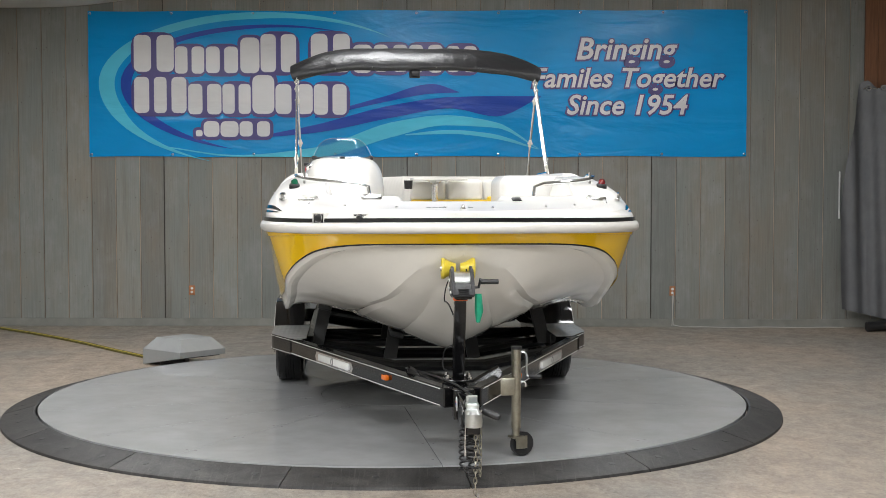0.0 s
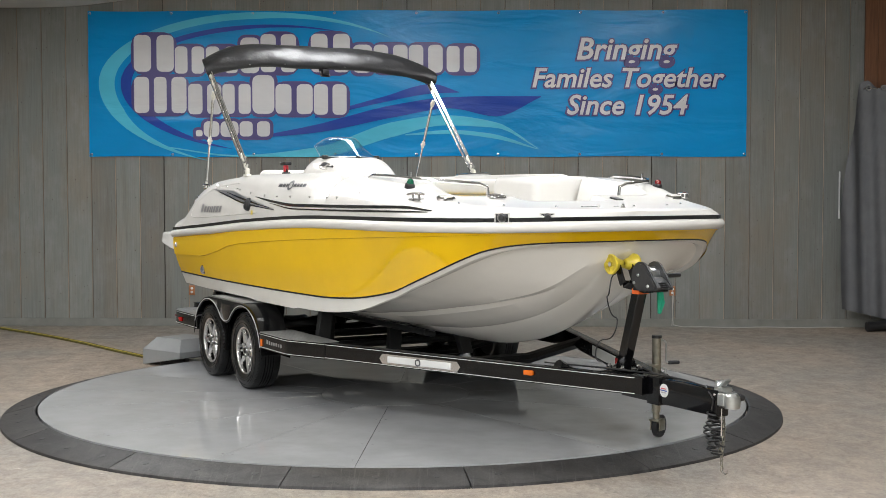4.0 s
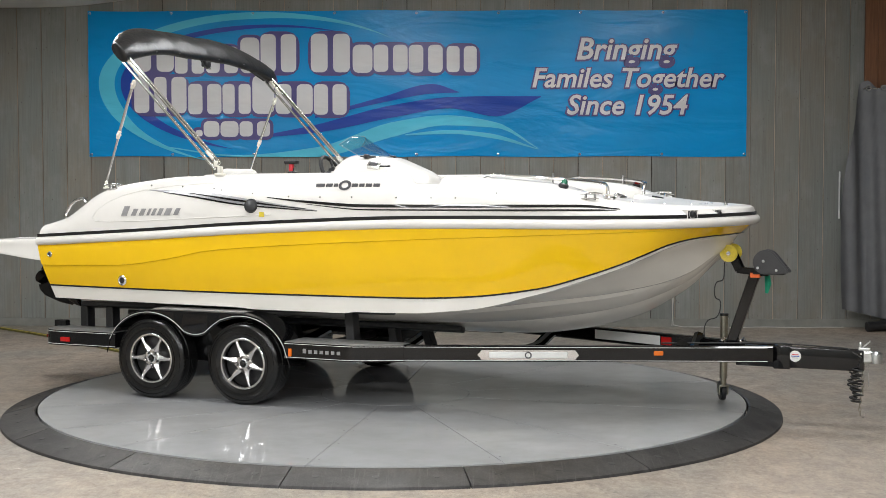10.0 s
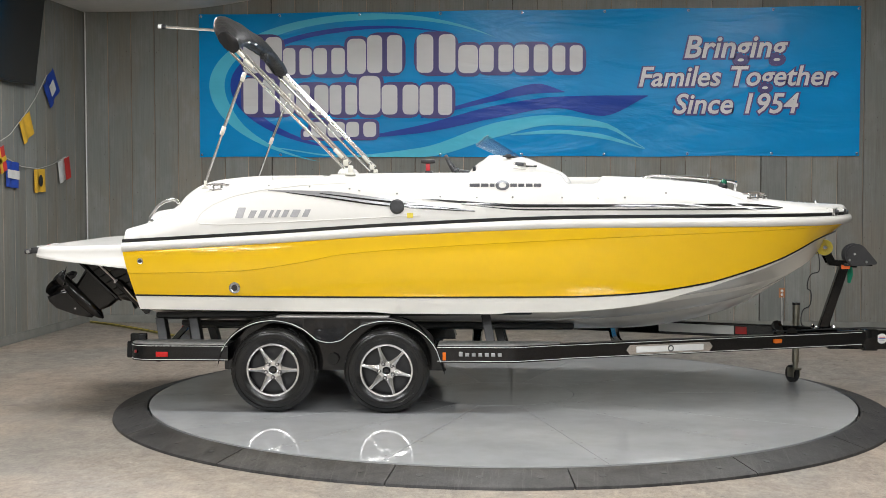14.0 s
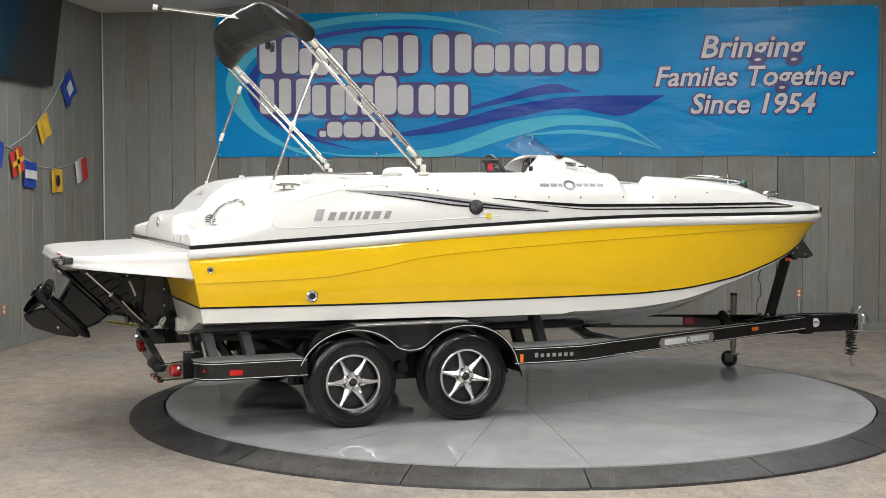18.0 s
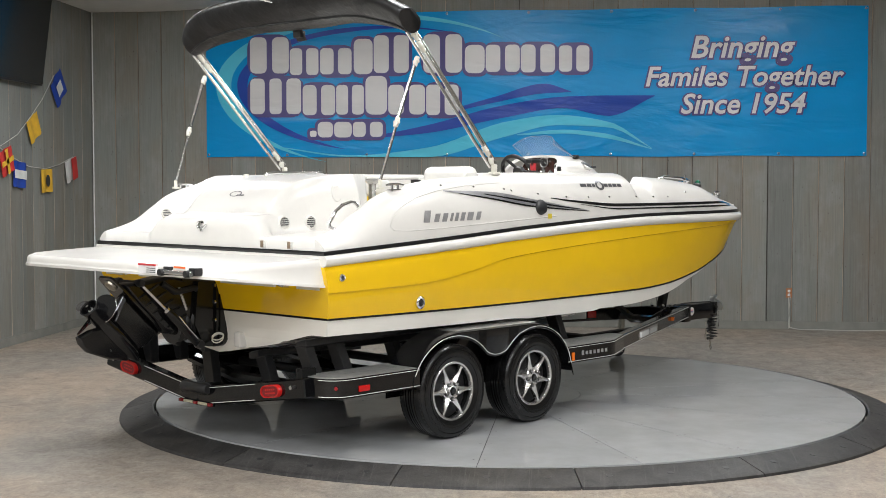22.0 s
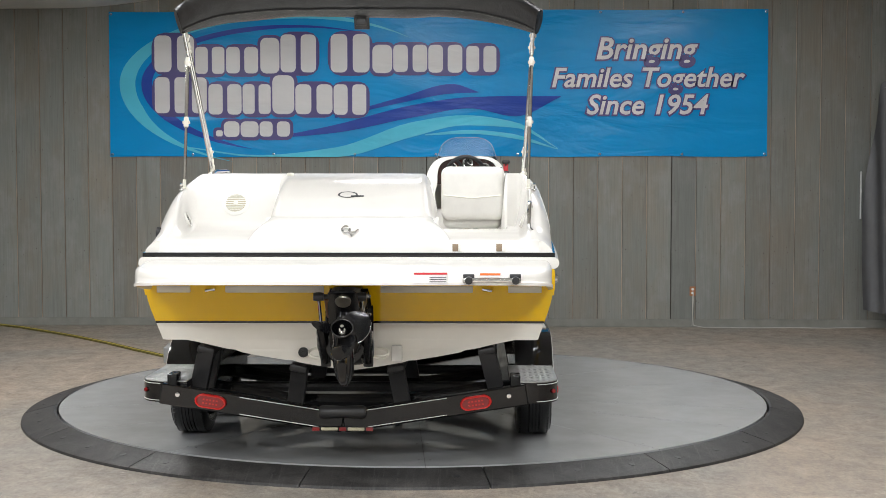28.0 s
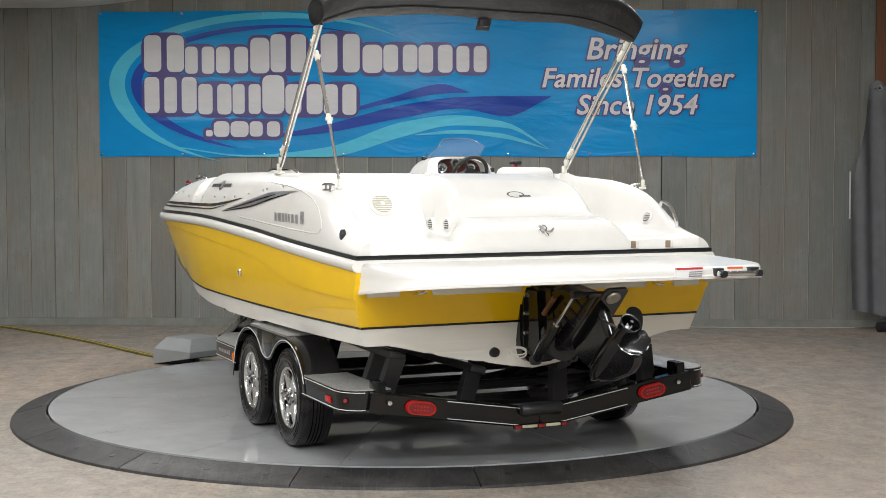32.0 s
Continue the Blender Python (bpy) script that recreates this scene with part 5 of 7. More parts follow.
        for u in (-2.62, -2.36, -0.1) if nm == "outer_bunk" else (-2.5, -1.3, 0.0):
            zt = zz[0] + (zz[1] - zz[0]) * (u - a) / (b - a) - 0.06
            POST_Z = 0.40 if nm == "outer_bunk" else 0.30
            part("bunk_post", f(moved(rbox(-0.035, 0.035, -0.052, 0.052, 0, 1, 0.003, 1), Matrix(((1, 0, -0.06, u + 0.05), (0, 1, foot_y - y, -foot_y), (0, 0, zt - POST_Z, POST_Z), (0, 0, 0, 1))))), BLACK_PLASTIC, bunk)
    # V shaped rear cross beam with lamps
    rb = part("rear_beam", f(beam((-2.80, -1.10, 0.445), (-2.80, 0.0, 0.275), 0.07, 0.125)), BLACK_PAINT, trailer)
    for k in (0.052, -0.05):
        part("pin_line", f(tube([(-2.8365, -0.62, 0.371 + k), (-2.8365, -0.14, 0.297 + k)], 0.0025, 5)), PIN_WHITE, rb)
    slope = math.atan2(0.17, 1.10)
    lm = Matrix.Translation((-2.838, -0.794, 0.397)) @ Matrix.Rotation(-slope, 4, "X") @ Matrix.Rotation(0, 4, "Y")
    ring = [(0.094 * math.copysign(1, math.cos(a)) * 0.45 + 0.053 * math.cos(a), 0.042 * math.sin(a)) for a in [2 * math.pi * q / 28 for q in range(28)]]
    tl = part("tail_lamp", f(moved(grid([[(x, p * k, q * k2) for p, q in ring] for x, k, k2 in ((0.02, 1, 1), (-0.018, 1, 1), (-0.026, 0.96, 0.92), (-0.026, 0.88, 0.78), (-0.016, 0.84, 0.72), (0.0, 0.84, 0.72))], close_v=True), lm)), RED_TAPE, trailer, "oval red tail lamp")
    part("lens", f(moved(prism([(p * 0.845, q * 0.725) for p, q in ring], -0.019, 0.0, "yz"), lm)), RED_LENS, tl)
    for q in range(-2, 3):
        for dz in (-0.011, 0.011):
            part("diode", f(moved(rbox(-0.0215, -0.017, 0.02 * q - 0.0055, 0.02 * q + 0.0055, dz - 0.005, dz + 0.005, 0.001, 1), lm)), RED_TAPE, tl)
    part("side_bolt", f(moved(lathe([(0, -0.02), (0.014, -0.018), (0.016, 0.0)], 8, "x"), Matrix.Translation((-2.838, -0.99, 0.44)))), CHROME, trailer)
    part("corner_bracket", f(rbox(-2.82, -2.70, -1.06, -1.0, 0.38, 0.56, 0.008)), BLACK_PAINT, trailer)
    part("corner_marker", g(moved(lathe([(0, -0.012), (0.012, -0.008), (0.014, 0)], 12, "y"), Matrix.Translation((-2.72, -1.262, 0.45)) @ Matrix.Rotation(radians(-50), 4, "Z"))), RED_LENS, trailer)
    # wheels
    for k, u in enumerate((-1.686, -0.838)):
        tilt_a = (0.0, 12.0)[k] * (1 if s < 0 else 1.7)
        wm = Matrix.Translation((u, 1.18 * s - (0.05 if s > 0 else 0), 0.318)) @ (Matrix.Identity(4) if s < 0 else Matrix.Rotation(math.pi, 4, "Z")) @ Matrix.Rotation(radians(tilt_a), 4, "Y")
        wheel = part("wheel", WHEEL_HUB, None, trailer, at=wm)
        part("tyre", TYRE_MESH, None, wheel, "worn black tyre")
        part("rim", RIM_MESH, None, wheel, "machined six-spoke alloy rim")
        part("hub_cap", CAP_MESH, None, wheel)
        part("hub_ring", RING_MESH, None, wheel)
        for q in range(5):
            lug = Matrix.Rotation(2 * math.pi * (q + 0.25) / 5, 4, "Y") @ Matrix.Translation((0.055, -0.098, 0))
            part("lug_nut", NUT_MESH, None, wheel, at=lug)
            part("lug_hole", HOLE_MESH, None, wheel, at=lug)
part("tongue", rbox(2.70, 3.62, -0.045, 0.045, 0.345, 0.50, 0.008), BLACK_PAINT, trailer)
part("hitch_bracket", rbox(2.98, 3.10, -0.06, 0.06, 0.335, 0.51, 0.006), BLACK_PAINT, trailer)
for u, z, w in ((-2.2, 0.36, 0.95), (-1.26, 0.34, 1.1), (-0.2, 0.36, 0.95), (1.0, 0.42, 0.84), (2.35, 0.47, 0.30)):
    part("cross_member", tube([(u, -w, z + 0.04), (u, -w * 0.4, z - 0.06), (u, w * 0.4, z - 0.06), (u, w, z + 0.04)], 0.045, 8), BLACK_PAINT, trailer)
for u in (-1.686, -0.838):
    part("axle", tube([(u, -1.08, 0.314), (u, 1.08, 0.314)], 0.035, 10), BLACK_PLASTIC, trailer)
part("keel_roller", moved(lathe([(0, -0.14), (0.03, -0.14), (0.042, -0.12), (0.036, 0.0), (0.042, 0.12), (0.03, 0.14), (0, 0.14)], 16, "y"), Matrix.Translation((-2.85, 0, 0.34))), BLACK_PLASTIC, trailer, "black rubber keel roller")
pl = part("plate_light_bar", rbox(-2.85, -2.82, -0.18, 0.18, 0.225, 0.25, 0.003), BLACK_PAINT, trailer)
for y in (-0.16, 0, 0.16):
    part("lamp", rbox(-2.862, -2.84, y - 0.022, y + 0.022, 0.227, 0.249, 0.003), RED_LENS, pl)
for y in (-0.08, 0.08):
    part("lamp", rbox(-2.858, -2.84, y - 0.05, y + 0.05, 0.229, 0.247, 0.003), SPEAKER, pl)
# winch post, bow roller, winch
post = part("winch_post", beam((2.66, 0, 0.50), (2.83, 0, 1.03), 0.07, 0.075, 0.006), BLACK_PAINT, trailer)
part("post_foot", rbox(2.58, 2.76, -0.09, 0.09, 0.50, 0.515, 0.004), BLACK_PAINT, post)
part("roller_arm", join(beam((2.93, 0, 1.04), (2.70, 0, 1.06), 0.075, 0.05, 0.005), beam((2.72, -0.05, 1.06), (2.655, -0.05, 1.19), 0.012, 0.06, 0.003), beam((2.72, 0.05, 1.06), (2.655, 0.05, 1.19), 0.012, 0.06, 0.003)), BLACK_PAINT, post)
part("sticker", rbox(2.80, 2.87, -0.0405, 0.0405, 1.005, 1.04, 0.001, 1), ORANGE, post)
for s in (-1, 1):
    prof = [(0.012, 0.012), (0.03, 0.014), (0.042, 0.05), (0.066, 0.088), (0.064, 0.102), (0.05, 0.10), (0.03, 0.094), (0.012, 0.096)]
    part("bow_roller", moved(lathe([(r, h * s) for r, h in prof], 28, "y"), Matrix.Translation((2.65, 0, 1.185))), URETHANE, trailer, "ribbed yellow urethane bow roller")
    part("roller_ribs", moved(join(*[moved(rbox(0.022, 0.062, 0.097 * s - 0.004, 0.097 * s + 0.004, -0.003, 0.003, 0.001, 1), Matrix.Rotation(radians(q * 30), 4, "Y")) for q in range(12)]), Matrix.Translation((2.65, 0, 1.185))), URETHANE, trailer)
    part("roller_pin", moved(lathe([(0, 0.108 * s), (0.016, 0.107 * s), (0.018, 0.09 * s)], 12, "y"), Matrix.Translation((2.65, 0, 1.185))), CHROME, trailer)
cheek = [(2.915 + 0.092 * math.cos(radians(q)), 1.122 + 0.092 * math.sin(radians(q))) for q in range(35, 271, 15)] + [(2.99, 1.035), (3.075, 1.045), (3.085, 1.06), (3.06, 1.09)]
inset = [(2.94 + (x - 2.94) * 0.86, 1.10 + (z - 1.10) * 0.86) for x, z in cheek]
winch = part("winch", prism([(2.90, 1.035), (3.07, 1.045), (3.08, 1.06), (3.055, 1.085), (2.99, 1.12), (2.93, 1.10), (2.87, 1.06)], -0.05, 0.05, "xz"), WINCH_GREY, trailer, "dark grey winch cover with crank handle")
part("strap_drum", tube([(2.915, -0.05, 1.122), (2.915, 0.05, 1.122)], 0.06, 24), ZINC, winch)
for s in (-1, 1):
    part("cheek", prism(cheek, 0.048 * s, 0.062 * s, "xz"), WINCH_GREY, winch)
    part("cheek_panel", prism(inset, 0.062 * s, 0.068 * s, "xz"), WINCH_GREY, winch)
    for x, z in ((2.90, 1.13), (2.995, 1.065), (2.86, 1.08)):
        part("cover_bolt", moved(lathe([(0, -0.008), (0.009, -0.007), (0.011, 0.0)], 8, "y"), Matrix.Translation((x, 0.068 * s, z)) @ (Matrix.Identity(4) if s < 0 else Matrix.Rotation(math.pi, 4, "Z"))), ZINC, winch)
for k in range(4):
    part("front_slot", rbox(3.052 + 0.0085 * (3 - k), 3.066 + 0.0085 * (3 - k), -0.03, 0.03, 1.05 + 0.012 * k, 1.056 + 0.012 * k, 0.001, 1), BLACK_PLASTIC, winch)
part("winch_base", rbox(2.82, 3.05, -0.05, 0.05, 1.03, 1.05, 0.004), BLACK_PAINT, winch)
part("crank", join(tube([(2.93, 0.06, 1.09), (2.93, 0.10, 1.09), (2.95, 0.11, 1.14), (2.955, 0.115, 1.125)], 0.009, 8), tube([(2.955, 0.11, 1.125), (2.955, 0.215, 1.125)], 0.015, 10)), BLACK_PLASTIC, winch)
part("strap", tube([(2.90, 0.10, 1.05), (2.91, 0.105, 0.95), (2.90, 0.10, 0.88)], [0.02, 0.026, 0.012], 6), GREEN_STRAP, winch, "green cloth strap end")
wire = []
for k in range(41):
    f = k / 40
    wire.append((2.615 - 0.13 * f + 0.035 * math.sin(f * 13) * min(1, 4 * f), -0.03 - 0.05 * math.sin(f * 9), 1.12 - 0.60 * f + 0.02 * math.sin(f * 26)))
part("winch_wire", tube(wire, 0.0045, 6), BLACK_PLASTIC, trailer, "thin black safety wire hanging from the bow")
part("wire_hook", tube([(2.615, -0.03, 1.16), (2.605, -0.03, 1.14), (2.615, -0.03, 1.12)], 0.006, 6), CHROME, trailer)
# jack
CASTER = Matrix.Translation((2.53, 0.377, 0)) @ Matrix.Rotation(radians(115), 4, "Z") @ Matrix.Translation((-2.53, -0.377, 0))
jack = part("tongue_jack", tube([(2.53, 0.375, 0.18), (2.53, 0.375, 0.675)], 0.03, 16), GALV, trailer, "zinc swivel tongue jack with small wheel")
part("jack_inner", tube([(2.53, 0.375, 0.10), (2.53, 0.375, 0.2)], 0.023, 14), GALV, jack)
part("jack_cap", tube([(2.53, 0.375, 0.672), (2.53, 0.375, 0.69)], 0.034, 14), BLACK_PLASTIC, jack)
part("jack_bracket", rbox(2.47, 2.59, 0.24, 0.36, 0.39, 0.50, 0.006), GALV, jack)
CRANK = Matrix.Translation((2.53, 0.375, 0)) @ Matrix.Rotation(radians(72), 4, "Z")
part("jack_crank", moved(tube([(0.0, 0, 0.655), (0.05, 0, 0.655), (0.062, 0, 0.645), (0.066, 0, 0.62), (0.066, 0, 0.53), (0.070, 0, 0.51), (0.085, 0, 0.505)], 0.007, 8), CRANK), ZINC, jack)
part("crank_grip", moved(tube([(0.08, 0, 0.505), (0.085, 0, 0.505), (0.155, 0, 0.505), (0.16, 0, 0.505)], [0.010, 0.013, 0.013, 0.010], 12), CRANK), BLACK_PLASTIC, jack, "black crank grip")
part("jack_pin", moved(tube([(0.0, 0, 0.47), (0.05, 0, 0.47), (0.06, 0, 0.46), (0.06, 0, 0.44)], 0.006, 8), CRANK), ZINC, jack)
part("jack_fork", moved(join(rbox(2.51, 2.59, 0.34, 0.35, 0.05, 0.13, 0.003), rbox(2.51, 2.59, 0.405, 0.415, 0.05, 0.13, 0.003), rbox(2.49, 2.57, 0.34, 0.415, 0.115, 0.13, 0.003)), CASTER), GALV, jack)
part("jack_wheel", moved(lathe([(0.0, -0.02), (0.03, -0.022), (0.035, -0.014), (0.055, -0.016), (0.075, -0.018), (0.076, 0.0), (0.075, 0.018), (0.055, 0.016), (0.035, 0.014), (0.03, 0.022), (0, 0.02)], 24, "y"), CASTER @ Matrix.Translation((2.57, 0.377, 0.077))), BLACK_PLASTIC, jack)
# coupler, lock, chains, wiring
cp = part("coupler", join(beam((3.50, 0, 0.445), (3.68, 0, 0.45), 0.082, 0.085, 0.01), moved(lathe([(0, 0.06), (0.028, 0.056), (0.044, 0.04), (0.048, 0.0), (0.046, -0.03), (0.034, -0.032)], 20), Matrix.Translation((3.70, 0, 0.435)))), ZINC, trailer, "bright zinc ball coupler")
part("latch", join(rbox(3.58, 3.66, -0.035, 0.035, 0.49, 0.52, 0.006), beam((3.60, 0, 0.51), (3.66, 0, 0.565), 0.05, 0.012, 0.003), rbox(3.585, 3.60, -0.03, 0.03, 0.515, 0.555, 0.003)), ZINC, cp)
part("lock_pin", tube([(3.60, -0.05, 0.475), (3.60, 0.06, 0.47)], 0.008, 8), CHROME, cp)
part("lock_barrel", tube([(3.60, 0.06, 0.472), (3.61, 0.075, 0.468), (3.635, 0.135, 0.445), (3.64, 0.145, 0.442)], [0.014, 0.02, 0.02, 0.014], 12), BLACK_PLASTIC, cp, "black coupler lock")
part("pin_chain", tube([(3.655, -0.04, 0.40), (3.656, -0.042, 0.30), (3.655, -0.04, 0.24)], [0.003, 0.003, 0.006], 6), CHROME, cp)
pts = []
for k in range(90):
    a = k * 0.55
    pts.append((3.56 + 0.02 * math.sin(k * 0.1) + 0.035 * math.cos(a), -0.03 + 0.035 * math.sin(a), 0.38 - 0.0026 * k))
part("coiled_cable", tube(pts, 0.006, 6), BLACK_PLASTIC, trailer, "coiled black wiring lead")
for c, lng, ph in (((3.60, 0.02), 0.36, 0.0), ((3.55, 0.05), 0.28, 0.6)):
    links = []
    for k in range(int(lng / 0.03)):
        z = 0.36 - 0.03 * k
        a = (k % 2) * math.pi / 2 + ph
        lp = [(c[0] + 0.009 * math.cos(q) * math.cos(a) + 0.01 * math.sin(k * 0.5), c[1] + 0.009 * math.cos(q) * math.sin(a), z + 0.020 * math.sin(q)) for q in [2 * math.pi * w / 10 for w in range(11)]]
        links.append(tube(lp, 0.003, 5, False))
    part("safety_chain", join(*links), GALV, trailer, "hanging zinc safety chain")
st = part("round_sticker", moved(lathe([(0, -0.003), (0.04, -0.003), (0.042, 0)], 20, "y"), Matrix.Translation((3.136, -0.046, 0.434))), LENS_WHITE, trailer, "round printed maker's sticker")
for dz, w, mat in ((0.012, 0.024, STICKER_RED), (0.0, 0.03, FLAG_BLUE), (-0.012, 0.022, SILVER_DECAL)):
    part("print_bar", rbox(3.136 - w, 3.136 + w, -0.0505, -0.048, 0.434 + dz - 0.003, 0.434 + dz + 0.003, 0, 1), mat, st)

coil = []
for k in range(150):
    a = k * 0.6
    r = 0.032 + 0.022 * noise.noise((k * 0.09, 1, 5))
    coil.append((3.565 + 0.03 * noise.noise((k * 0.05, 7, 1)) + r * math.cos(a), 0.05 * noise.noise((k * 0.05, 2, 9)) + r * math.sin(a), 0.39 - 0.0019 * k + 0.03 * noise.noise((k * 0.08, 4, 4))))
part("coiled_cable", tube(coil, 0.0055, 6), BLACK_PLASTIC, trailer)
part("tongue_lead", tube([(2.2, -0.3, 0.515), (2.6, -0.12, 0.515), (3.0, -0.03, 0.522), (3.25, 0.02, 0.51), (3.5, -0.03, 0.508), (3.6, -0.055, 0.45), (3.58, -0.05, 0.38)], 0.006, 6), BLACK_PLASTIC, trailer)
part("chain_hook", tube([(3.60, 0.02, 0.02), (3.60, 0.02, -0.02 + 0.03), (3.615, 0.03, 0.0), (3.63, 0.03, 0.012), (3.63, 0.03, 0.03)], 0.005, 6), CHROME, trailer)
for v in (-0.05, 0.05):
    for u in (2.60, 2.74):
        part("post_bolt", moved(lathe([(0, 0.03), (0.009, 0.029), (0.011, 0.018), (0.018, 0.017), (0.018, 0)], 8), Matrix.Translation((u, v * 1.3, 0.513))), CHROME, trailer)

# ---- console, windscreen, seats ----
con_h = hermite([(-0.03, 1.925), (0.08, 1.92), (0.18, 1.905), (0.28, 1.87), (0.38, 1.83), (0.47, 1.79), (0.53, 1.73), (0.57, 1.58)])
con_w = hermite([(-0.03, 0.335), (0.15, 0.32), (0.35, 0.275), (0.5, 0.225), (0.57, 0.18)])


def console_arch(h, w, j):
    a = math.pi * j / 32
    c, sn = math.cos(a), math.sin(a)
    return -0.715 + w * math.copysign(abs(c) ** 0.45, c), 1.30 + (h - 1.30) * abs(sn) ** 0.42


def dash_edge(j):
    """The rounded opening of the dash, starboard to port over the top."""
    a = math.pi * j / 32
    c, sn = math.cos(a), math.sin(a)
    return -0.725 + 0.24 * math.copysign(abs(c) ** 0.55, c), 1.70 + 0.208 * abs(sn) ** 0.5


rows = []
for i in range(31):
    u = -0.03 + 0.60 * i / 30
    rows.append([(u, *console_arch(con_h(u), con_w(u), j)) for j in range(33)])
front = [(0.575, -0.715, 1.30)] * 33
# hood: the shell reaches aft over the dash, longest low at both sides
reach = [0.055 + 0.20 * (1 - math.sin(math.pi * j / 32)) ** 0.8 for j in range(33)]
hood = [[(-0.03 - reach[j] * f, *console_arch(1.925, 0.335, j)) for j in range(33)] for f in (1.0, 0.66, 0.33)]
lip = [[(-0.03 - reach[j] * 1.03, *[p + (q - p) * 0.5 for p, q in zip(console_arch(1.925, 0.335, j), dash_edge(j))]) for j in range(33)]]
inner = [[(-0.03 - reach[j] * f, *dash_edge(j)) for j in range(33)] for f in (0.0, 0.5, 0.95)]
rows = inner + lip + hood + rows
console = part("console", grid(rows + [front]), WHITE, boat, "white moulded helm console", 50)
part("console_base", rbox(-0.20, 0.54, -1.0, -0.42, SOLE, 1.50, 0.04, 3), WHITE, console)
dash = [dash_edge(j) for j in range(33)]
part("dash_panel", prism([(-0.725 + (y + 0.725) * 1.02, 1.70 + (z - 1.70) * 1.02) for y, z in dash], -0.047, -0.03, "yz"), DASH_WOOD, console, "dark red-brown glossy dash panel")
for y, z, r in ((-0.865, 1.832, 0.038), (-0.727, 1.872, 0.042), (-0.605, 1.834, 0.038), (-0.715, 1.805, 0.02), (-0.79, 1.79, 0.018)):
    m = Matrix.Translation((-0.049, y, z))
    g = part("gauge", moved(lathe([(r * 0.8, -0.014), (r, -0.017), (r * 1.06, -0.006), (r * 1.06, 0.01)], 24, "x"), m), CHROME, console, "round gauge in a chrome bezel")
    part("gauge_face", moved(lathe([(0, -0.007), (r * 0.82, -0.007)], 20, "x"), m), BLACK_GLOSS, g)
    for q in range(9):
        part("gauge_tick", moved(rbox(-0.0095, -0.0075, -0.0012, 0.0012, r * 0.55, r * 0.74, 0), m @ Matrix.Rotation(radians(-120 + 30 * q), 4, "X")), PIN_WHITE, g)
    part("needle", moved(rbox(-0.0105, -0.008, -0.0018, 0.0018, -0.004, r * 0.62, 0), m @ Matrix.Rotation(radians(40 + 300 * (y + 1)), 4, "X")), PIN_WHITE, g)
part("switch", rbox(-0.22, -0.195, -1.0, -0.975, 1.80, 1.835, 0.004), BLACK_PLASTIC, console)
wm = Matrix.Translation((-0.36, -0.71, 1.785)) @ Matrix.Rotation(radians(62), 4, "Y")
wheel_pts = [(0.145 * math.cos(2 * math.pi * k / 36), 0.145 * math.sin(2 * math.pi * k / 36), 0) for k in range(37)]
sw = part("steering_wheel", moved(join(tube(wheel_pts, 0.016, 10, False), *[tube([(0, 0, 0.03), (0.14 * math.cos(a), 0.14 * math.sin(a), 0)], 0.012, 8) for a in (0.5, 2.6, 4.71)], lathe([(0, 0.045), (0.04, 0.04), (0.05, 0.0), (0.0, 0.0)], 20)), wm), BLACK_PLASTIC, boat, "black steering wheel")
part("steering_column", tube([(-0.35, -0.71, 1.795), (-0.05, -0.71, 1.74)], 0.028, 12), BLACK_PLASTIC, sw)
thr = part("throttle_lever", join(rbox(-0.58, -0.52, -1.045, -0.985, 1.74, 1.80, 0.01), tube([(-0.55, -1.015, 1.79), (-0.56, -1.015, 1.86)], 0.016, 10), rbox(-0.61, -0.50, -1.045, -0.985, 1.855, 1.885, 0.01)), BLACK_PLASTIC, boat, "black throttle lever with red neck")
part("throttle_neck", rbox(-0.572, -0.54, -1.033, -0.997, 1.80, 1.856, 0.006), STICKER_RED, thr)
# wrap-round windscreen
rows_out, rows_in = [], []
for i in range(9):
    f = i / 8
    row, row2 = [], []
    for k in range(25):
        a = radians(-80 + 160 * k / 24)
        for r, out in ((0.0, row), (0.003, row2)):
            rx, ry = 0.20 * (1 - f) + 0.115 * f - r, 0.245 * (1 - f) + 0.205 * f - r
            out.append(((-0.025 * (1 - f) - 0.215 * f) + rx * max(math.cos(a), -0.2), -0.72 + ry * math.sin(a), (1.912 - 0.012 * max(0, math.cos(a))) * (1 - f) + (2.075 - 0.075 * abs(math.sin(a)) ** 4) * f))
    rows_out.append(row)
    rows_in.append(row2)
pane = part("windscreen", join(grid(rows_out), grid(rows_in), grid([rows_out[-1], rows_in[-1]]), grid([rows_out[0], rows_in[0]]), grid([[a[0], b[0]] for a, b in zip(rows_out, rows_in)]), grid([[a[-1], b[-1]] for a, b in zip(rows_out, rows_in)])), PANE, boat, "low curved tinted acrylic windscreen", 60)
rim = [p[0] for p in rows_out] + list(rows_out[-1]) + [p[-1] for p in reversed(rows_out)]
part("screen_edge", tube(rim, 0.0022, 6), PANE_EDGE, pane)
pane.visible_shadow = False
part("screen_seal", tube([(p[0], p[1], p[2] + 0.002) for p in rows_out[0]], 0.008, 6), BLACK_PLASTIC, boat)
for k in (2, 12, 22):
    p = rows_out[0][k]
    part("screen_clip", rbox(p[0] - 0.02, p[0] + 0.02, p[1] - 0.02, p[1] + 0.02, p[2] - 0.012, p[2] + 0.02, 0.007), BLACK_PLASTIC, boat)
tray = Matrix.Translation((0.135, -0.985, 1.842)) @ Matrix.Rotation(radians(38), 4, "X") @ Matrix.Rotation(radians(8), 4, "Y")
tr = part("courtesy_lamp", moved(rbox(-0.05, 0.05, -0.03, 0.03, -0.02, 0.012, 0.005), tray), ALLOY, console, "small grey lamp plate with a stalk")
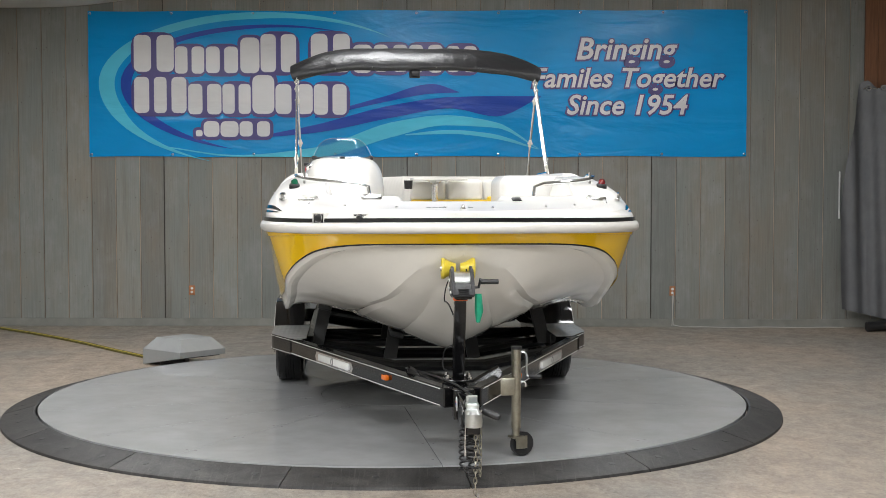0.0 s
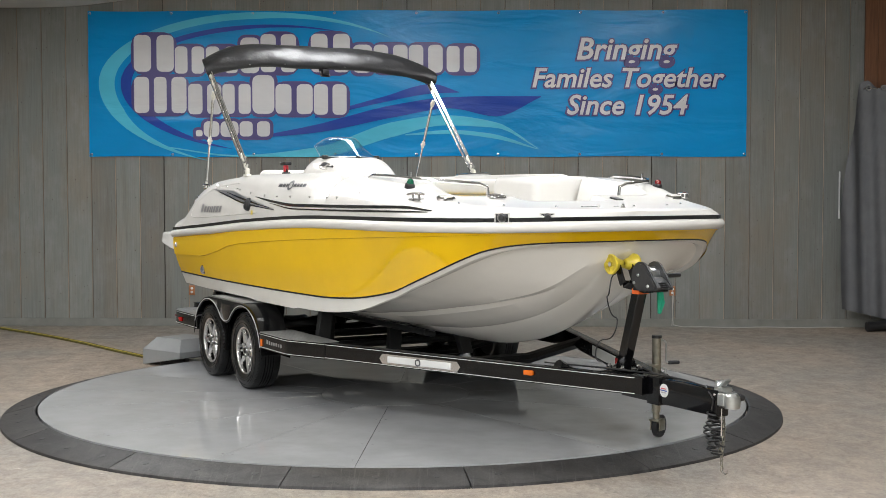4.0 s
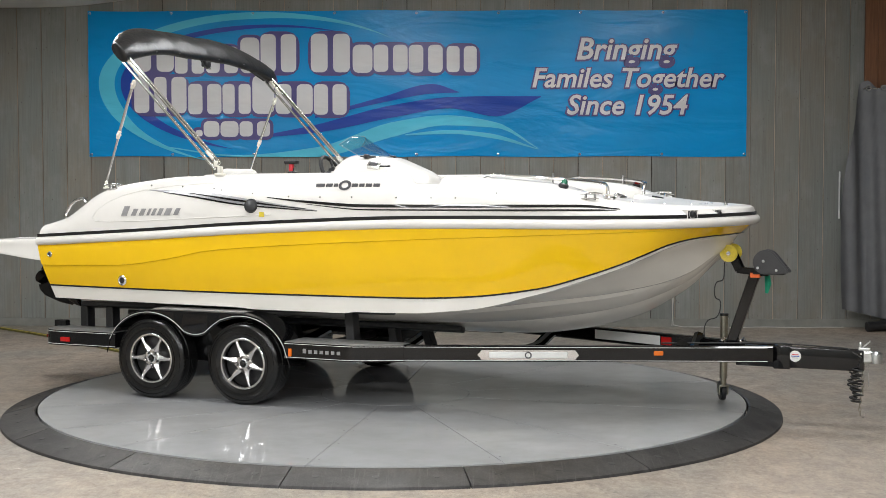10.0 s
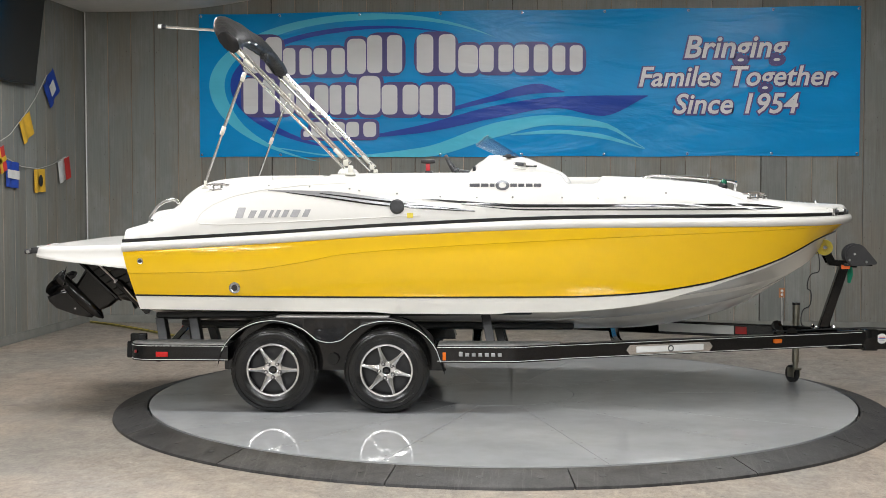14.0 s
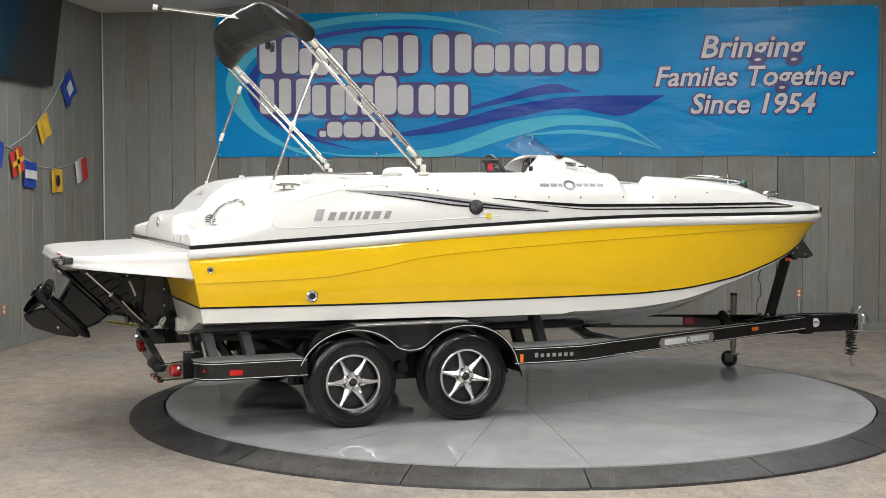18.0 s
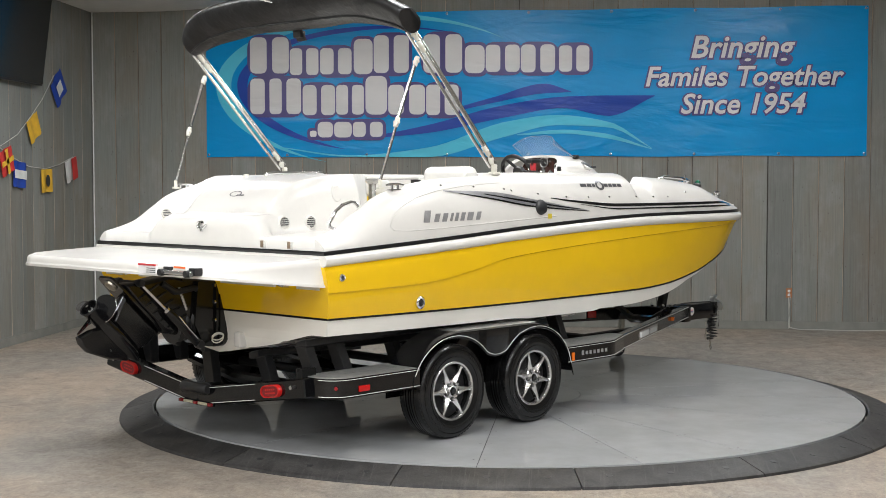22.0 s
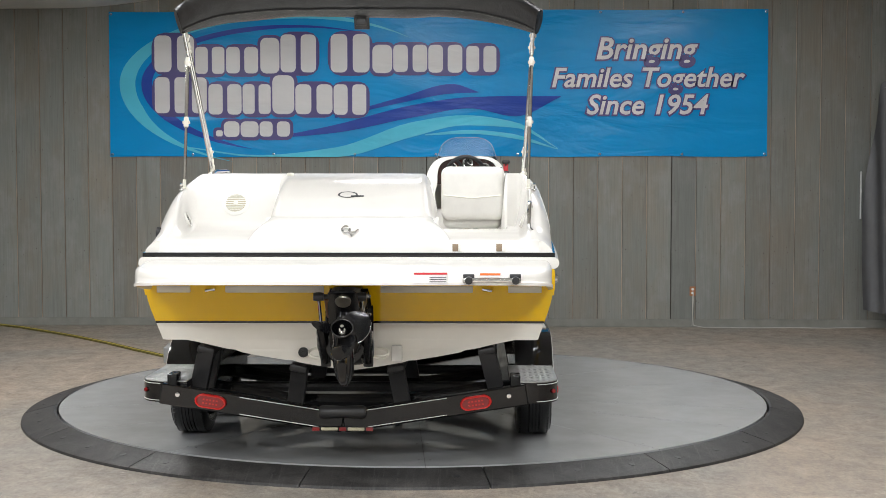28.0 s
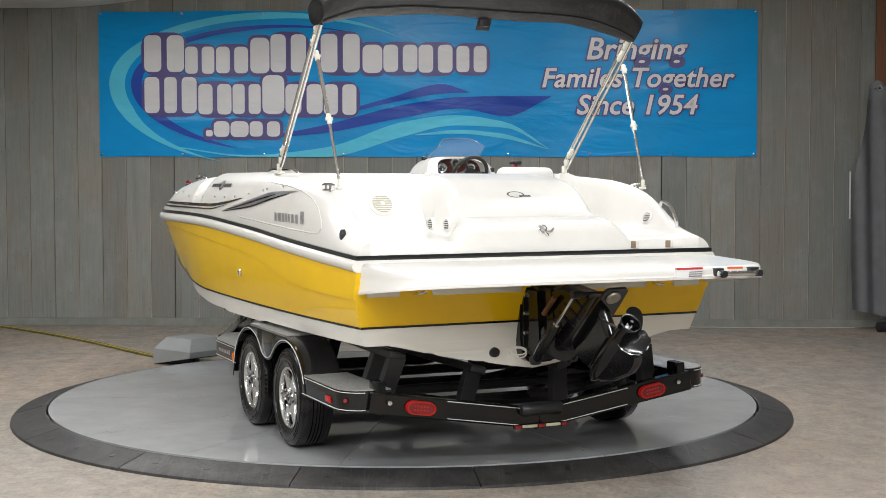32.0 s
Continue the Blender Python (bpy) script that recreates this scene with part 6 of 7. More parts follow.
part("lamp_lens", moved(rbox(-0.035, 0.03, -0.02, 0.02, 0.01, 0.016, 0.003), tray), DARK_DECAL, tr)
part("lamp_stalk", moved(tube([(0.05, 0, 0.0), (0.10, 0.0, 0.005), (0.13, 0, 0.01)], [0.006, 0.006, 0.009], 8), tray), BLACK_PLASTIC, tr)


def cushion(name, x0, x1, y0, y1, z0, z1, mat, label, b=0.04, parent=None):
    return part(name, rbox(x0, x1, y0, y1, z0, z1, b, 4), mat, parent or boat, label)


helm = part("helm_seat", rbox(-1.16, -0.70, -0.97, -0.54, 1.38, 1.50, 0.05, 4), VINYL, boat, "cream vinyl helm seat")
part("seat_pedestal", tube([(-0.93, -0.75, SOLE), (-0.93, -0.75, 1.39)], 0.05, 14), CHROME, helm)
part("seat_back", rbox(-1.25, -1.12, -0.985, -0.53, 1.44, 1.825, 0.055, 4), VINYL, helm)
part("seat_piping", tube([(-1.253, -0.96, 1.62), (-1.256, -0.75, 1.60), (-1.253, -0.55, 1.62)], 0.006, 6), NYLON, helm)
part("side_pad", rbox(-1.12, -0.72, -1.06, -0.955, 1.66, 1.775, 0.04, 4), WHITE, helm)
cushion("bench_seat", -1.42, -0.98, -0.10, 0.92, 1.36, 1.52, VINYL, "cream vinyl stern bench")
cushion("bench_accent", -1.41, -1.36, -0.09, 0.90, 1.52, 1.562, VINYL_YELLOW, "yellow vinyl seat panel", 0.02)
cushion("side_accent", -1.36, -0.20, 0.80, 0.89, 1.52, 1.60, VINYL_YELLOW, "yellow vinyl seat panel", 0.02)
cushion("side_cushion", -1.36, -0.20, 0.82, 0.93, 1.61, 1.745, VINYL, "cream vinyl side cushion", 0.04)
for y0, y1 in ((-0.10, 0.23), (0.24, 0.57), (0.58, 0.92)):
    cushion("bench_back", -1.50, -1.38, y0, y1, 1.55, 1.745, VINYL, "cream vinyl backrest cushion")
part("port_lounge", rbox(0.28, 0.93, 0.44, 1.02, SOLE, 1.765, 0.07, 4), WHITE, boat, "white moulded seat base")
cushion("lounge_accent", 0.255, 0.30, 0.42, 1.0, 1.535, 1.605, VINYL_YELLOW, "yellow vinyl seat panel", 0.015)
cushion("lounge_cushion", 0.95, 1.70, 0.30, 0.78, 1.43, 1.53, VINYL, "cream vinyl bow cushion")
cushion("lounge_cushion", 0.80, 1.70, -0.78, -0.30, 1.43, 1.53, VINYL, "cream vinyl bow cushion")
table = part("cockpit_table", rbox(-1.38, -0.82, -0.10, 0.38, 1.735, 1.758, 0.01, 2), WHITE, boat, "small white cockpit table")
part("table_leg", tube([(-1.12, 0.11, SOLE), (-1.12, 0.11, 1.70), (-1.12, 0.11, 1.735)], [0.03, 0.03, 0.07], 16), ALLOY, table)
part("cup_holder", lathe([(0, 1.66), (0.035, 1.66), (0.04, 1.735), (0.03, 1.735)], 16), BLACK_PLASTIC, table, at=Matrix.Translation((-0.9, -0.14, 0)))

# bow fittings
for s in (-1, 1):
    f = (lambda vf: vf) if s < 0 else flipped_y
    part("bow_rail", f(tube([(1.03, -1.05, 1.70), (1.05, -1.055, 1.745), (1.12, -1.06, 1.763), (1.4, -1.045, 1.752), (1.62, -0.985, 1.735), (1.74, -0.89, 1.722), (1.80, -0.76, 1.712), (1.83, -0.62, 1.702), (1.835, -0.56, 1.68), (1.835, -0.55, 1.60)], 0.0125, 10)), CHROME, boat, "polished steel bow rail")
    part("rail_stud", f(tube([(1.55, -0.99, 1.67), (1.55, -0.99, 1.78)], 0.008, 8)), CHROME, boat)
    z = deck_z(1.65, -1.055) + 0.012
    nm = Matrix.Translation((1.65, -1.055, z)) @ Matrix.Rotation(radians(14), 4, "Y")
    nav = part("nav_light", f(moved(lathe([(0, 0.014), (0.028, 0.014), (0.036, 0.004), (0.036, -0.03)], 20), nm)), BLACK_PLASTIC, boat, "round navigation light on a black base")
    part("nav_lens", f(moved(lathe([(0, 0.046), (0.012, 0.044), (0.022, 0.034), (0.026, 0.012)], 18), nm)), GREEN_LENS if s < 0 else RED_LENS, nav)
    ov, m = oval_plate(1.955, 0.955 * s, 0.042, 0.068, "bow_light", CHROME, "oval bow light in a chrome bezel", [(0, 0.010), (0.7, 0.010), (0.84, 0.018), (1, 0.008), (1, -0.03)])
    part("lens", moved(lathe([(0, 0.019), (0.6, 0.017), (0.76, 0.009)], 24), m @ Matrix.Diagonal((0.042, 0.068, 1, 1))), SPEAKER, ov)
    for x in (-0.02, 0.0, 0.02):
        part("lens_rib", moved(rbox(x - 0.003, x + 0.003, -0.045, 0.045, 0.016, 0.0215, 0.001, 1), m), LENS_WHITE, ov)
vt, m = oval_plate(1.925, -0.541, 0.046, 0.072, "bow_grille", CHROME, "oval chrome grille", [(0, 0.006), (0.8, 0.006), (0.9, 0.016), (1, 0.007), (1, -0.03)])
part("grille_hollow", moved(lathe([(0, 0.0085), (0.82, 0.0085)], 24), m @ Matrix.Diagonal((0.046, 0.072, 1, 1))), BLACK_PLASTIC, vt)
for k in range(5):
    x = -0.03 + 0.015 * k
    w = 0.064 * math.sqrt(max(0.0, 1 - (x / 0.041) ** 2))
    part("grille_slat", moved(rbox(x - 0.0035, x + 0.0035, -w, w, 0.008, 0.014, 0.002, 1), m), CHROME, vt)
p = deck_point(1.985, 0.416)
part("hatch_latch", moved(rbox(-0.045, 0.045, -0.03, 0.03, -0.004, 0.012, 0.006), Matrix.Translation(p) @ Matrix.Rotation(radians(11), 4, "Y")), BLACK_PLASTIC, boat, "black hatch latch")
for (u, v), turn in (((2.505, -0.865), -38), ((2.63, -0.62), -22)):
    m = Matrix.Translation((u, v, 1.49)) @ Matrix.Rotation(radians(turn), 4, "Z")
    fl = part("fairlead", moved(rbox(-0.055, 0.030, -0.040, 0.040, -0.030, 0.024, 0.004), m), BLACK_PLASTIC, boat, "black ladder pocket with a round knob")
    part("pocket_lip", moved(join(rbox(-0.05, 0.034, -0.046, 0.046, 0.024, 0.032, 0.003), rbox(-0.05, 0.033, -0.046, -0.039, -0.034, 0.026, 0.003), rbox(-0.05, 0.033, 0.039, 0.046, -0.034, 0.026, 0.003)), m), WHITE, fl)
    part("knob", moved(lathe([(0, 0.056), (0.016, 0.054), (0.022, 0.042), (0.022, 0.02)], 14, "x"), m), BLACK_PLASTIC, fl)
    part("knob_ring", moved(lathe([(0.022, 0.034), (0.029, 0.036), (0.031, 0.03)], 14, "x"), m), CHROME, fl)
part("bow_eye", moved(lathe([(0, 0.028), (0.008, 0.025), (0.009, 0.012), (0.014, 0.005), (0.016, 0)], 14), Matrix.Translation(deck_point(2.60, 0.0))), CHROME, boat)
for v in (-0.2, -0.16, -0.12, 0.06):
    part("bow_decal", moved(rbox(-0.008, 0.008, -0.016, 0.016, -0.001, 0.0025, 0, 1), Matrix.Translation(deck_point(2.45, v)) @ Matrix.Rotation(radians(9), 4, "Y")), DARK_DECAL, boat)
for v in (-0.95, -0.72, -0.40, -0.1, 0.2, 0.55, 0.75, 1.0):
    u = 1.2 + 1.6 * max(0.0, 1 - (abs(v) / 1.25) ** 2) ** (1 / 3.45) - 0.33
    part("snap_stud", moved(lathe([(0, 0.007), (0.006, 0.006), (0.008, 0)], 8), Matrix.Translation(deck_point(u, v))), CHROME, boat)

# ---- folded bimini ----
for s in (-1, 1):
    f = (lambda vf: vf) if s < 0 else flipped_y
    for du_, dz_, r in ((0.0, 0.0, 0.0115), (-0.035, -0.032, 0.0115), (0.014, 0.014, 0.009)):
        part("bimini_leg", f(tube([(-1.14 + du_, -1.125, 1.85 + dz_), (-1.99 + du_, -1.14, 2.72 + dz_)], r, 10)), TUBE_WHITE, boat, "bright bimini leg tube")
    part("leg_foot", f(join(rbox(-1.17, -1.09, -1.15, -1.10, 1.765, 1.785, 0.006), rbox(-1.15, -1.11, -1.14, -1.11, 1.78, 1.84, 0.008), rbox(-1.185, -1.145, -1.138, -1.112, 1.835, 1.885, 0.008))), NYLON, boat, "white nylon deck hinge")
    part("strut", f(tube([(-2.227, -1.10, 1.72), (-2.08, -1.115, 2.12)], 0.0095, 10)), CHROME, boat, "telescopic steel strut")
    part("strut_sleeve", f(tube([(-2.09, -1.114, 2.10), (-1.925, -1.135, 2.52)], 0.0125, 10)), TUBE_WHITE, boat)
    part("strut_foot", f(join(rbox(-2.25, -2.20, -1.115, -1.085, 1.665, 1.68, 0.004), rbox(-2.238, -2.216, -1.11, -1.09, 1.675, 1.73, 0.005))), NYLON, boat)
    leg_dir, strut_dir = Vector((-0.70, -0.012, 0.714)), Vector((0.36, -0.04, 0.93))
    for c, d, h in (((-2.09, -1.114, 2.10), strut_dir, 0.035), ((-1.93, -1.134, 2.50), strut_dir, 0.035), ((-1.885, -1.137, 2.60), leg_dir, 0.045), ((-1.95, -1.14, 2.67), leg_dir, 0.04), ((-1.22, -1.126, 1.93), leg_dir, 0.045)):
        c = Vector(c)
        part("tube_joint", f(join(tube([c - d * h, c - d * (h - 0.008), c + d * (h - 0.008), c + d * h], [0.013, 0.0165, 0.0165, 0.013], 10), rbox(c.x - 0.010, c.x + 0.010, c.y - 0.024, c.y + 0.024, c.z - 0.010, c.z + 0.010, 0.004, 2))), NYLON, boat)
# sleeve of black vinyl over the gathered canopy
rows = []
N = 72
for i in range(N + 1):
    f = i / N
    c = math.cos(math.pi * (1 - f))
    w = abs(c) ** 0.75
    y = 1.175 * math.copysign(w, c)
    # flat in the middle, drooping to the legs at both ends
    zc = 2.755 + 0.15 * (1 - w ** 4.2) + 0.008 * noise.noise((y * 2.2, 3, 1))
    uc = -2.03 - 0.055 * (1 - w ** 6)
    taper = 1 - 0.42 * w ** 7
    row = []
    for k in range(20):
        a = 2 * math.pi * k / 20
        ll = 0.175 * taper * (1 + 0.07 * noise.noise((y * 3, a, 2)))
        tt = 0.058 * (1 + 0.22 * noise.noise((y * 5, a * 1.5, 7)))
        p, q = ll * math.cos(a), tt * math.sin(a)
        # long way of the fold leans aft and up like the legs
        row.append((uc - p * 0.70 + q * 0.72, y + 0.5 * q * c * w ** 5, zc + p * 0.62 + q * 0.72))
    rows.append(row)
vf = grid(rows, close_v=True)
vf[1].append(tuple(range(20)))
vf[1].append(tuple(range(N * 20 + 19, N * 20 - 1, -1)))
boot = part("canopy_boot", vf, CANVAS, boat, "black vinyl boot over the folded canopy", 80)
part("boot_seam", tube([(r[14][0], r[14][1], r[14][2] - 0.004) for r in rows[4:-4]], 0.007, 6), BLACK_PLASTIC, boot)
part("boot_flap", moved(rbox(-0.09, 0.10, -0.05, 0.05, -0.004, 0.004, 0.003, 1), Matrix.Translation((-1.99, -0.02, 2.80)) @ Matrix.Rotation(radians(58), 4, "Y")), CANVAS, boot)
part("boot_buckle", rbox(-1.99, -1.93, -0.05, 0.02, 2.735, 2.785, 0.008), BLACK_PLASTIC, boot)
for i in (22, 30, 38, 46):
    part("boot_snap", moved(lathe([(0, 0.006), (0.008, 0.005), (0.01, 0)], 8), Matrix.Translation(Vector(rows[i][9]))), CHROME, boot)
pole = part("canopy_pole", tube([(-2.18, -0.01, 2.965), (-2.80, -0.015, 3.01)], 0.012, 10), TUBE_WHITE, boat, "short pole with rubber end")
part("pole_end", tube([(-2.78, -0.015, 3.008), (-2.815, -0.015, 3.011)], 0.021, 12), BLACK_PLASTIC, pole)
part("pole_tip", tube([(-2.815, -0.015, 3.011), (-2.845, -0.015, 3.013)], 0.019, 12), LENS_WHITE, pole)

# ---- stern drive, tilted up ----
drive = part("stern_drive", prism([(-2.74, 1.09), (-2.72, 0.68), (-2.88, 0.64), (-3.02, 0.72), (-3.08, 0.88), (-3.04, 1.08)], -0.085, 0.085, "xz"), DRIVE_BLACK, boat, "black stern drive tilted up with propeller")
HUB = Vector((-3.71, 0, 0.94))
AX, DN = Vector((-0.717, 0, 0.697)), Vector((-0.697, 0, -0.717))
STEER = Matrix.Translation((-2.95, 0.0, 0)) @ Matrix.Rotation(radians(3), 4, "Z") @ Matrix.Translation((2.95, 0, 0))


def at_drive(s, d, v=0.0):
    """s forward along the shaft from the hub's end, d down towards the skeg."""
    return HUB - AX * s + DN * d + Vector((0, v, 0))


def cross(poly, half, rim=0.35):
    """A casting from its side outline: wide in the middle, thinner at its rim."""
    cs, cd = sum(p[0] for p in poly) / len(poly), sum(p[1] for p in poly) / len(poly)
    rows = []
    for k, w in ((1.0, rim), (0.95, rim + (1 - rim) * 0.6), (0.86, 1.0)):
        rows.append([at_drive(cs + (x - cs) * k, cd + (z - cd) * k, half * w) for x, z in poly])
    other = [[(x, -y, z) for x, y, z in r] for r in rows]
    vf = grid(list(reversed(rows)) + other, close_v=True)
    n = len(poly)
    vf[1].append(tuple(range(n)))
    vf[1].append(tuple(range(5 * n + n - 1, 5 * n - 1, -1)))
    return vf


part("shield", prism([(0.135 * math.copysign(abs(math.cos(a)) ** 0.5, math.cos(a)), 0.87 + 0.25 * math.copysign(abs(math.sin(a)) ** 0.6, math.sin(a))) for a in [2 * math.pi * k / 24 for k in range(24)]], -2.80, -2.70, "yz"), DRIVE_BLACK, drive)
part("shield_rim", prism([(0.145 * math.copysign(abs(math.cos(a)) ** 0.5, math.cos(a)), 0.87 + 0.26 * math.copysign(abs(math.sin(a)) ** 0.6, math.sin(a))) for a in [2 * math.pi * k / 24 for k in range(24)]], -2.775, -2.70, "yz"), DRIVE_BLACK, drive)
for s in (-1, 1):
    for z in (0.70, 0.80, 0.92, 1.03):
        part("bolt", moved(lathe([(0, -0.012), (0.011, -0.011), (0.013, 0.0)], 8, "x"), Matrix.Translation((-2.80, 0.122 * s, z))), CHROME, drive)
    part("gimbal_arm", prism([(-2.78, 1.06), (-2.80, 0.68), (-2.90, 0.66), (-2.96, 0.78), (-2.93, 1.06)], 0.09 * s, 0.115 * s, "xz"), DRIVE_BLACK, drive)
part("bellows", tube([(-2.86 - 0.022 * k, 0, 0.80 - 0.004 * k) for k in range(11)], [0.09 if k % 2 else 0.11 for k in range(11)], 18), BLACK_PLASTIC, drive)
part("upper_housing", cross([(0.04, -0.23), (0.16, -0.35), (0.29, -0.52), (0.42, -0.60), (0.60, -0.60), (0.70, -0.46), (0.64, -0.30), (0.52, -0.225), (0.26, -0.215)], 0.085, 0.6), DRIVE_BLACK, drive, at=STEER)
for k in range(5):
    s0 = 0.20 + 0.075 * k
    for q in (-1, 1):
        part("housing_rib", tube([at_drive(s0, -0.25, q * 0.08), at_drive(s0 + 0.03, -0.34, q * 0.088), at_drive(s0 + 0.06, -0.42, q * 0.083)], 0.008, 6), DRIVE_BLACK, drive, at=STEER)
plate = [(-0.035, 0.055), (-0.02, 0.075), (0.10, 0.085), (0.40, 0.085), (0.50, 0.06), (0.53, 0.0)]
plate = plate + [(s, -v) for s, v in reversed(plate[:-1])]
rows = [[at_drive(s, d, v) for s, v in plate] for d in (-0.208, -0.224)]
vf = grid(rows, close_v=True)
vf[1].append(tuple(range(len(plate))))
vf[1].append(tuple(range(2 * len(plate) - 1, len(plate) - 1, -1)))
part("vent_plate", vf, DRIVE_BLACK, drive, "flat plate over the propeller", at=STEER)
part("trim_tab", tube([at_drive(0.035, -0.208), at_drive(0.035, -0.196)], [0.044, 0.042], 20), GALV, drive, "round grey zinc anode", at=STEER)
part("drive_leg", cross([(0.13, -0.21), (0.17, -0.04), (0.46, -0.03), (0.50, -0.12), (0.51, -0.21)], 0.042), DRIVE_BLACK, drive, at=STEER)
part("gear_case", tube([at_drive(s, 0) for s in (0.13, 0.16, 0.30, 0.42, 0.49, 0.525)], [0.05, 0.056, 0.060, 0.052, 0.030, 0.006], 22), DRIVE_BLACK, drive, at=STEER)
part("skeg", cross([(0.46, 0.02), (0.15, 0.03), (0.10, 0.10), (0.06, 0.19), (0.10, 0.212), (0.18, 0.212), (0.34, 0.14), (0.45, 0.065)], 0.024), DRIVE_BLACK, drive, at=STEER)
part("skeg_plug", tube([at_drive(0.30, 0.10, -0.026), at_drive(0.30, 0.10, 0.026)], 0.008, 8), CHROME, drive, at=STEER)
prop = part("propeller", join(tube([at_drive(s, 0) for s in (0.13, 0.11, 0.03, 0.0)], [0.05, 0.052, 0.054, 0.062], 28, False), tube([at_drive(s, 0) for s in (0.0, 0.004, 0.10)], [0.062, 0.054, 0.046], 28, False)), DRIVE_BLACK, drive, "three-bladed black propeller", at=STEER)
part("prop_nut", join(tube([at_drive(s, 0) for s in (0.10, 0.03, 0.022)], [0.028, 0.026, 0.018], 10), tube([at_drive(s, 0) for s in (0.03, -0.012)], [0.012, 0.010], 8)), CHROME, prop)
side = Vector((0, 1, 0))
upv = -DN
for k in range(3):
    a = radians(25 + 120 * k)
    rows, rows2 = [], []
    for i in range(11):
        r = 0.045 + 0.128 * i / 10
        half_w = 0.082 * math.sin(math.pi * (0.22 + 0.74 * i / 10)) ** 0.6 + 0.003
        r1, r2 = [], []
        for j in range(9):
            w = -half_w + 2 * half_w * j / 8
            tw = a + w / max(r, 0.085) * 0.85
            p = at_drive(0.065, 0) + AX * (-w * 0.6 + 0.14 * (r - 0.05)) + (side * math.cos(tw) + upv * math.sin(tw)) * r
            r1.append(p)
            r2.append(p + AX * 0.007 * (1 - (2 * j / 8 - 1) ** 2) + AX * 0.0012)
        rows.append(r1)
        rows2.append(r2)
    blade = part("blade", join(grid(rows), grid(rows2)), DRIVE_BLACK, prop, angle=60)
    part("worn_edge", tube([r[-1] for r in rows[3:]] + [rows[-1][j] for j in range(7, 3, -1)], 0.0016, 5), CHROME, blade)
for s in (-1, 1):
    ram = part("trim_cylinder", tube([(-2.93, 0.125 * s, 0.645), (-2.96, 0.125 * s, 0.675), (-3.17, 0.125 * s, 0.875), (-3.19, 0.125 * s, 0.89)], [0.024, 0.031, 0.031, 0.024], 14), DRIVE_BLACK, drive, "black trim cylinder with steel rod")
    part("trim_collar", tube([(-3.16, 0.125 * s, 0.865), (-3.20, 0.125 * s, 0.90)], 0.025, 12), CHROME, ram)
    part("trim_rod", tube([(-3.18, 0.125 * s, 0.882), (-3.385, 0.12 * s, 1.075)], 0.0095, 10), CHROME, ram)
    part("trim_end", moved(lathe([(0, -0.03), (0.022, -0.028), (0.026, 0.0), (0.022, 0.028), (0, 0.03)], 16, "y"), Matrix.Translation((-3.385, 0.118 * s, 1.075))), BLACK_PLASTIC, ram)
    part("trim_foot", moved(lathe([(0, -0.03), (0.026, -0.028), (0.03, 0.0), (0.026, 0.028), (0, 0.03)], 16, "y"), Matrix.Translation((-2.935, 0.125 * s, 0.65))), BLACK_PLASTIC, ram)
    part("trim_hose", tube([(-2.97, 0.155 * s, 0.69), (-3.05, 0.162 * s, 0.77), (-3.12, 0.16 * s, 0.85)], 0.005, 6), CHROME, ram)
    for q in (0, 1):
        part("hose_loop", tube([(-2.83 + 0.02 * math.sin(w), (0.185 + 0.055 * math.cos(w)) * s, 0.685 + 0.012 * q + (0.028 - 0.006 * q) * math.sin(w)) for w in [2 * math.pi * k / 20 for k in range(21)]], 0.0045, 6), NYLON, drive)
part("ram_bar", tube([(-3.385, -0.12, 1.075), (-3.385, 0.12, 1.075)], 0.014, 10), BLACK_PLASTIC, drive)
part("drive_hose", tube([(-2.80, -0.06, 0.95), (-2.95, -0.1, 1.02), (-3.10, -0.105, 1.0), (-3.2, -0.10, 1.06)], 0.02, 10), BLACK_PLASTIC, drive)
part("rusty_spring", tube([(-2.99, 0.10, 0.93), (-3.12, 0.10, 1.04)], 0.016, 10), BROWN_WOOD, drive, "rust-brown hinge pin")
for k in range(8):
    p = at_drive(0.40 + 0.019 * k, -0.50 + 0.008 * k, -0.092)
    part("name_bar", rbox(p.x - 0.006, p.x + 0.006, p.y - 0.002, p.y + 0.003, p.z - 0.011, p.z + 0.011, 0, 1), PIN_WHITE, drive, at=STEER)
part("drain_plug", moved(lathe([(0, -0.004), (0.012, -0.006), (0.014, -0.014), (0.03, -0.012), (0.033, 0.02)], 16, "x"), Matrix.Translation((-2.715, 0.285, 0.68))), BLACK_PLASTIC, boat, "dark drain fitting")
part("transducer", rbox(-2.75, -2.68, -0.315, -0.25, 0.625, 0.725, 0.01), WHITE, boat, "small white transom bracket")
for s in (-1, 1):
    part("transom_eye", tube([(-2.79, 0.80 * s, 1.075), (-2.84, 0.80 * s, 1.07), (-2.845, 0.85 * s, 1.065), (-2.79, 0.86 * s, 1.06)], 0.008, 8), CHROME, boat)

# ---- things round the room ----
L3, F3, R3 = Vector((-2.63, 2.30, 0)), Vector((-2.19, 1.95, 0)), Vector((-1.82, 2.35, 0))
B3 = L3 + R3 - F3
foot = [L3, F3, R3, B3]
mid3 = (L3 + R3) / 2
rows = [[(p.x, p.y, 0.0 if i in (0, 3) else 0.1) for i, p in enumerate(foot)], [(p.x, p.y, 0.155) for p in foot], [tuple(mid3 + (p - mid3) * 0.66 + Vector((0, 0, 0.27))) for p in foot]]
vf = grid(rows, close_v=True)
vf[1].append((8, 9, 10, 11))
vf[1].append((3, 2, 1, 0))
unit = thing("turntable_motor_housing", "grey sheet metal motor housing with sloped lid beside the turntable", "machine housing")
part("cover", vf, HOUSING, unit, angle=20)
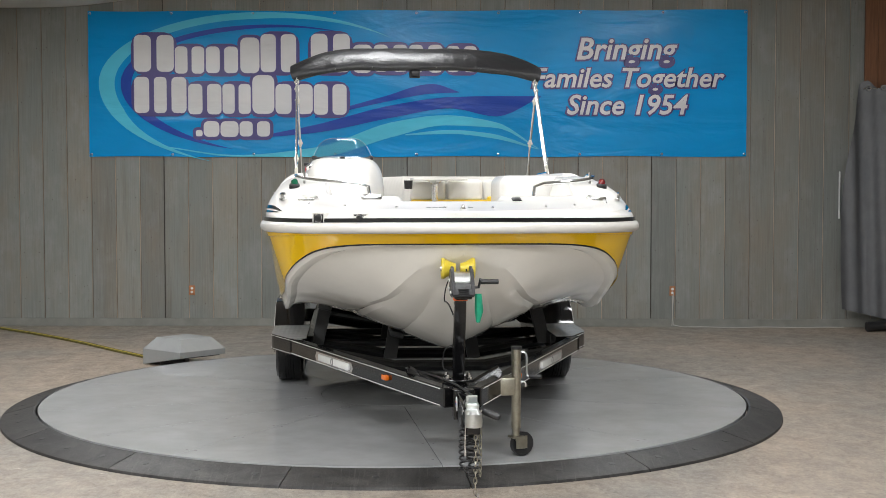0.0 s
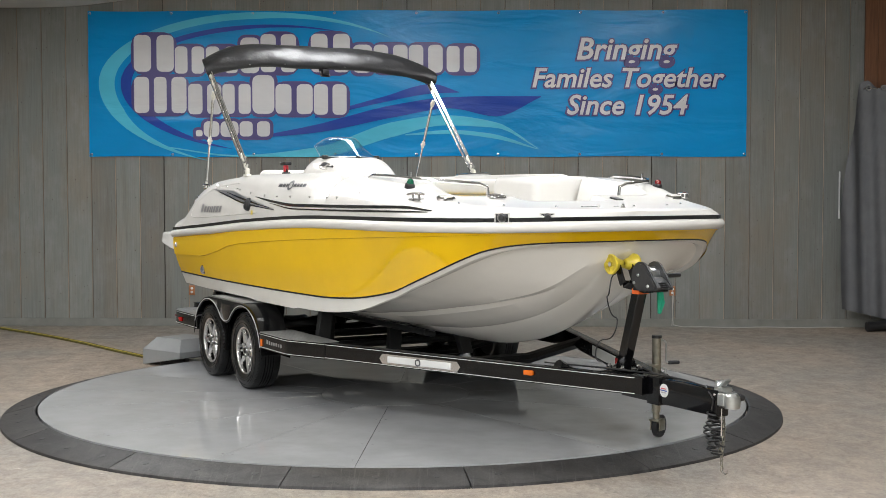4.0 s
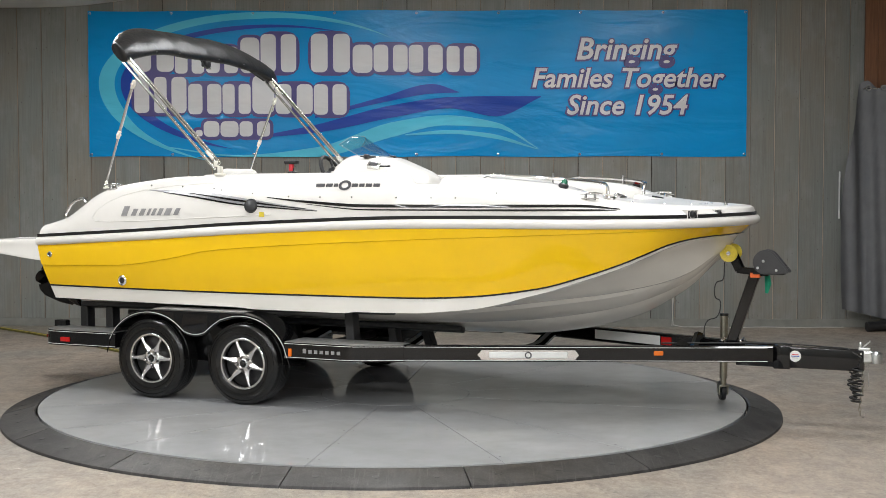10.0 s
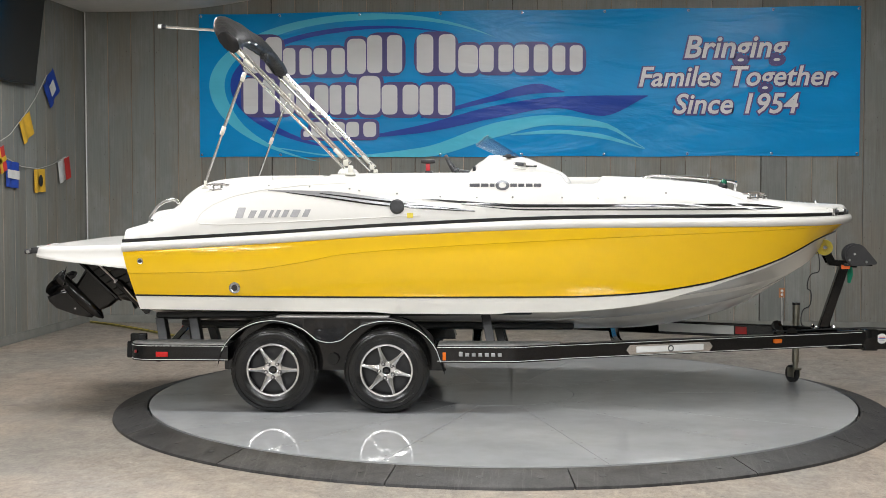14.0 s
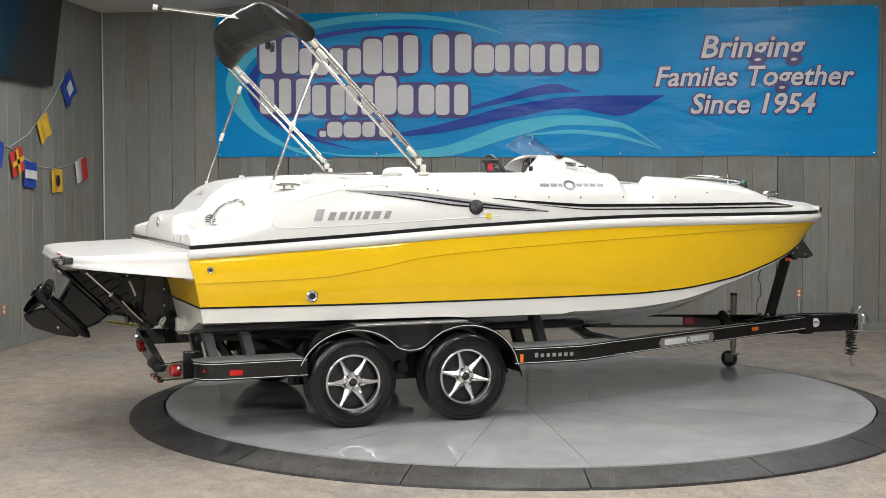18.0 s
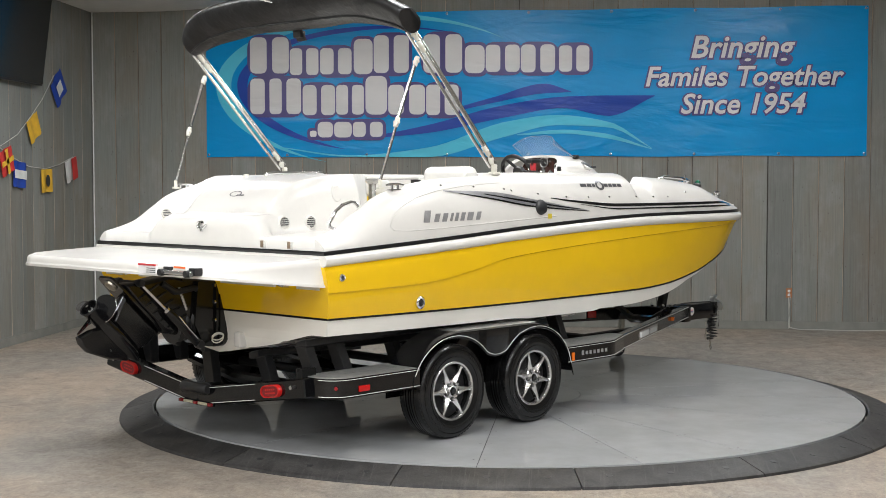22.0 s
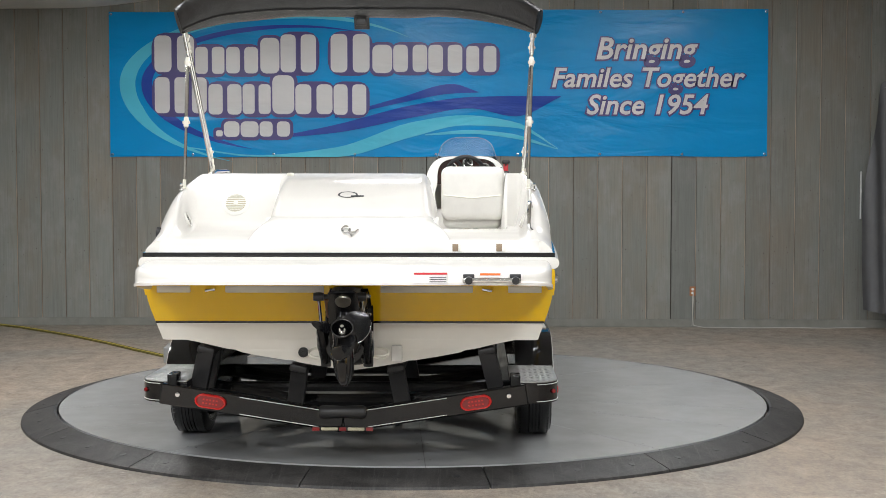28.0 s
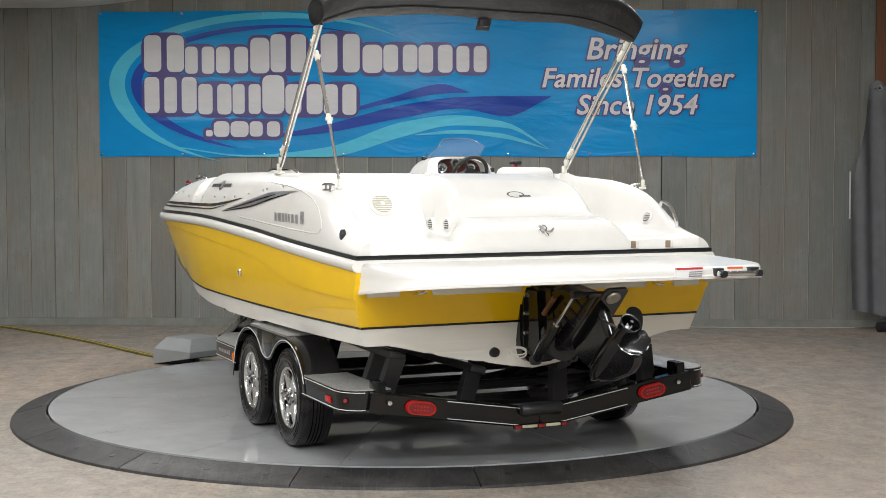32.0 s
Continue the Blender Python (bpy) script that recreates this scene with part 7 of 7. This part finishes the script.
part("drive_shoe", rbox(-0.2, 0.2, -0.02, 0.02, 0.0, 0.02, 0.004), BLACK_PLASTIC, unit, at=Matrix.Translation((-2.02, 2.18, 0.09)) @ Matrix.Rotation(math.atan2(R3.y - F3.y, R3.x - F3.x), 4, "Z"))
part("foot", rbox(-2.45, -2.2, 2.25, 2.45, 0.0, 0.12, 0.01), BLACK_PLASTIC, unit)
path = [(-5.6, 5.74), (-5.18, 5.42), (-4.6, 4.87), (-4.16, 4.42), (-3.65, 3.85), (-3.2, 3.29), (-2.95, 3.0), (-2.62, 2.6), (-2.55, 2.42)]
cable = thing("floor_cable", "yellow and black striped cable lying across the concrete", "cable")
for d, mat in ((0.0, CORD), (0.035, BLACK_PLASTIC)):
    part("cord", tube([(x + d, y + d * 0.6, 0.012) for x, y in path], 0.012, 6), mat, cable)
part("cord_line", tube([(x + 0.004, y, 0.0245) for x, y in path], 0.004, 4), URETHANE, cable)


def outlet(m, cord=False):
    ob = thing("wall_outlet", "orange-brown wall outlet plate with white sockets on the boards", "outlet", m, "wall outlets")
    part("plate", rbox(-0.037, 0.037, -0.012, 0.0, -0.06, 0.06, 0.004), ORANGE_BOX, ob)
    for z in (-0.024, 0.024):
        part("socket", moved(lathe([(0, -0.016), (0.015, -0.016), (0.018, -0.01)], 16, "y"), Matrix.Translation((0, 0, z))), WHITE_PAINT, ob)
    if cord:
        part("plug_cord", tube([(0, -0.02, 0.02), (0.012, -0.03, -0.05), (0.004, -0.02, -0.2), (-0.006, -0.02, -0.44)], 0.004, 6), STRING, ob, "white cord hanging down")
    return ob


outlet(Matrix.Translation((-2.876, WALL_Y - 0.002, 0.454)))
outlet(Matrix.Translation((3.176, WALL_Y - 0.002, 0.452)), True)
outlet(pose(LEFT_X + 0.002, 2.85, 0.44, 0, 0, 90))

# television on the side wall
tv = thing("television", "large black wall-mounted television leaning slightly forward", "television", pose(-5.60, 4.03, 2.92, 0, 7.5, 0))
part("case", rbox(-0.02, 0.03, -1.90, 0.0, 0.0, 1.07, 0.008), BLACK_PLASTIC, tv)
part("screen", rbox(0.029, 0.034, -1.885, -0.015, 0.02, 1.055, 0.002, 1), TV_BLACK, tv)
part("wall_arm", rbox(-0.14, -0.02, -1.2, -0.7, 0.35, 0.75, 0.01), BLACK_PLASTIC, tv)

# signal flags on a string along the side wall
FX = LEFT_X + 0.02
string = thing("flag_string", "thin white string with small signal flags on the side wall", "flag string")
part("cord", tube([(FX, 4.56, 3.09), (FX, 4.2, 2.78), (FX, 3.9, 2.58), (FX, 3.5, 2.34), (FX, 3.03, 2.19), (FX, 2.6, 2.27), (FX, 2.0, 2.5)], 0.005, 5), STRING, string)
part("cord", tube([(FX, 3.03, 2.19), (FX, 3.35, 2.09), (FX, 3.8, 1.99), (FX, 4.26, 1.97), (FX, 4.7, 2.03), (FX, 5.11, 2.13)], 0.005, 5), STRING, string)


def flag(y, z, w, h, turn, base, pieces, label):
    ob = thing("signal_flag", label, "flag", Matrix.Translation((FX + 0.012, y, z)) @ Matrix.Rotation(radians(turn), 4, "X"), "signal flags")
    n = 8
    rows = [[(0.012 * math.sin(i * 1.1), -w / 2 + w * i / n, -h * j / 4) for j in range(5)] for i in range(n + 1)]
    part("cloth", join(grid(rows), grid([[(x - 0.003, a, b) for x, a, b in r] for r in rows])), base, ob)
    for pts, mat in pieces:
        part("patch", prism([(a * w, b * h) for a, b in pts], 0.0145, 0.0165, "yz"), mat, ob)
    return ob


def rect(a0, a1, b0, b1):
    return [(a0, b0), (a1, b0), (a1, b1), (a0, b1)]


flag(4.56, 3.07, 0.36, 0.33, 40, FLAG_BLUE, [(rect(-0.22, 0.22, -0.72, -0.28), FLAG_WHITE)], "blue signal flag with a white centre square")
flag(3.86, 2.56, 0.30, 0.28, 28, FLAG_YELLOW, [], "plain yellow signal flag")
flag(3.15, 2.17, 0.30, 0.28, 18, FLAG_RED, [(rect(-0.1, 0.1, -1, 0), FLAG_YELLOW), (rect(-0.5, 0.5, -0.6, -0.4), FLAG_YELLOW)], "red signal flag with a yellow cross")
flag(2.70, 2.26, 0.30, 0.28, -14, FLAG_YELLOW, [(rect(0.0, 0.5, -1, 0), FLAG_BLUE)], "yellow and blue halved signal flag")
flag(3.53, 2.04, 0.31, 0.29, -4, FLAG_BLUE, [(rect(-0.5, 0.5, -0.66, -0.33), FLAG_WHITE)], "blue signal flag with a white band")
flag(4.27, 1.965, 0.30, 0.27, 2, FLAG_YELLOW, [([(0.2 * math.cos(2 * math.pi * k / 20), -0.5 + 0.26 * math.sin(2 * math.pi * k / 20)) for k in range(20)], BLACK_PLASTIC)], "yellow signal flag with a black disc")
flag(4.99, 2.10, 0.33, 0.27, 14, FLAG_WHITE, [(rect(0.0, 0.5, -1, 0), FLAG_RED)], "white and red halved signal flag")

# grey tarpaulin curtain and timber panel in the far corner
edge = hermite([(0.2, 5.17), (0.9, 5.14), (1.4, 5.14), (2.0, 5.20), (2.6, 5.30), (3.0, 5.37)])
rows = []
for j in range(41):
    row = []
    for i in range(61):
        f = i / 60
        z0, z1 = 0.27 - 0.15 * min(1.0, f * 4), 3.0 + 0.05 * math.sin(i * 0.9)
        z = z0 + (z1 - z0) * j / 40
        x = edge(z) + f * 2.6
        row.append((x, 5.42 + 0.06 * math.sin(x * 13) * (0.4 + 0.6 * j / 40) + 0.035 * math.sin(x * 29 + z), z))
    rows.append(row)
cur = thing("tarpaulin_curtain", "grey tarpaulin curtain with eyelets hanging at the wall", "curtain")
part("sheet", join(grid(rows), grid([[(x, y + 0.004, z) for x, y, z in r] for r in rows])), CURTAIN, cur, angle=80)
for x in (5.467, 5.63, 5.80, 5.97, 6.15, 6.4, 6.8, 7.2):
    part("eyelet", moved(lathe([(0.02, -0.012), (0.034, -0.012), (0.04, 0.0), (0.034, 0.012), (0.02, 0.012)], 16, "y"), Matrix.Translation((x, 5.42 + 0.06 * math.sin(x * 13) + 0.035 * math.sin(x * 29 + 2.95) - 0.008, 2.955))), CHROME, cur)
part("curtain_wire", tube([(5.40, 5.44, 2.95), (8.1, 5.44, 2.95)], 0.006, 6), CHROME, cur)
pan = thing("timber_panel", "upright brown timber panel boards above the curtain", "panel")
for k in range(12):
    part("board", rbox(5.47 + k * 0.16, 5.47 + k * 0.16 + 0.157, 5.60, 5.64, 2.6, TOP - 0.25, 0.003, 1), BROWN_WOOD, pan)
for x in (6.3, 7.3):
    part("rear_post", rbox(x, x + 0.09, 5.64, 5.83, 0.0, TOP - 0.25, 0.004, 1), BROWN_WOOD, pan)
solo("hose_roll", tube([(5.45, 5.3, 0.06), (5.7, 5.34, 0.075), (6.0, 5.3, 0.06), (6.5, 5.33, 0.075), (7.2, 5.3, 0.06)], 0.06, 12), BLACK_PLASTIC, "black rolled hose on the floor under the curtain", "hose")
cord = [(3.17, 5.80, 0.40), (3.172, 5.79, 0.2), (3.18, 5.78, 0.03), (3.3, 5.74, 0.008)]
cord = cord + [(3.3 + 0.25 * k, 5.72 + 0.035 * math.sin(k * 1.9), 0.008) for k in range(1, 9)]
solo("extension_cord", tube(cord, 0.006, 6), STRING, "thin white cord lying along the skirting board", "cord")
solo("wall_strip", rbox(5.235, 5.25, WALL_Y - 0.03, WALL_Y - 0.002, 1.36, 1.95, 0.003, 1), WHITE_PAINT, "narrow white strip fixed to the board wall", "strip")


def motions():
    """The turntable carries trailer and boat round, once in a little under a minute."""
    times = (0, 6, 9, 13, 19, 23, 28, 32)
    turns = (-85.13, -47.45, -28.57, -3.21, 33.68, 58.62, 90.31, 115.68)
    rows = [(t, float(np.interp(t, times, turns))) for t in range(33)]
    walk(turntable, [(t, pose(0, 0, 0, 0, 0, a)) for t, a in rows])
    walk(trailer, [(t, pose(0, 0, DECK, 0, 0, a) @ pose(0, 0.296, 0)) for t, a in rows])
    walk(boat, [(t, pose(0, 0, DECK, 0, 0, a) @ pose(0, 0.298, 0, 0, 0, 0.75)) for t, a in rows])


motions()
